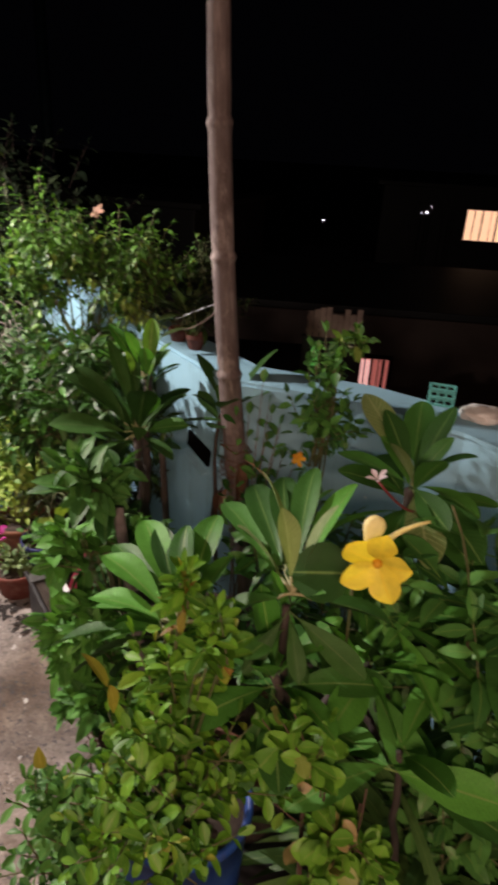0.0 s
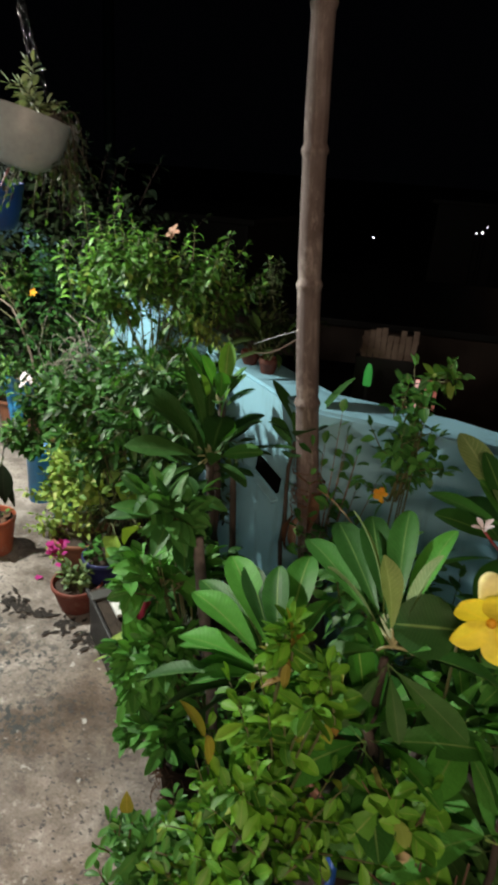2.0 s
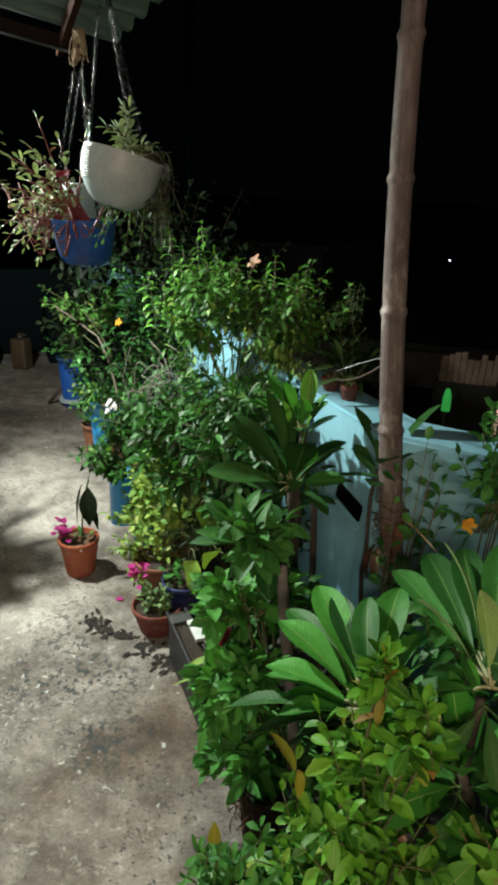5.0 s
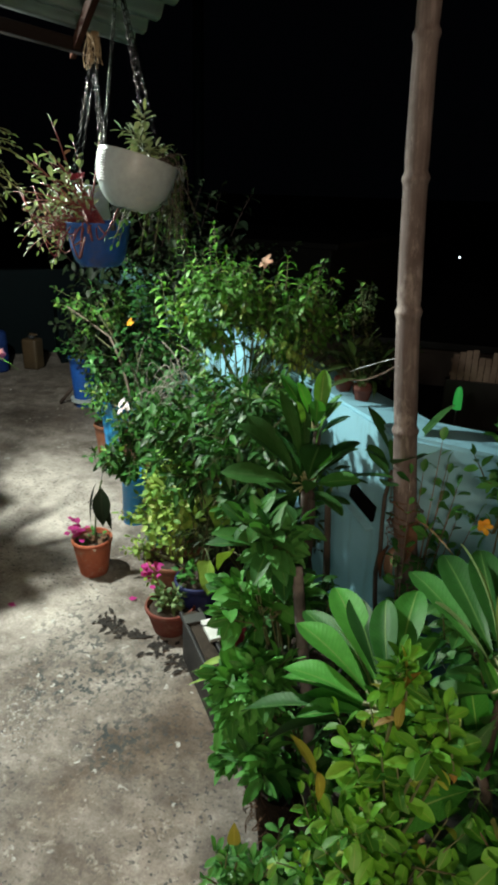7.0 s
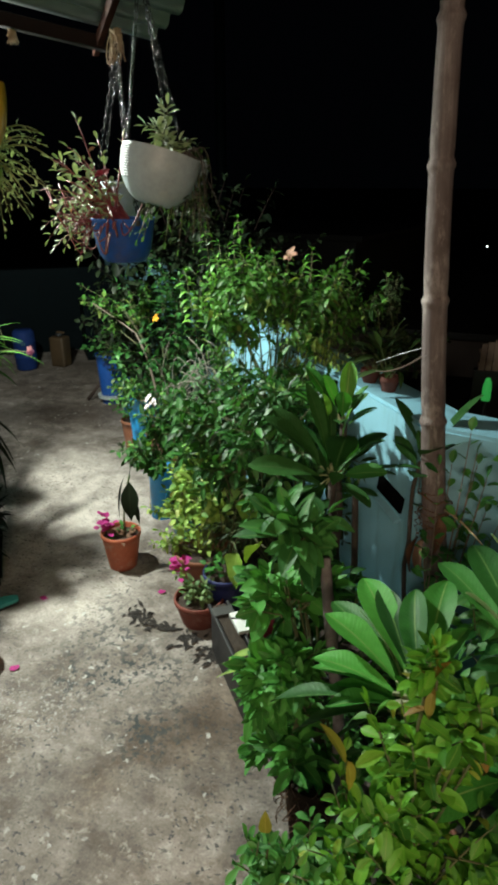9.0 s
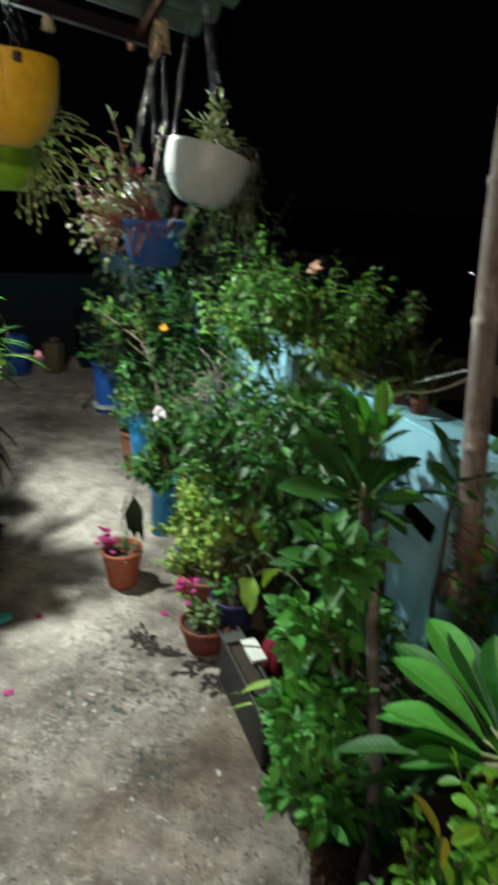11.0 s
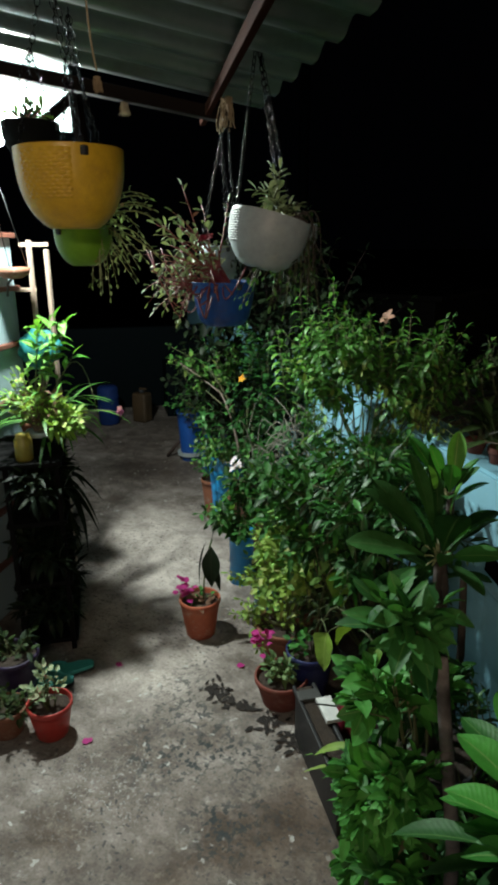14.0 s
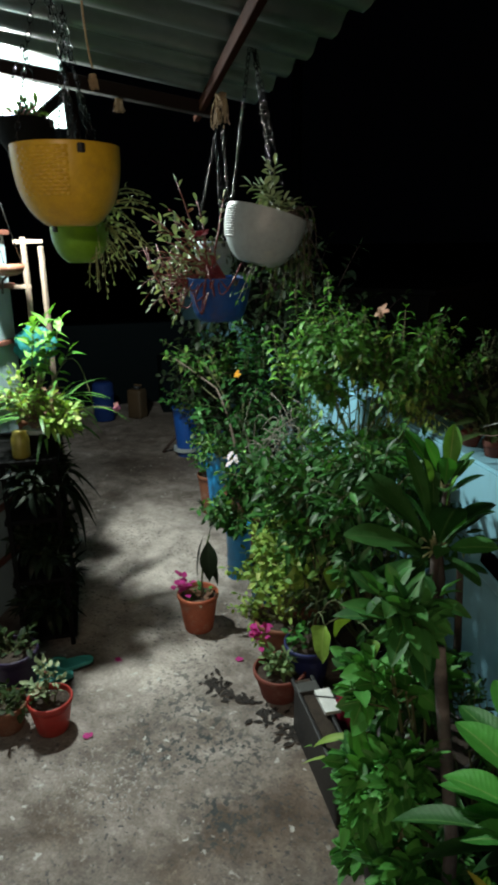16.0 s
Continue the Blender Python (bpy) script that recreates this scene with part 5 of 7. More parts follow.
leafy(ob, rng, (0.14, 1.34, 0.24), (0.14, 1.32, 0.72), (0.17, 0.15, 0.24), 80, 0.12, 4, 0.08, POINTED, L_BUSH, up=0.4)

# strap-leaved lilies in the shade of the plumerias
def lily(where, label, n, length, seed, pot, mat=L_STRAP, size=1.0):
    rng = random.Random(seed)
    ob = thing("potted_lily", where, label, "plant")
    pot_parts(ob, pot[0], pot[1], pot[2], seed=seed)
    frames = []
    for k in range(n):
        a = rng.random() * 6.28
        el = rng.uniform(0.5, 1.35)
        frames.append((leaf_frame((rng.uniform(-0.03, 0.03), rng.uniform(-0.03, 0.03), pot[1] - 0.03), (math.cos(a) * math.cos(el), math.sin(a) * math.cos(el), math.sin(el)), rng.uniform(-0.3, 0.3)), length * rng.uniform(0.6, 1.05)))
    foliage_part(ob, frames, STRAP, mat, rng)
    return ob


lily((0.34, 1.04, 0.0), "dark strap-leaved lily in a black pot", 60, 0.72, 31, (0.14, 0.30, M_BLACKPOT))
lily((0.36, 0.76, 0.0), "strap-leaved lily in shade in a black pot", 44, 0.62, 32, (0.13, 0.28, M_BLACKPOT))

# yellow trumpet flower on a climbing stem, pink plumeria flower
climber = thing("allamanda_vine", (0.36, 1.12, 0.0), "climbing vine with one large yellow trumpet flower", "plant")
pot_parts(climber, 0.11, 0.22, M_BROWNPOT, seed=9)
rod("stem", bend((0, 0, 0.2), (0.05, 0.05, 0.9), (-0.10, -0.02, 1.16), 10) , 0.004, M_STEM, climber, end=0.002)
yf = Vector((-0.226, -0.13, 1.130))
bloom(climber, yf + Vector((0, 0, -0.022)), (-0.15, -0.9, -0.05), 0.060, P_YELLOW, 5, seed=14, open_=0.62, kinds=TRUMPET, centre=P_ORANGE)
rod("throat", bend(yf + Vector((0.0, 0.0, 0.0)), yf + Vector((0.02, 0.03, 0.02)), yf + Vector((0.08, 0.05, 0.03)), 6), 0.005, P_BUD, climber, "yellow flower tube", end=0.003, sides=10)
bm = lathe([(0.0, 0.0), (0.007, 0.002), (0.010, 0.012), (0.013, 0.024), (0.0150, 0.034), (0.0142, 0.040), (0.0105, 0.046), (0.005, 0.049), (0.0, 0.0495)], 24, 0.16, 3)
for v in bm.verts:
    v.co += Vector((0.1 * v.co.z, 0.25 * v.co.z, 0)) + yf + Vector((-0.016, 0.0, 0.002))
part("bud", bm, P_BUD, climber, "pale yellow half-open bud", smooth=True)
rng = random.Random(41)
frames = [(leaf_frame((rng.uniform(-0.12, 0.05), rng.uniform(-0.1, 0.06), rng.uniform(0.75, 1.12)), (rng.uniform(-1, 1), rng.uniform(-1, 0.5), rng.uniform(-0.4, 0.6))), 0.10 * rng.uniform(0.7, 1.1)) for _ in range(26)]
foliage_part(climber, frames, OVAL, L_BUSH, rng)
pf = thing("plumeria_bloom", (0.144, 1.187, 1.12), "small white and lilac plumeria flower on its red stalk", "flower")
bloom(pf, (0, 0, 0.03), (-0.2, -0.2, 0.9), 0.022, P_LILAC, 5, seed=8, open_=0.6, kinds=SPOON)
rod("stalk", bend((0.09, 0.06, -0.06), (0.05, 0.0, -0.03), (0, 0, 0.03), 6), 0.0025, M_REDSTEM, pf)
# orange bloom and thin shrub beside the bamboo
ob, rng = potted((0.03, 1.74, 0.0), "tall thin shrub with small leaves and an orange bloom", (0.11, 0.24, M_BROWNPOT), 17)
leafy(ob, rng, (0.03, 1.74, 0.22), (0.05, 1.72, 1.05), (0.05, 0.06, 0.20), 36, 0.06, 3, 0.055, OVAL, L_BUSH, up=0.5, mains=5, clump=1, shell=(0.2, 1.05))
leafy(ob, rng, (0.05, 1.73, 0.9), (0.085, 1.72, 1.28), (0.035, 0.04, 0.04), 5, 0.06, 3, 0.052, OVAL, L_LANCE, up=0.6, mains=2)
bloom(ob, Vector((0.0, 1.66, 0.955)) - ob.location, (-0.2, -0.9, 0.2), 0.022, P_ORANGE, 5, seed=3)
ob, tips, rng = potted_shrub((-0.17, 1.86, 0.0), "wiry vine of small round leaves against the blue parapet", "plant", (0.10, 0.22, M_BLACKPOT), ROUNDL, L_BUSH,
                             (-0.12, 1.90, 0.87), (0.14, 0.06, 0.24), 13, 9, 0.045, 18, start=0.4)

# ---- the row along the parapet ----
ob, rng = potted((-0.98, 2.62, 0.0), "tall bushy shrub of narrow yellow-green leaves along the parapet", (0.17, 0.32, M_BLACKPOT), 51)
leafy(ob, rng, (-0.98, 2.62, 0.3), (-0.92, 2.72, 1.20), (0.42, 0.20, 0.10), 135, 0.15, 6, 0.064, LANCE, L_LANCE, up=0.6, droop=0.6, mains=26, low=-0.5)
leafy(ob, rng, (-0.95, 2.66, 0.9), (-1.03, 2.72, 1.32), (0.16, 0.08, 0.05), 10, 0.16, 8, 0.050, LANCE, L_LANCE, up=0.95, droop=0.5, mains=6, clump=1)
leafy(ob, rng, (-0.90, 2.70, 0.9), (-0.68, 2.80, 1.20), (0.22, 0.10, 0.05), 16, 0.14, 7, 0.048, LANCE, L_LANCE, up=0.9, droop=0.5, mains=6, clump=1)
leafy(ob, rng, (-0.80, 2.75, 0.9), (-0.46, 3.0, 1.10), (0.12, 0.12, 0.10), 34, 0.12, 5, 0.055, LANCE, L_DULL, up=0.5, mains=5)
leafy(ob, rng, (-0.85, 2.66, 0.9), (-0.72, 2.62, 1.08), (0.09, 0.06, 0.05), 24, 0.16, 6, 0.040, NARROW, L_PALE, up=-0.1, droop=1.2, mains=5)
leafy(ob, rng, (-0.95, 2.64, 0.5), (-0.98, 2.62, 0.98), (0.36, 0.10, 0.09), 44, 0.12, 5, 0.060, NARROW, L_LANCE, up=0.1, droop=0.9, mains=8)


def spire(parent, foot, top, size, seed):
    """An upright shoot with pairs of arching leaves, small buds at its tip."""
    rng = random.Random(seed)
    inv = parent.matrix_world.inverted()
    foot, top = Vector(foot), Vector(top)
    l = (top - foot).length
    mid = foot.lerp(top, 0.5) + Vector((rng.uniform(-0.02, 0.02), rng.uniform(-0.02, 0.02), 0))
    pts = bend(inv @ foot, inv @ mid, inv @ top, 9)
    stems = [tube_data(pts, [0.0030 - 0.0002 * i for i in range(9)], 5)]
    frames = []
    n = max(5, int(l / 0.030))
    spin = rng.uniform(-0.5, 0.5)
    for j in range(n):
        t = (j + 0.5) / n
        p = (inv @ foot).lerp(inv @ mid, t).lerp((inv @ mid).lerp(inv @ top, t), t)
        spin += 1.2 if rng.random() < 0.4 else rng.uniform(-0.25, 0.25)
        for half in (0, math.pi):
            w = Vector((math.cos(spin + half), math.sin(spin + half), rng.uniform(0.35, 0.7)))
            frames.append((leaf_frame(p, w, rng.uniform(-0.3, 0.3)), size * rng.uniform(0.85, 1.15) * (1.05 - 0.45 * t)))
    for _ in range(4):
        frames.append((leaf_frame(inv @ top, (rng.uniform(-0.4, 0.4), rng.uniform(-0.4, 0.4), 1), rng.uniform(-1, 1)), size * 0.4))
    stems_part(parent, stems, M_STEM)
    foliage_part(parent, frames, ARCHING, L_BRIGHT, rng)


for k, (foot, top) in enumerate((((-1.205, 2.72, 1.18), (-1.240, 2.72, 1.523)), ((-1.055, 2.72, 1.18), (-1.099, 2.72, 1.569)), ((-0.821, 2.75, 1.15), (-0.792, 2.75, 1.453)), ((-0.960, 2.75, 1.20), (-0.946, 2.75, 1.430)), ((-1.01, 2.70, 1.15), (-0.995, 2.68, 1.42)), ((-1.15, 2.68, 1.15), (-1.165, 2.66, 1.42)), ((-0.70, 2.78, 1.08), (-0.66, 2.80, 1.36)), ((-1.27, 2.66, 1.10), (-1.30, 2.64, 1.36)), ((-0.88, 2.66, 1.12), (-0.87, 2.63, 1.36)))):
    spire(ob, foot, top, 0.092, 300 + k)
bloom(ob, Vector((-0.895, 2.80, 1.43)) - Vector((-0.98, 2.62, 0)), (-0.3, -0.6, 0.6), 0.036, P_PEACH, 5, seed=2, open_=0.7)
rod("flower_stalk", bend((0.06, 0.12, 1.25), (0.07, 0.16, 1.36), Vector((-0.895, 2.80, 1.43)) - Vector((-0.98, 2.62, 0)), 6), 0.002, M_STEM, ob)
ob, rng = potted((-0.80, 2.36, 0.0), "dense dark green shrub of narrow leaves", (0.11, 0.22, M_BLACKPOT), 52)
leafy(ob, rng, (-0.80, 2.36, 0.2), (-0.82, 2.36, 0.74), (0.28, 0.16, 0.24), 130, 0.14, 5, 0.082, POINTED, L_MID, up=0.35, droop=0.6, mains=12)
leafy(ob, rng, (-0.78, 2.34, 0.3), (-0.72, 2.13, 0.93), (0.15, 0.10, 0.15), 54, 0.12, 4, 0.100, NARROW, L_NARROW, up=0.2, droop=0.8, mains=7)
leafy(ob, rng, (-0.80, 2.36, 0.2), (-0.80, 2.36, 0.46), (0.20, 0.12, 0.12), 36, 0.12, 4, 0.075, NARROW, L_DULL, up=0.2, droop=0.6)
ob, rng = potted((-1.33, 2.74, 0.0), "bushy green shrub with many small leaves and pale blossoms", (0.15, 0.28, M_BRIGHTBLUE), 53)
leafy(ob, rng, (-1.33, 2.74, 0.25), (-1.24, 2.70, 0.645), (0.23, 0.17, 0.14), 110, 0.12, 5, 0.078, POINTED, L_MID, up=0.4, droop=0.6, mains=12)
leafy(ob, rng, (-1.36, 2.70, 0.4), (-1.535, 2.72, 0.50), (0.075, 0.10, 0.12), 44, 0.09, 4, 0.066, POINTED, L_MID, up=0.1, droop=0.8, mains=6)
for k in range(6):
    bloom(ob, (rng.uniform(-0.21, -0.14), rng.uniform(-0.12, -0.04), rng.uniform(0.74, 0.80)), (-0.5, -0.6, 0.5), 0.018, P_LILAC, 5, seed=k)
ob, rng = potted((-1.16, 2.40, 0.0), "pale variegated shrub of small yellow-green leaves", (0.12, 0.20, M_BROWNPOT), 54)
leafy(ob, rng, (-1.16, 2.40, 0.18), (-1.22, 2.53, 0.33), (0.17, 0.14, 0.15), 66, 0.09, 4, 0.060, OVAL, L_PALE, up=0.45)
leafy(ob, rng, (-1.16, 2.40, 0.18), (-1.16, 2.52, 0.45), (0.12, 0.10, 0.09), 36, 0.09, 4, 0.064, OVAL, L_PALE, up=0.4)
leafy(ob, rng, (-1.16, 2.40, 0.18), (-1.13, 2.41, 0.50), (0.15, 0.08, 0.08), 50, 0.09, 4, 0.064, OVAL, L_PALE, up=0.4)
leafy(ob, rng, (-1.16, 2.40, 0.18), (-1.25, 2.43, 0.21), (0.08, 0.09, 0.09), 34, 0.08, 4, 0.042, OVAL, L_PALE, up=0.1, droop=0.7)
ob, rng = potted((-1.72, 3.35, 0.0), "rambling shrub with green leaves, bare twigs and an orange flower", (0.18, 0.35, M_BROWNPOT), 55)
leafy(ob, rng, (-1.72, 3.35, 0.32), (-1.74, 3.50, 0.82), (0.30, 0.32, 0.30), 95, 0.14, 5, 0.064, OVAL, L_NARROW, up=0.4, mains=14)
leafy(ob, rng, (-1.80, 3.40, 0.3), (-1.98, 3.42, 0.52), (0.13, 0.14, 0.13), 34, 0.10, 4, 0.055, OVAL, L_LANCE, up=0.3, mains=5)
bloom(ob, Vector((-1.79, 3.30, 1.02)) - Vector((-1.72, 3.35, 0)), (-0.2, -0.9, 0.3), 0.024, P_ORANGE, 5, seed=12)
rod("branch", bend((-0.10, -0.02, 0.55), (-0.13, -0.03, 0.78), (-0.228, 0.0, 0.916), 8), 0.008, M_WOODSTEM, ob, end=0.005)
rod("branch", bend((-0.228, 0.0, 0.916), (-0.36, 0.03, 0.98), (-0.523, 0.05, 1.059), 8), 0.0055, M_WOODSTEM, ob, end=0.003)
leafy(ob, rng, (-1.85, 3.36, 0.8), (-2.10, 3.40, 1.04), (0.20, 0.10, 0.10), 34, 0.10, 4, 0.055, OVAL, L_LANCE, up=0.3, mains=3)
rng = random.Random(77)
twigs = []
for k in range(70):
    a = Vector((rng.uniform(0.12, 0.60), rng.uniform(-0.60, -0.32), rng.uniform(0.45, 0.78)))
    b = a + Vector((rng.uniform(-0.15, 0.32), rng.uniform(-0.12, 0.12), rng.uniform(0.05, 0.34)))
    twigs.append(tube_data(bend(a, a + Vector((rng.uniform(-0.06, 0.12), 0.0, rng.uniform(0.15, 0.3))), b, 7), [rng.uniform(0.0012, 0.0024)] * 7, 5))
stems_part(ob, twigs, M_GREYTWIG, "twig_tangle")
ob, rng = potted((-2.05, 3.95, 0.0), "tall dark green bush beside the parapet", (0.2, 0.36, M_BLACKPOT), 56)
# far bush kept dim: its shade is put into leaf and stem colour
leafy(ob, rng, (-2.05, 3.95, 0.32), (-1.80, 3.95, 1.08), (0.58, 0.46, 0.42), 210, 0.2, 5, 0.09, OVAL, L_DARKSHADE, stem=M_WOODDARK, up=0.3, mains=16, thick=0.003)
leafy(ob, rng, (-2.05, 3.95, 0.32), (-2.16, 4.12, 0.80), (0.30, 0.26, 0.32), 110, 0.14, 5, 0.075, OVAL, L_NARROW, stem=M_WOODDARK, up=0.3, mains=8)
ob, rng = potted((-2.60, 4.45, 0.0), "small leafy plant with yellow flowers in a blue pot", (0.14, 0.26, M_BLUEPOT), 57)
leafy(ob, rng, (-2.60, 4.45, 0.24), (-2.55, 4.45, 0.60), (0.30, 0.28, 0.30), 90, 0.12, 4, 0.06, OVAL, L_DULL)
# ---- small pots on the floor at the path's edge ----
def small_pot(name, where, r, h, mat, label, seed, leaf, lmat, centre, radii, count, per, size, blossoms=0, **kw):
    ob, tips, rng = potted_shrub(where, label, "plant pot", (r, h, mat), leaf, lmat, Vector(where) + Vector(centre), radii, count, per, size, seed, stem=M_STEM, thick=0.0025, **kw)
    return ob, rng


ob, rng = small_pot("p", (-1.595, 2.45, 0.0), 0.095, 0.185, M_TERRA, "terracotta pot with magenta bougainvillea bracts and one dark leaf", 61, OVAL, L_BUSH, (0, 0, 0.19), (0.07, 0.06, 0.03), 4, 3, 0.035)
bracts(ob, rng, (-0.09, -0.06, 0.185), (-0.02, 0.0, 0.275), 26, 0.036)
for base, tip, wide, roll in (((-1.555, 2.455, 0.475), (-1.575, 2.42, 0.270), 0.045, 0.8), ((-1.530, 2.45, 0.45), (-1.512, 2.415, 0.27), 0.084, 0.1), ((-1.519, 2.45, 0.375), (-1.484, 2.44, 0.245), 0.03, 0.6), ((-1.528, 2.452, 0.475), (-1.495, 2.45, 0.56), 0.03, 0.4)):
    aimed_leaf(ob, base, tip, wide, L_DARKSHADE, "lance", roll, 0.35, 0.2)
rod("stem", bend((0.02, 0.0, 0.16), (0.02, 0.0, 0.34), (0.065, 0.01, 0.48), 8), 0.004, M_STEM, ob)
clods = [(leaf_frame((rng.uniform(-0.06, 0.06), rng.uniform(-0.06, 0.06), 0.170 + 0.0006 * k), (rng.uniform(-1, 1), rng.uniform(-1, 1), 0.1)), rng.uniform(0.04, 0.07)) for k in range(12)]
foliage_part(ob, clods, OVAL, M_DRY, rng, "dry_foliage", "curled brown dry leaves")

ob, rng = small_pot("p", (-1.08, 2.18, 0.0), 0.105, 0.12, M_REDCLAY, "shallow red clay pot with variegated leaves and magenta bracts", 62, OVAL, L_VARIED, (0.0, 0.0, 0.15), (0.075, 0.07, 0.05), 18, 7, 0.04)
bracts(ob, rng, (-0.14, 0.0, 0.18), (-0.05, 0.06, 0.26), 22, 0.034)

ob, rng = small_pot("p", (-1.0, 2.275, 0.0), 0.095, 0.20, M_NAVY, "navy plastic pot wrapped in clear film with a heart-leaved plant", 63, OVAL, L_BUSH, (0, 0, 0.24), (0.08, 0.08, 0.05), 6, 4, 0.05)
for at, tip in [((-1.072, 2.350, 0.506), (-1.053, 2.300, 0.382)), ((-0.873, 2.200, 0.607), (-0.842, 2.150, 0.486)), ((-0.743, 1.930, 0.580), (-0.807, 1.950, 0.497)), ((-0.853, 2.020, 0.467), (-0.864, 1.980, 0.328)), ((-0.662, 1.950, 0.510), (-0.675, 1.900, 0.448))]:
    at, tip = Vector(at) - ob.location, Vector(tip) - ob.location
    l = (tip - at).length
    o = new("leaf", mesh_of("leaf", *leaf_data(l, l * 0.8, "heart", 0.2, 0.4, 9, 5, 0.04, 0.0)))
    o.data.materials.append(L_HEART)
    o.parent = ob
    o.matrix_local = leaf_frame(at, tip - at, 0.25)
    rod("stalk", bend((0.01, 0.0, 0.17), (at.x * 0.5, at.y * 0.5, at.z + 0.05), at, 7), 0.0025, M_STEM, ob)
bag = thing("red_bag", (-0.755, 2.09, 0.0), "crimson plastic bag gathered to a point behind the trough", "bag")
bm = lathe([(0.0, 0.0), (0.045, 0.0), (0.066, 0.03), (0.074, 0.08), (0.070, 0.13), (0.052, 0.18), (0.030, 0.215), (0.014, 0.24), (0.010, 0.25), (0.016, 0.268), (0.0, 0.27)], 48, 0.03, 6)
for vert in bm.verts:
    a = math.atan2(vert.co.y, vert.co.x)
    k = 1 + 0.07 * math.sin(9 * a + 12 * vert.co.z) * min(1, vert.co.z / 0.1) + 0.06 * noise.noise(vert.co * 22)
    vert.co.x *= k
    vert.co.y *= k
part("bag", bm, M_CRIMSON, bag, smooth=True)
ob, rng = small_pot("p", (-1.09, 2.52, 0.0), 0.075, 0.26, M_BROWNPOT, "brown clay pot with dry leaves", 65, OVAL, L_LANCE, (0, 0, 0.3), (0.12, 0.1, 0.1), 10, 6, 0.05)
frames = [(leaf_frame((rng.uniform(-0.07, 0.07), rng.uniform(-0.1, 0.0), rng.uniform(0.2, 0.3)), (rng.uniform(-1, 1), rng.uniform(-1, 0), rng.uniform(-0.8, 0.2))), 0.06) for _ in range(14)]
foliage_part(ob, frames, OVAL, M_DRY, rng, "dry_foliage", "curled brown dry leaves")

# dark trough with a white glazed tile piece on its rim
trough = thing("planter_trough", (-0.80, 1.87, 0.0), "dark weathered trough planter with a cracked rim", "planter", turn=PATH_TURN + 90)
bm = bmesh.new()
box(bm, (0.44, 0.070, 0.20), (0, 0, 0.10), None, 0.012)
part("body", bm, M_TROUGH, trough)
for s in (-1, 1):
    bm = bmesh.new()
    box(bm, (0.455, 0.014, 0.02), (0, s * 0.036, 0.205), None, 0.005)
    part("rim", bm, M_TROUGH, trough)
bm = bmesh.new()
box(bm, (0.44, 0.05, 0.01), (0, 0, 0.202), None, 0.002)
part("soil", bm, M_SOIL, trough)
bm = bmesh.new()
box(bm, (0.05, 0.078, 0.012), (0.165, 0, 0.214), None, 0.003)
part("end_plate", bm, M_RIM, trough, "worn grey end plate")
tile = thing("tile_piece", (-0.814, 1.95, 0.216), "broken white glazed tile lying on the trough", "tile", turn=PATH_TURN + 90)
bm = bmesh.new()
box(bm, (0.115, 0.054, 0.014), (0, 0, 0.007), None, 0.002)
part("slab", bm, M_WHITETILE, tile)
bm = bmesh.new()
box(bm, (0.085, 0.005, 0.003), (0.012, 0.0, 0.0155), pose(0, 0, 0, 0, 0, 68))
part("crack", bm, M_BLACKPOT, tile)

# blue pipe lengths and far pots
for x, y, h, r in ((-1.635, 2.965, 0.31, 0.064),):
    pipe = thing("blue_pipe_pot", (x, y, 0.0), "bright blue plastic pipe used as a tall planter", "planter", "blue pipe planters")
    part("pipe", lathe([(0.0, 0.0), (r, 0.0), (r, h * 0.8), (r * 1.08, h * 0.82), (r * 1.08, h), (r * 0.96, h), (r * 0.94, h - 0.03), (0, h - 0.03)], 32), M_BRIGHTBLUE, pipe, smooth=True)
ob, rng = small_pot("p", (-2.16, 3.66, 0.0), 0.10, 0.27, M_BROWNPOT, "tall brown clay pot with a small green plant", 66, OVAL, L_BUSH, (0, 0, 0.36), (0.14, 0.12, 0.09), 14, 7, 0.06)
ob, rng = small_pot("p", (-2.06, 3.62, 0.0), 0.12, 0.46, M_BRIGHTBLUE, "bright blue plastic pot among the shrubs", 67, OVAL, L_BUSH, (0, 0, 0.5), (0.14, 0.12, 0.09), 10, 6, 0.06)
ob, rng = small_pot("p", (-2.92, 4.62, 0.0), 0.11, 0.42, M_BLUEPOT, "blue plastic drum pot with a white band", 68, OVAL, L_BUSH, (0, 0, 0.5), (0.2, 0.16, 0.12), 12, 6, 0.06)
part("band", lathe([(0.108, 0.05), (0.111, 0.05), (0.111, 0.075), (0.109, 0.075)], 32), M_WHITEPOT, ob, "white band")
stick = thing("broken_stick", (-3.05, 4.62, 0.0), "pale broken stick leaning on a pot", "stick")
rod("stick", [(-0.08, -0.04, 0.01), (0.1, 0.02, 0.24)], 0.014, M_WOODPALE, stick)
arching = lily((-0.625, 1.83, 0.0), "small lily with arching pale-edged leaves in a dark pot", 9, 0.30, 33, (0.07, 0.14, M_BLACKPOT), L_PALE)
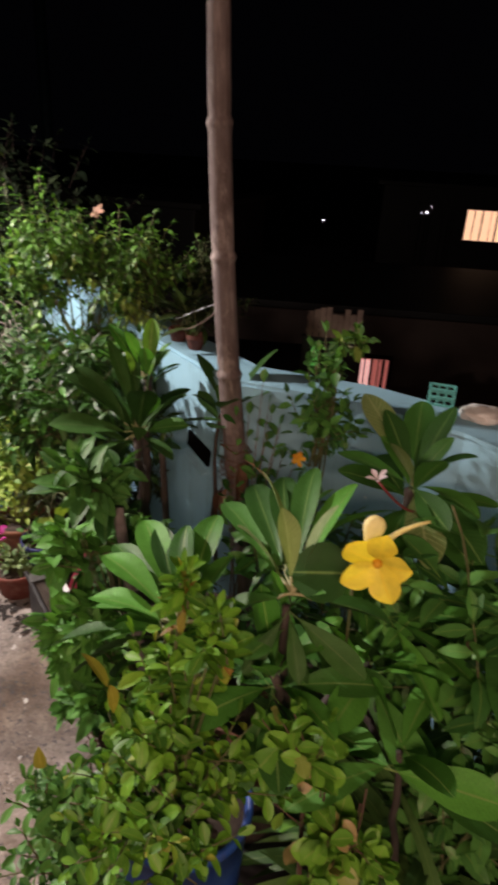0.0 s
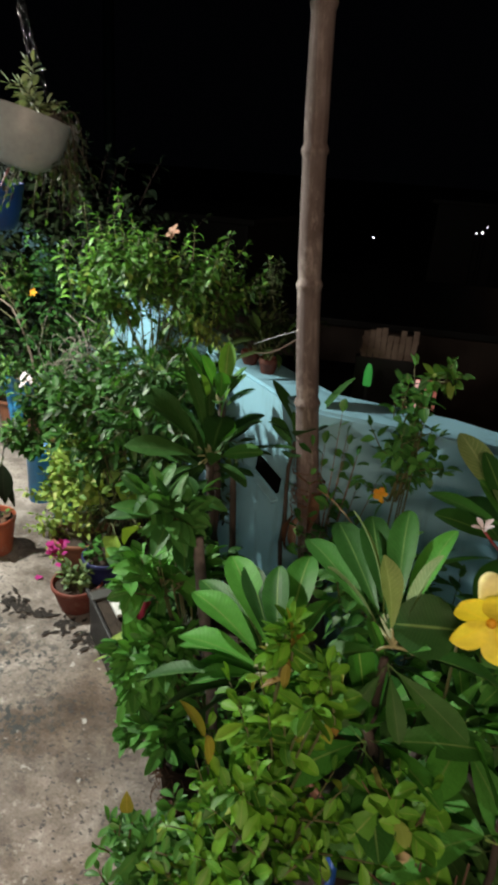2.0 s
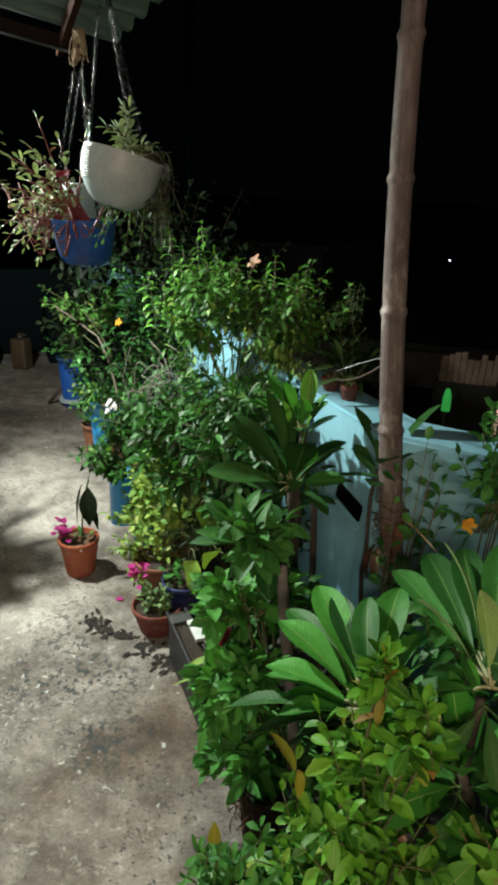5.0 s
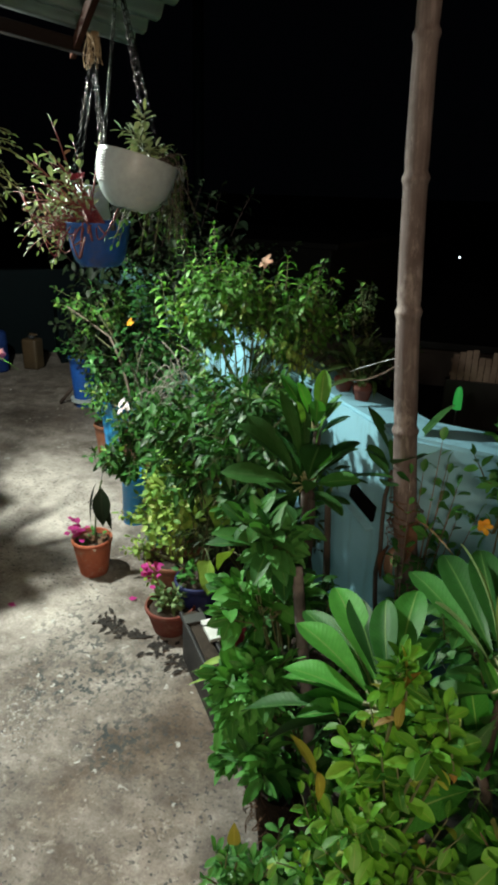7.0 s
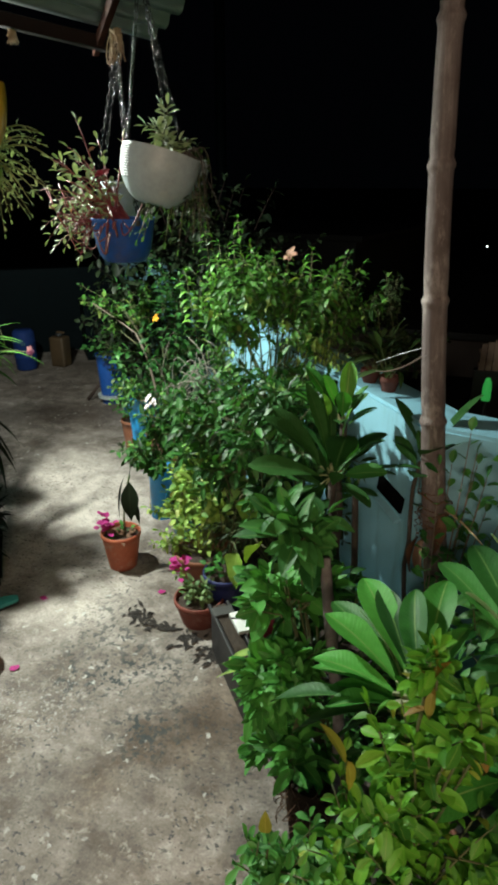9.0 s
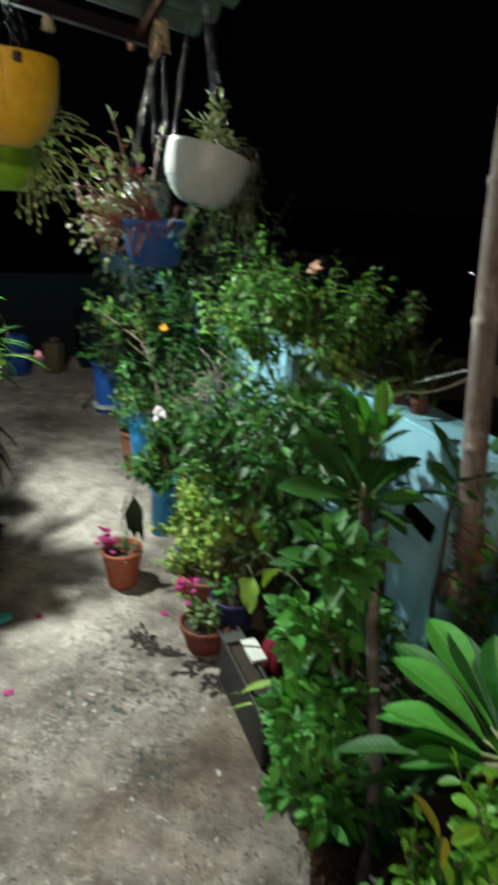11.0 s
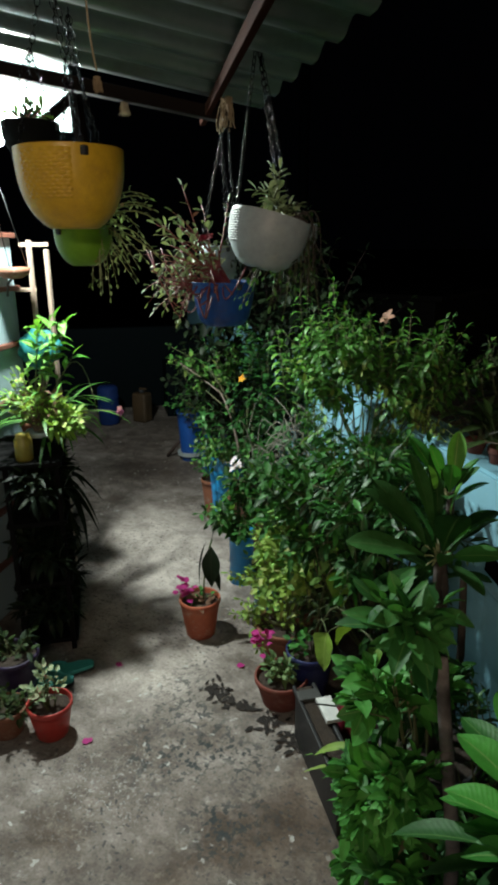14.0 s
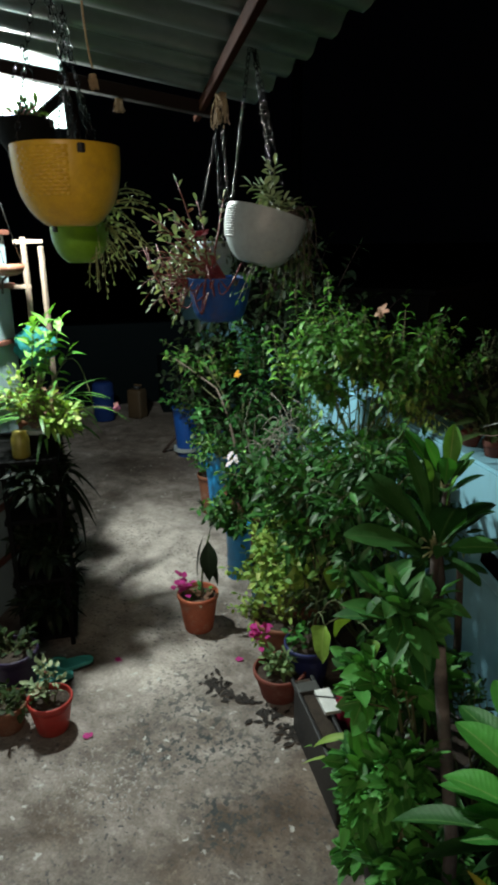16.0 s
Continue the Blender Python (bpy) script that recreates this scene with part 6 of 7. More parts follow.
for at, tip, wide, m in (((-0.66, 1.785, 0.27), (-0.79, 1.75, 0.19), 0.18, L_PALE), ((-0.63, 1.79, 0.22), (-0.72, 1.77, 0.20), 0.62, L_BUSH), ((-0.62, 1.77, 0.16), (-0.70, 1.72, 0.13), 0.6, L_BUSH)):
    at, tip = Vector(at) - arching.location, Vector(tip) - arching.location
    l = (tip - at).length
    o = new("leaf", mesh_of("leaf", *leaf_data(l * 1.12, l * wide, "lance" if wide < 0.3 else "oval", 0.25, 1.1, 10, 5, 0.02, 0.0)))
    o.data.materials.append(m)
    o.parent = arching
    o.matrix_local = leaf_frame(at, tip - at + Vector((0, 0, 0.5 * l)), -0.3)
    rod("stalk", bend((0.0, 0.0, 0.12), (at.x * 0.6, at.y * 0.6, at.z + 0.02), at, 6), 0.002, M_STEM, arching)

# ---- hanging pots ----
def chain_part(parent, a, b, pitch=0.014, r=0.0046, wire=0.0011):
    """Oval links, each turned a quarter from the last, in one mesh."""
    a, b = Vector(a), Vector(b)
    d = b - a
    n = max(2, int(d.length / pitch))
    axis = d.normalized()
    s0 = axis.orthogonal().normalized()
    items = []
    for i in range(n):
        c = a + d * ((i + 0.5) / n)
        s = s0 if i % 2 else axis.cross(s0)
        pts = [c + axis * (math.sin(t) * pitch * 0.66) + s * (math.cos(t) * r) for t in [2 * math.pi * k / 10 for k in range(11)]]
        items.append(tube_data(pts, [wire] * 11, 5))
    return part("chain", mesh_of("chain", *join_data(items)), M_CHAIN, parent)


def bowl_parts(parent, r, h, material, weave=True, seed=0, panel=4.92, wide=0.9, straight=False):
    """A rounded hanging bowl with a band of woven relief, and soil."""
    rows, sides = (112, 288) if weave else (36, 72)
    verts, faces = [], []
    for i in range(rows + 1):
        t = i / rows
        z = h * t
        rr = r * math.sqrt(1 - 0.80 * (1 - t) ** 2.7)
        if straight:                             # tapered sides and a rounded foot
            rr = r * (0.76 + 0.24 * t) * (1 - 0.22 * (1 - t) ** 9)
        for j in range(sides):
            a = 2 * math.pi * j / sides
            k = 0.0
            side = math.cos(a - panel)           # one woven panel, smooth beside it
            if weave and 0.35 < t < 0.94 and side > wide:
                row = int((t - 0.35) / 0.59 * 13)
                k = 0.0030 * abs(math.sin((a * 20) + (row % 2) * math.pi / 2)) * math.sin(((t - 0.35) / 0.59 * 13 % 1) * math.pi)
            verts.append(((rr + k) * math.cos(a), (rr + k) * math.sin(a), z))
    for i in range(rows):
        for j in range(sides):
            j2 = (j + 1) % sides
            faces.append((i * sides + j, i * sides + j2, (i + 1) * sides + j2, (i + 1) * sides + j))
    o = len(verts)
    for q, z in ((r * 0.965, h), (r * 0.95, h - 0.02), (r * 0.6, h * 0.3)):
        for j in range(sides):
            a = 2 * math.pi * j / sides
            verts.append((q * math.cos(a), q * math.sin(a), z))
    top = rows * sides
    for base, nxt in ((top, o), (o, o + sides), (o + sides, o + 2 * sides)):
        for j in range(sides):
            j2 = (j + 1) % sides
            faces.append((base + j, base + j2, nxt + j2, nxt + j))
    faces.append(tuple(range(sides))[::-1])
    b = part("bowl", mesh_of("bowl", verts, faces), material, parent)
    bm = bmesh.new()
    bmesh.ops.create_circle(bm, cap_ends=True, segments=32, radius=r * 0.94, matrix=Matrix.Translation((0, 0, h - 0.022)))
    s = part("soil", bm, M_SOIL, parent)
    return b


def hanging_bowl(where, r, h, material, label, hook, seed, tilt=(0.0, 0.0, 0.0), chains=3, weave=True, panel=4.92, wide=0.88, angles=None, straight=False):
    ob = thing("hanging_pot", where, label, "hanging pot")
    ob.matrix_world = pose(*where, *tilt)
    inv = ob.matrix_world.inverted()
    bowl_parts(ob, r, h, material, weave, seed, panel, wide, straight)
    if hook:
        top = inv @ Vector(hook)
        for k in range(chains):
            a = math.radians(angles[k]) if angles else 2 * math.pi * k / chains + 0.5 + seed
            chain_part(ob, (r * 0.97 * math.cos(a), r * 0.97 * math.sin(a), h - 0.012), top)
            clip = bmesh.new()
            box(clip, (0.012, 0.012, 0.016), (r * math.cos(a), r * math.sin(a), h - 0.012), None, 0.003)
            part("clip", clip, M_BLACKPOT, ob)
    return ob


def trailing(ob, foot, centre, radii, n, per, size, seed, mat=L_SUCC, stem=M_REDSTEM, rise=0.6, leaf=SUCCK, thick=0.0028):
    rng = random.Random(seed)
    stems, frames, tips = shoots(rng, foot, centre, radii, n, per, size, thick=thick, start=0.2, rise=rise)
    stems_part(ob, stems, stem)
    foliage_part(ob, frames, leaf, mat, rng)


ROOF_V = lambda p: 0.785 * p[0] + 0.62 * p[1]


def under_roof(x, y):
    return (x, y, roof_height(ROOF_V((x, y))) + 0.01)


hanging_bowl((-1.135, 1.25, 1.740), 0.099, 0.138, M_YELLOW, "yellow plastic hanging bowl with woven relief", under_roof(-1.15, 1.24), 5.17)
gb = hanging_bowl((-1.273, 1.440, 1.666), 0.064, 0.086, M_GREENPOT, "bright green plastic hanging bowl with trailing succulent", under_roof(-1.262, 1.433), 4, weave=False)
trailing(gb, (0.015, 0.0, 0.075), (0.115, 0.06, 0.075), (0.075, 0.06, 0.12), 20, 9, 0.017, 91, stem=M_PALESTEM, rise=0.8, thick=0.0030)
trailing(gb, (0.045, 0.0, 0.075), (0.055, 0.01, -0.03), (0.04, 0.04, 0.06), 8, 12, 0.013, 99, stem=M_PALESTEM, rise=2.0, thick=0.0022)
frames = [(leaf_frame((random.Random(k).uniform(-0.045, 0.045), random.Random(k + 9).uniform(-0.045, 0.045), 0.075), (random.Random(k + 3).uniform(-1, 1), random.Random(k + 5).uniform(-1, 1), 0.7)), 0.04) for k in range(30)]
foliage_part(gb, frames, SUCCK, L_BRIGHT, random.Random(2))
bb = hanging_bowl((-1.175, 1.93, 1.485), 0.096, 0.125, M_BLUEPOT, "deep blue plastic hanging pot overgrown with red-stemmed succulents", (-1.133, 1.885, 2.05), 1, weave=False, straight=True)
trailing(bb, (0, 0, 0.12), (-0.09, -0.02, 0.20), (0.14, 0.12, 0.13), 17, 7, 0.034, 92, rise=0.5, thick=0.0035)
trailing(bb, (-0.02, 0, 0.12), (-0.09, -0.02, 0.27), (0.14, 0.10, 0.14), 9, 6, 0.032, 98, rise=0.4, thick=0.004)
trailing(bb, (-0.06, -0.04, 0.12), (-0.15, -0.06, 0.08), (0.09, 0.08, 0.08), 14, 8, 0.026, 93, rise=1.6)
rng = random.Random(94)
items = []
for k in range(34):
    a = rng.uniform(2.2, 5.4)
    s = Vector((0.088 * math.cos(a), 0.088 * math.sin(a), 0.12))
    items.append(tube_data(bend(s, Vector((s.x * 1.7 + rng.uniform(-0.03, 0.03), s.y * 1.6 + rng.uniform(-0.03, 0.03), rng.uniform(-0.07, 0.12))), Vector((s.x * 1.9 + rng.uniform(-0.07, 0.05), s.y * 1.5 + rng.uniform(-0.04, 0.04), rng.uniform(0.08, 0.22))), 8), [0.0022] * 8, 4))
stems_part(bb, items, M_REDSTEM, "stem_tangle")
bloom(bb, (-0.02, -0.06, 0.24), (0, -0.5, 0.8), 0.026, M_CRIMSON, 6, seed=31, open_=0.5)
wb = hanging_bowl((-0.935, 1.66, 1.657), 0.095, 0.118, M_WHITEPOT, "white plastic hanging bowl with woven relief, hung askew", (-0.955, 1.69, 2.15), 3, tilt=(-4, 15, 30), panel=3.0, wide=0.72, angles=(152, 40, 62))
trailing(wb, (0.0, 0.0, 0.13), (0.03, 0.0, 0.17), (0.13, 0.11, 0.07), 16, 8, 0.030, 95, mat=L_SUCC, stem=M_STEM)
trailing(wb, (0.05, 0.0, 0.118), (0.10, 0.03, -0.01), (0.07, 0.07, 0.09), 18, 8, 0.022, 96, mat=L_DULL, stem=M_DARKTRUNK, rise=1.8)
trailing(wb, (0.05, 0.0, 0.11), (0.06, 0.02, -0.05), (0.11, 0.08, 0.06), 14, 9, 0.022, 196, mat=L_STRAP, stem=M_STEM, rise=2.2)
sb = hanging_bowl((-0.905, 1.765, 1.672), 0.058, 0.095, M_WHITEPOT, "small greyish bowl hanging behind the white one", (-0.955, 1.69, 2.15), 2, tilt=(0, 12, 0), weave=False, chains=1, angles=(150,))
trailing(sb, (0, 0, 0.09), (0.03, 0.02, -0.02), (0.09, 0.08, 0.10), 12, 8, 0.024, 92, mat=L_DULL, stem=M_DARKTRUNK, rise=1.2)
gw = hanging_bowl((-1.385, 2.32, 1.590), 0.078, 0.12, M_WHITEPOT, "greyish white hanging pot behind the blue one", (-1.37, 2.30, 2.05), 5, weave=False)
trailing(gw, (0, 0, 0.09), (0.02, 0.02, 0.04), (0.09, 0.08, 0.09), 10, 7, 0.030, 97, mat=L_DULL, stem=M_WOODSTEM, rise=0.9)
db = hanging_bowl((-1.60, 1.66, 1.93), 0.075, 0.09, M_DARKBOX, "small black hanging pot with a succulent", under_roof(-1.58, 1.66), 6, weave=False)
trailing(db, (0, 0, 0.08), (0, 0, 0.11), (0.06, 0.06, 0.035), 12, 6, 0.03, 98, mat=L_DULL)

# raffia knots and string under the roof
for where, s, lab in (((-1.135, 1.885, 2.045), 0.7, "dry raffia knot tied round the rafter"), ((-1.075, 1.27, 1.985), 0.22, "frayed end of a hanging string"), ((-1.481, 1.920, 2.096), 0.40, "frayed pale rag tied to the beam")):
    k = thing("raffia_knot", where, lab, "string")
    rng = random.Random(int(s * 100))
    items = []
    for i in range(44):
        a = Vector((rng.uniform(-0.02, 0.02), rng.uniform(-0.02, 0.02), 0.05)) * s
        b = Vector((rng.uniform(-0.035, 0.035), rng.uniform(-0.03, 0.03), rng.uniform(-0.075, -0.02))) * s
        items.append(tube_data(bend(a, (a + b) / 2 + Vector((rng.uniform(-0.03, 0.03), rng.uniform(-0.03, 0.03), 0)) * s, b, 5), [0.0010 * s + 0.0005] * 5, 4))
    stems_part(k, items, M_CLOTH, "raffia_fringe")
    if s == 0.22:
        rod("string", bend((0, 0, 0.02), (-0.02, 0.0, 0.1), (-0.01, 0.0, 0.25), 8), 0.0018, M_CLOTH, k)

# ---- the stand on the left with its plants ----
stand = thing("plant_stand", (-2.255, 2.21, 0.0), "dark tiered plant stand crowded with pots", "stand", turn=PATH_TURN + 90)
for z in (0.06, 0.34, 0.62, 0.88):
    bm = bmesh.new()
    box(bm, (0.46, 0.30, 0.02) if z > 0.8 else (0.44, 0.24, 0.02), (0, 0.03 if z > 0.8 else 0, z - 0.01), None, 0.004)
    part("shelf", bm, M_DARKBOX, stand)
for x in (-0.21, 0.21):
    for y in (-0.10, 0.10):
        bm = bmesh.new()
        box(bm, (0.02, 0.02, 0.86), (x, y, 0.43), None, 0.003)
        part("leg", bm, M_DARKBOX, stand)


def shelf_spot(x, y, z):
    return stand.matrix_world @ Vector((x, y, z))


# shade between the shelves is carried by the dark leaf colour
rng = random.Random(7)
for z in (0.06, 0.34, 0.62):
    for x in (-0.14, 0.02, 0.15):
        p = shelf_spot(x, rng.uniform(-0.03, 0.0), z)
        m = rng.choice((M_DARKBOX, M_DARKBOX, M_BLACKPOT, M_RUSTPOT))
        ob, tips, r2 = potted_shrub(tuple(p), "small dark potted plant on the stand", "plant pot", (0.055, 0.10, m), NARROW, L_DARKSHADE,
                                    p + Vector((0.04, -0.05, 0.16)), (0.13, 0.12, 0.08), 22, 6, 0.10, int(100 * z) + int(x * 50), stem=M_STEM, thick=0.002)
p = shelf_spot(0.10, 0.0, 0.88)
ob, tips, r2 = potted_shrub(tuple(p), "bright green palm-like plant in a white-rimmed pot", "plant", (0.065, 0.10, M_BROWNPOT), LANCE, L_BRIGHT,
                            Vector((-2.135, 2.27, 1.36)), (0.09, 0.08, 0.13), 9, 6, 0.095, 201, stem=M_STEM, start=0.55)
p = Vector((-2.165, 2.165, 0.88))
ob, tips, r2 = potted_shrub(tuple(p), "yellow-green variegated plant in a dark pot with a white rim", "plant", (0.06, 0.10, M_DARKBOX), OVAL, L_PALE,
                            Vector((-2.20, 2.13, 1.13)), (0.10, 0.09, 0.10), 26, 8, 0.042, 202, stem=M_WOODSTEM)
part("rim", lathe([(0.0585, 0.082), (0.0625, 0.083), (0.0635, 0.098), (0.0600, 0.103), (0.0560, 0.099)], 36), M_WHITEPOT, ob, "white rim", smooth=True)
stems, frames, tips = shoots(r2, (0.0, 0.0, 0.08), (0.10, 0.04, 0.14), (0.085, 0.085, 0.10), 44, 8, 0.046, thick=0.003)
stems_part(ob, stems, M_WOODSTEM)
foliage_part(ob, frames, OVAL, L_PALE, r2)
stems, frames, tips = shoots(r2, (0.0, 0.0, 0.08), (0.02, 0.02, 0.20), (0.06, 0.06, 0.08), 18, 7, 0.05, thick=0.003)
foliage_part(ob, frames, LANCE, M_DRY, r2, "bronze_foliage", "reddish bronze leaves")
p = shelf_spot(0.06, -0.06, 0.88)
spider = lily(tuple(p), "arching spider plant with a pink flower", 56, 0.44, 203, (0.055, 0.10, M_BLACKPOT), L_LANCE)
q = Vector((-1.84, 2.26, 1.07)) - p
rod("flower_stalk", bend((0, 0, 0.1), q * 0.5 + Vector((0, 0, 0.10)), q, 8), 0.0018, M_STEM, spider)
bloom(spider, q, (0.9, 0.1, 0.35), 0.030, P_ROSE, 5, seed=5, open_=0.35)
rod("runner", bend((0, 0, 0.1), (0.12, 0.1, 0.60), (0.26, 0.02, 0.15), 10), 0.002, M_STEM, spider)
# overhanging leaves take the same shade-dark colour
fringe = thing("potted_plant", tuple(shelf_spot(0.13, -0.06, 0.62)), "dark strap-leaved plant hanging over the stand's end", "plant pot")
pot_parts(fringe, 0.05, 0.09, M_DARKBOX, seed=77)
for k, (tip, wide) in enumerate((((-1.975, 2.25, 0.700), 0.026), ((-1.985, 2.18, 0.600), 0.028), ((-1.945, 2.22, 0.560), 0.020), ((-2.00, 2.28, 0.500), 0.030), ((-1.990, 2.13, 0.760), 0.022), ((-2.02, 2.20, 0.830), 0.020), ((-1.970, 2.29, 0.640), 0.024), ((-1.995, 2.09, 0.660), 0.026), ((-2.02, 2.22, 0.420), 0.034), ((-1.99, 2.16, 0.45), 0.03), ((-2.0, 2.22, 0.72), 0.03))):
    aimed_leaf(fringe, fringe.location + Vector((0.012 * math.cos(k), 0.012 * math.sin(k), 0.085)), tip, wide, L_DARKSHADE, "lance", 0.3 * math.sin(3 * k), 1.1, 0.3)
jar = thing("glass_jar", (-2.172, 2.065, 0.88), "yellow plastic jar on the stand", "jar")
part("body", lathe([(0, 0), (0.034, 0.0), (0.036, 0.01), (0.036, 0.085), (0.028, 0.095), (0.028, 0.11), (0, 0.11)], 28), M_JAR, jar, smooth=True)
teal = thing("teal_bag", (-2.42, 2.47, 1.17), "crumpled teal plastic bag hung behind the plants", "bag")
bm = bmesh.new()
bmesh.ops.create_icosphere(bm, subdivisions=4, radius=1.0)
for v in bm.verts:
    k = 1 + 0.25 * noise.noise(v.co * 2.2) + 0.08 * noise.noise(v.co * 7)
    v.co = Vector((v.co.x * 0.11 * k, v.co.y * 0.06 * k, v.co.z * 0.09 * k + 0.09))
part("bag", bm, M_TEALBAG, teal, smooth=True)
cocobowl = thing("hanging_bowl", (-2.455, 2.39, 1.575), "brown coir-lined bowl hanging by the partition", "hanging pot")
part("bowl", lathe([(0.0, 0.0), (0.04, 0.004), (0.07, 0.022), (0.08, 0.05), (0.073, 0.05), (0.062, 0.036), (0.0, 0.03)], 28, 0.03, 4), M_BROWNPOT, cocobowl, smooth=True)
rod("bracket", [(0, 0, 0.005), (-0.035, 0.0, -0.02), (-0.044, 0.0, -0.075)], 0.006, M_BLACKPOT, cocobowl)
for k in range(3):
    a = 2.1 * k + 0.4
    rod("cord", [(0.07 * math.cos(a), 0.07 * math.sin(a), 0.048), tuple(Vector(under_roof(-2.40, 2.20)) + Vector((0, 0, 0.03)) - Vector((-2.455, 2.39, 1.575)))], 0.002, M_BLACKPOT, cocobowl)

# red pot, slippers, neighbours at the left edge
ob, rng = small_pot("p", (-1.775, 1.665, 0.0), 0.082, 0.135, M_REDPOT, "red plastic pot with a small pale-leaved plant", 71, OVAL, L_SUCC, (-0.01, 0.0, 0.20), (0.08, 0.07, 0.07), 10, 6, 0.036)
ob, rng = small_pot("p", (-1.93, 1.60, 0.0), 0.08, 0.11, M_BROWNPOT, "brown clay pot with dull leaves", 72, OVAL, L_DULL, (0.02, 0.0, 0.12), (0.1, 0.08, 0.05), 14, 5, 0.04)
ob, rng = small_pot("p", (-2.04, 1.76, 0.0), 0.10, 0.20, M_PURPLE, "dark purple plastic pot with dull leaves", 73, OVAL, L_DULL, (0.02, 0.02, 0.22), (0.12, 0.1, 0.06), 12, 5, 0.05)


def slipper(where, turn):
    ob = thing("slipper", where, "teal rubber slipper lying on the concrete", "slipper", "pair of slippers", turn=turn)
    for name, z0, z1, grow, m in (("outsole", 0.0, 0.008, 1.0, M_BLACKPOT), ("footbed", 0.008, 0.022, 0.985, M_TEAL)):
        prof = []
        for k in range(36):
            a = 2 * math.pi * k / 36
            y = math.sin(a) * 0.122
            w = 0.047 if y > 0 else 0.038
            x = math.copysign(abs(math.cos(a)) ** 0.72, math.cos(a)) * (w + 0.004 * math.sin(y * 20))
            prof.append((x * grow, y * grow))
        bm = bmesh.new()
        low = [bm.verts.new((x, y, z0)) for x, y in prof]
        high = [bm.verts.new((x, y, z1 + 0.004 * (y < -0.05))) for x, y in prof]
        bm.faces.new(low[::-1])
        bm.faces.new(high)
        for i in range(36):
            bm.faces.new((low[i], low[(i + 1) % 36], high[(i + 1) % 36], high[i]))
        part(name, bm, m, ob)
    for s in (-1, 1):
        rod("strap", bend((0.0, 0.075, 0.022), (s * 0.03, 0.055, 0.065), (s * 0.042, -0.01, 0.018), 9), 0.006, M_TEAL, ob)
    return ob


slipper((-1.985, 1.845, 0.0), 128)
slipper((-1.965, 1.95, 0.0), 136)

rng = random.Random(15)
for x, y in ((-1.795, 2.09), (-1.63, 1.675), (-1.32, 2.3)):
    p = thing("fallen_bract", (x, y, 0.0), "magenta bract fallen on the floor", "petal", "fallen bracts", turn=rng.uniform(0, 360))
    part("bract", leaves_mesh("bract", [(leaf_frame((0, -0.015, 0.004), (0, 1, 0.15)), 0.034), (leaf_frame((0, -0.01, 0.004), (1, 0.6, 0.3)), 0.03)], BRACT, rng), P_MAGENTA, p)
# leaf shadows on the floor, modelled as flat near-black leaves with some litter
litter = thing("leaf_shadow_litter", (-1.1, 1.98, 0.0), "flat near-black leaf shapes for leaf shadows and dead leaves on the concrete", "litter", kind="stuff")
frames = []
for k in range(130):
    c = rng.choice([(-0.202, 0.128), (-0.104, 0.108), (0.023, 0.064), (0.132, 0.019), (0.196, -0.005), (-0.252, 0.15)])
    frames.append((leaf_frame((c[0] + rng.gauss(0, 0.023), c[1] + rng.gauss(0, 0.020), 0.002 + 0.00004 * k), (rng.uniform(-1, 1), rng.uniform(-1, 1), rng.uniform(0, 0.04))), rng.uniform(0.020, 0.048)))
M_SHADOWLITTER = plain("leaf_shadow_dark", (0.008, 0.006, 0.005), (0.018, 0.013, 0.010), 30, 0.8)
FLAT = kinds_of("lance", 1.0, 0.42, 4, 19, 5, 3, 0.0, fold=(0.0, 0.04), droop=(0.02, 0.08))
tagged(part("leaf_shapes", leaves_mesh("leaf_shapes", frames, FLAT, rng), M_SHADOWLITTER, litter), kind="stuff")

# ---- far end of the terrace ----
drum = thing("plastic_drum", (-4.25, 5.26, 0.0), "dark blue plastic drum standing at the terrace's far end", "drum")
part("body", lathe([(0.0, 0.0), (0.095, 0.0), (0.1, 0.02), (0.105, 0.12), (0.11, 0.13), (0.105, 0.14), (0.105, 0.26), (0.11, 0.27), (0.105, 0.28), (0.1, 0.37), (0.08, 0.39), (0.0, 0.39)], 32), M_DRUM, drum, smooth=True)
M_CAN = plain("dirty_can_plastic", (0.06, 0.036, 0.016), (0.035, 0.022, 0.010), 14, 0.6)
can = thing("jerry_can", (-3.99, 5.47, 0.0), "dirty yellowish plastic can on the floor", "can")
bm = bmesh.new()
box(bm, (0.16, 0.14, 0.30), (0, 0, 0.15), None, 0.025, 3)
part("body", bm, M_CAN, can, smooth=True)
part("cap", lathe([(0.03, 0.30), (0.032, 0.33), (0.0, 0.33)], 20), M_BLACKPOT, can, smooth=True)
bm = bmesh.new()
box(bm, (0.09, 0.02, 0.02), (0.02, 0, 0.34), None, 0.006)
part("handle", bm, M_CAN, can)
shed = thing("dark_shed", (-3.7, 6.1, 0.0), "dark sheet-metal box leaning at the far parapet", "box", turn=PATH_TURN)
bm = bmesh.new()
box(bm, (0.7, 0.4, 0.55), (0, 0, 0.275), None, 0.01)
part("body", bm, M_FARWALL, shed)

# plants on the ledge behind the parapet
ob, rng = small_pot("p", (-0.40, 2.33, 1.035), 0.036, 0.055, M_RUSTPOT, "old clay pot with an aloe on the parapet", 81, NARROW, L_DULL, (0, 0, 0.14), (0.1, 0.08, 0.06), 10, 3, 0.11)
ob, rng = small_pot("p", (-0.48, 2.42, 1.035), 0.036, 0.05, M_RUSTPOT, "old clay pot with small pink flowers on the parapet", 82, LANCE, L_DULL, (0, 0, 0.13), (0.1, 0.08, 0.05), 10, 4, 0.06)

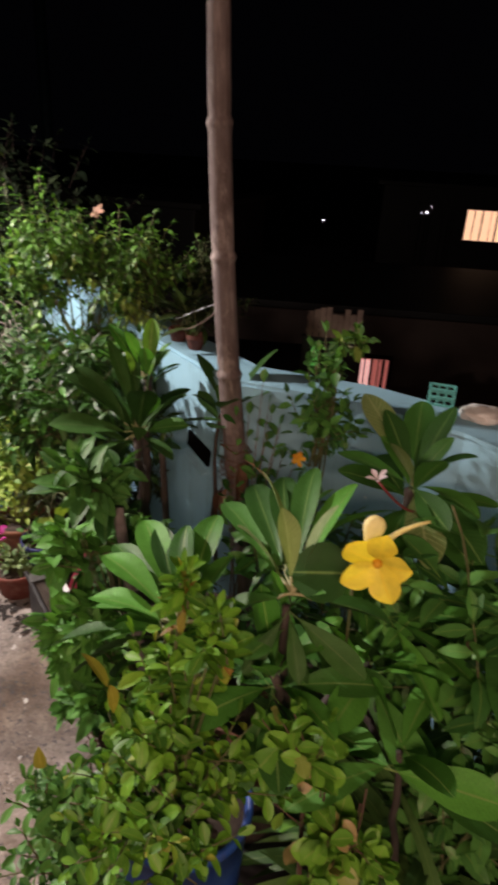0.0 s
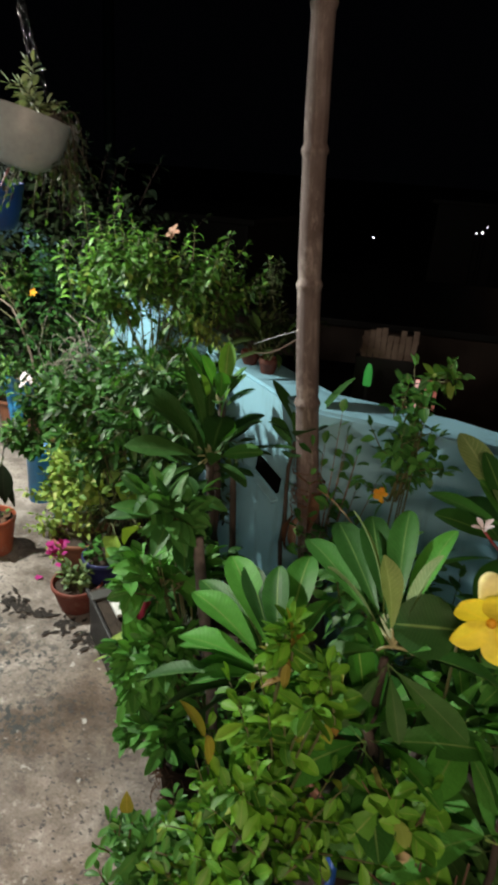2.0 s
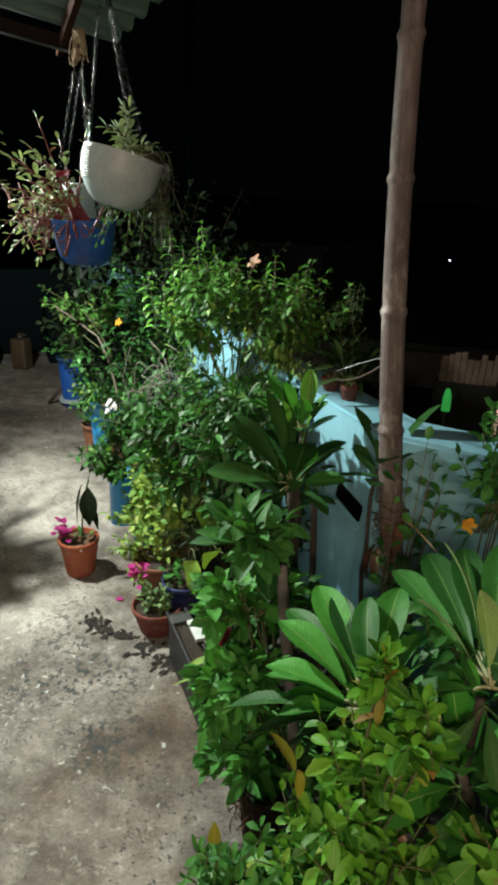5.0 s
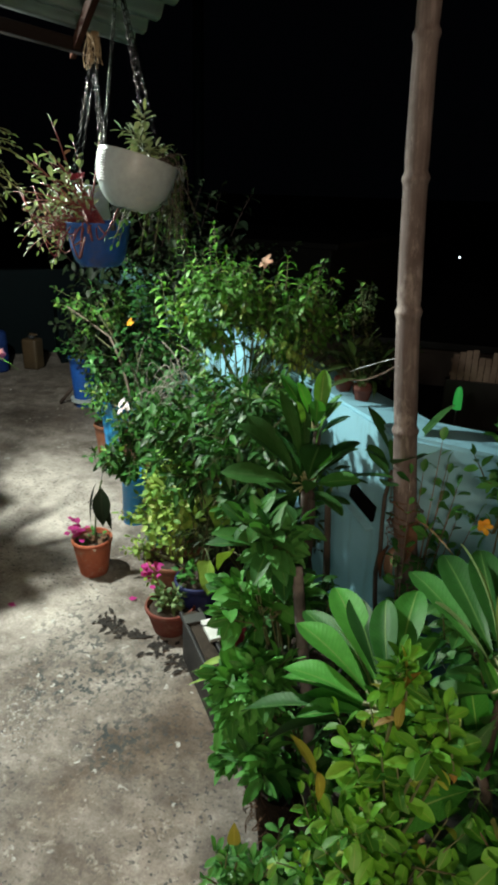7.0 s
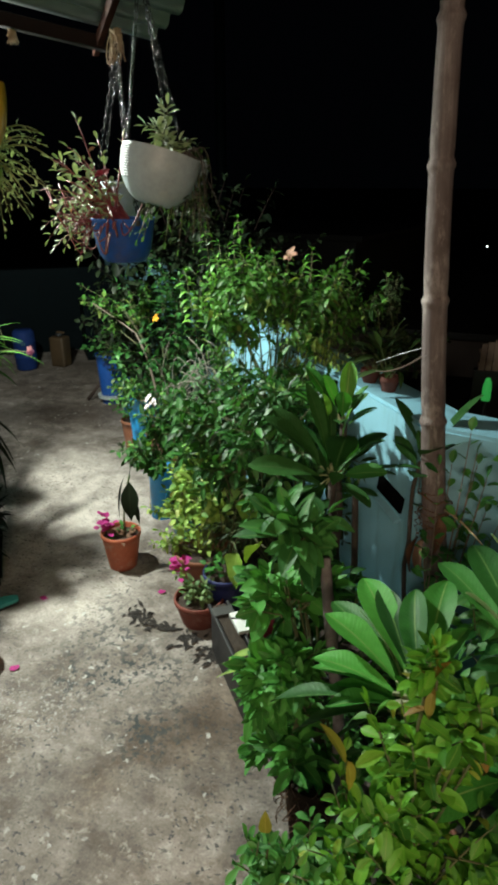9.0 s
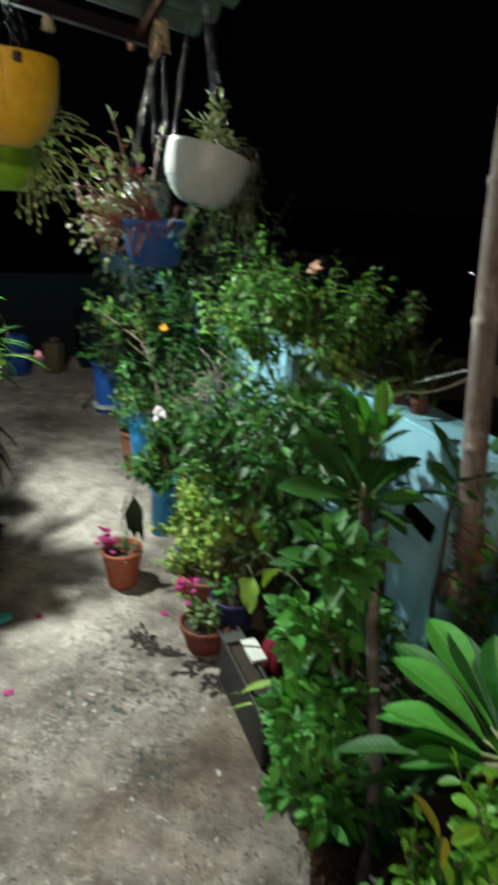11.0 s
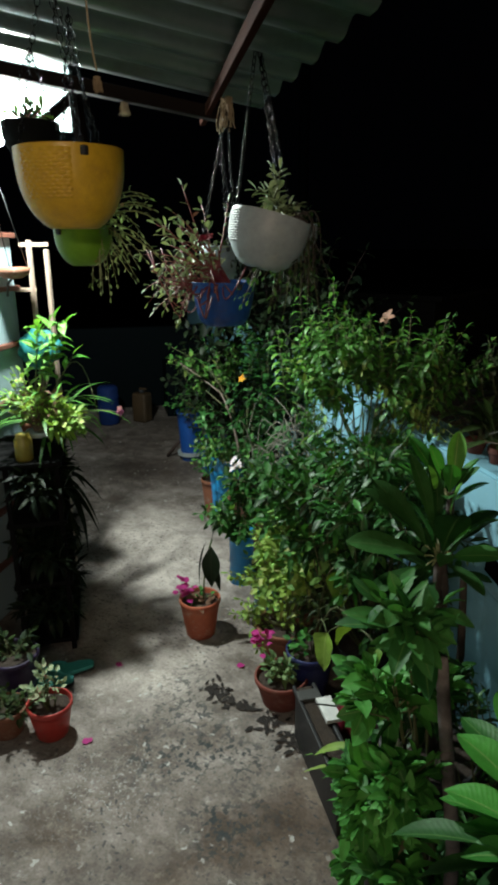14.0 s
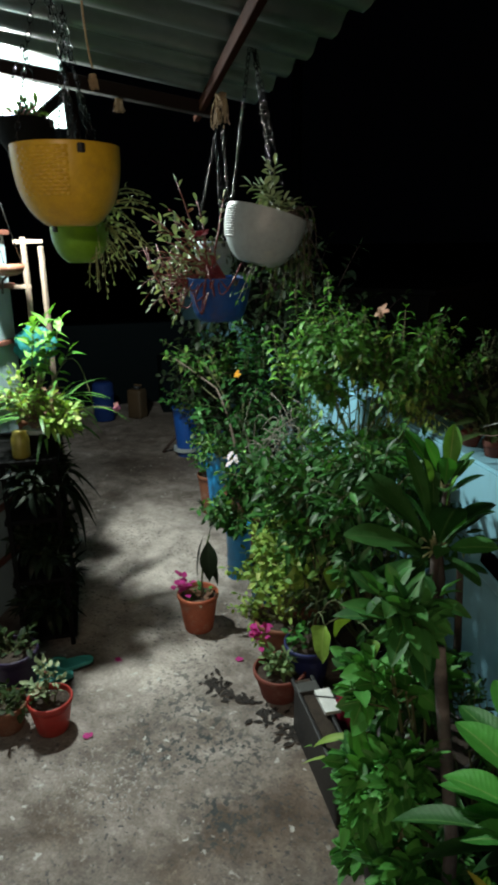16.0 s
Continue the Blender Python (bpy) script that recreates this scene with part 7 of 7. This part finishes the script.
crate = thing("plastic_crate", (0.405, 1.965, 1.035), "small green mesh crate on the parapet", "crate", turn=-12)
for x in (-0.033, -0.011, 0.011, 0.033):
    part("slat", box(bmesh.new(), (0.006, 0.006, 0.052), (x, -0.022, 0.027)), M_TEAL, crate)
    part("slat", box(bmesh.new(), (0.006, 0.006, 0.052), (x, 0.022, 0.027)), M_TEAL, crate)
for z in (0.004, 0.028, 0.051):
    for y in (-0.022, 0.022):
        part("rail", box(bmesh.new(), (0.072, 0.006, 0.006), (0, y * 1.12, z)), M_TEAL, crate)
    for x in (-0.036, 0.036):
        part("rail", box(bmesh.new(), (0.006, 0.052, 0.006), (x, 0, z)), M_TEAL, crate)
film_bag = thing("white_bag", (0.505, 1.87, 1.035), "crumpled white plastic bag lying on the parapet", "bag", turn=-14)
bm = bmesh.new()
bmesh.ops.create_icosphere(bm, subdivisions=4, radius=1.0)
for v in bm.verts:
    k = 1 + 0.22 * noise.noise(v.co * 1.9) + 0.10 * noise.noise(v.co * 6)
    v.co = Vector((v.co.x * 0.060 * k, v.co.y * 0.055 * k, max(0.0, v.co.z * 0.026 * k + 0.012)))
part("bag", bm, M_WHITETILE, film_bag, smooth=True)

# ---- beyond the parapet: dark houses, a lit window, far lights ----
M_DARKHOUSE = painted_wall("neighbour_plaster", (0.062, 0.040, 0.031), (0.020, 0.014, 0.011), (0.11, 0.08, 0.066))
# near-black plaster for the dark houses, roofs and fence ledge
M_BLACKPLASTER = painted_wall("near_black_plaster", (0.010, 0.009, 0.008), (0.007, 0.006, 0.006), (0.014, 0.012, 0.011))


def away(az, el, d):
    """A place seen from the walk at an azimuth and elevation in degrees, at a distance."""
    return Vector((-0.1 + d * math.sin(radians(az)), 0.17 + d * math.cos(radians(az)), 1.68 + d * math.tan(radians(el))))


def house(where, w, dpt, h, turn, label, windows=(), plaster=M_DARKHOUSE):
    ob = thing("house", where, label, "house", turn=turn)
    bm = bmesh.new()
    box(bm, (w, dpt, h), (0, 0, h / 2), None, 0.02)
    part("wall", bm, plaster, ob)
    bm = bmesh.new()
    box(bm, (w + 0.5, dpt + 0.5, 0.14), (0, 0, h + 0.071), None, 0.02)
    part("roof", bm, M_BLACKPLASTER, ob)
    for x, z, ww, hh, m in windows:
        win = part("window", box(bmesh.new(), (ww + 0.16, 0.08, hh + 0.16), (x, -dpt / 2 - 0.02, z), None, 0.01), M_WOODDARK, ob)
        part("pane", box(bmesh.new(), (ww, 0.02, hh), (x, -dpt / 2 - 0.065, z)), m, win)
        for k, bw in ((-0.30, 0.025), (-0.08, 0.05), (0.16, 0.02), (0.33, 0.06)):
            part("bar", box(bmesh.new(), (bw, 0.03, hh), (x + ww * k, -dpt / 2 - 0.09, z)), M_WOODDARK, win)
        if m is M_REDWIN:
            part("curtain", box(bmesh.new(), (ww * 0.44, 0.015, hh * 0.96), (x - ww * 0.26, -dpt / 2 - 0.085, z)), M_PINKWIN, win)
    return ob


M_REDWIN = glow("red_curtain_glow", (0.62, 0.20, 0.16), 0.26)
M_PINKWIN = glow("pink_curtain_glow", (0.85, 0.52, 0.46), 0.50)
M_WARMWIN = glow("warm_window_glow", (1.0, 0.72, 0.42), 0.55)
M_PALEGLOW = glow("pale_lamp_glow", (0.9, 0.95, 1.0), 3.0)
a = away(7.4, -17.0, 13.0)
house((a.x, a.y + 3.0, -5.5), 9.0, 6.0, 5.6 + a.z + 1.15, 0, "dark plastered neighbour house with a red-curtained window", [(-0.14, 5.5 + a.z, 0.60, 0.62, M_REDWIN)])
a = away(13.2, -4.1, 26.0)
house((a.x + 1.0, a.y + 3.0, -5.5), 9.0, 6.0, 5.5 + a.z + 1.2, 0, "dark house with one warm lit window", [(-0.75, 5.5 + a.z, 1.3, 1.05, M_WARMWIN)], M_BLACKPLASTER)
a = away(-20, -9.0, 18.0)
house((a.x, a.y + 3, -5.5), 8.0, 6.0, 5.5 + a.z + 1.6, -12, "dark neighbour house in the night", [], M_BLACKPLASTER)
for az, el, d, r in ((0.7, -4.6, 60, 0.07), (9.27, -3.42, 20, 0.028), (8.8, -3.5, 20, 0.014), (9.55, -2.95, 20, 0.014)):
    p = away(az, el, d)
    lampo = thing("street_lamp", (p.x, p.y, -5.5), "far street lamp glowing in the dark", "street lamp", "far street lamps")
    rod("pole", [(0, 0, 0), (0, 0, p.z + 5.5 - r)], 0.0008 * d, M_DARKBOX, lampo)
    bm = bmesh.new()
    bmesh.ops.create_icosphere(bm, subdivisions=2, radius=r, matrix=Matrix.Translation((0, 0, p.z + 5.5)))
    part("globe", bm, M_PALEGLOW, lampo, smooth=True)
a = away(-21.6, -8, 12)
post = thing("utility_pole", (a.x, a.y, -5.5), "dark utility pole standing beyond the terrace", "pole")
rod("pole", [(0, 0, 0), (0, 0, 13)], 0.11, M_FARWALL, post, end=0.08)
# stands for a lit green object: its glow and its post are added
green = thing("green_glow_shape", (away(1.75, 0, 6.5).x, away(1.75, 0, 6.5).y, away(1.55, -17.1, 7.3).z), "small green shape on a low roof with an added glow", "lamp")
rod("post", [(0, 0, 0), (0, 0, 0.28)], 0.02, M_BLACKPOT, green)
part("shade", lathe([(0.0, 0.27), (0.042, 0.27), (0.044, 0.29), (0.042, 0.41), (0.030, 0.47), (0.018, 0.50), (0.0, 0.50)], 20), glow("green_shape_glow", (0.05, 0.55, 0.10), 0.22), green, smooth=True)
roofp = away(1.55, -17.1, 7.3)
slab("low_roof", [(roofp.x - 2.5, roofp.y - 1.5), (roofp.x + 0.45, roofp.y - 1.5), (roofp.x + 0.45, roofp.y + 1.0), (roofp.x - 2.5, roofp.y + 1.0)], -5.5, roofp.z, M_BLACKPLASTER, "low dark roof of the house next door", "roof", 0.01)
fence = thing("board_fence", (0.28, 6.95, roofp.z), "weathered pale brown board fence on the low roof", "fence")
rng = random.Random(88)
M_FENCE = plain("weathered_boards", (0.24, 0.17, 0.13), (0.15, 0.10, 0.08), 10, 0.85, bump=0.4, spec=0.1)
for k in range(9):
    bm = bmesh.new()
    hh = 0.30 + rng.uniform(-0.06, 0.03)
    box(bm, (0.058, 0.014, hh), (-0.25 + 0.064 * k, rng.uniform(-0.006, 0.006), 0.50 + hh / 2), pose(0, 0, 0, 0, rng.uniform(-1.5, 1.5), 0), 0.003)
    part("board", bm, M_FENCE, fence)
part("ledge", box(bmesh.new(), (0.66, 0.12, 0.50), (0.005, 0.03, 0.25), None, 0.006), M_BLACKPLASTER, fence)
for z in (0.56, 0.7):
    part("rail", box(bmesh.new(), (0.60, 0.03, 0.04), (0.005, 0.026, z), None, 0.003), M_FENCE, fence)
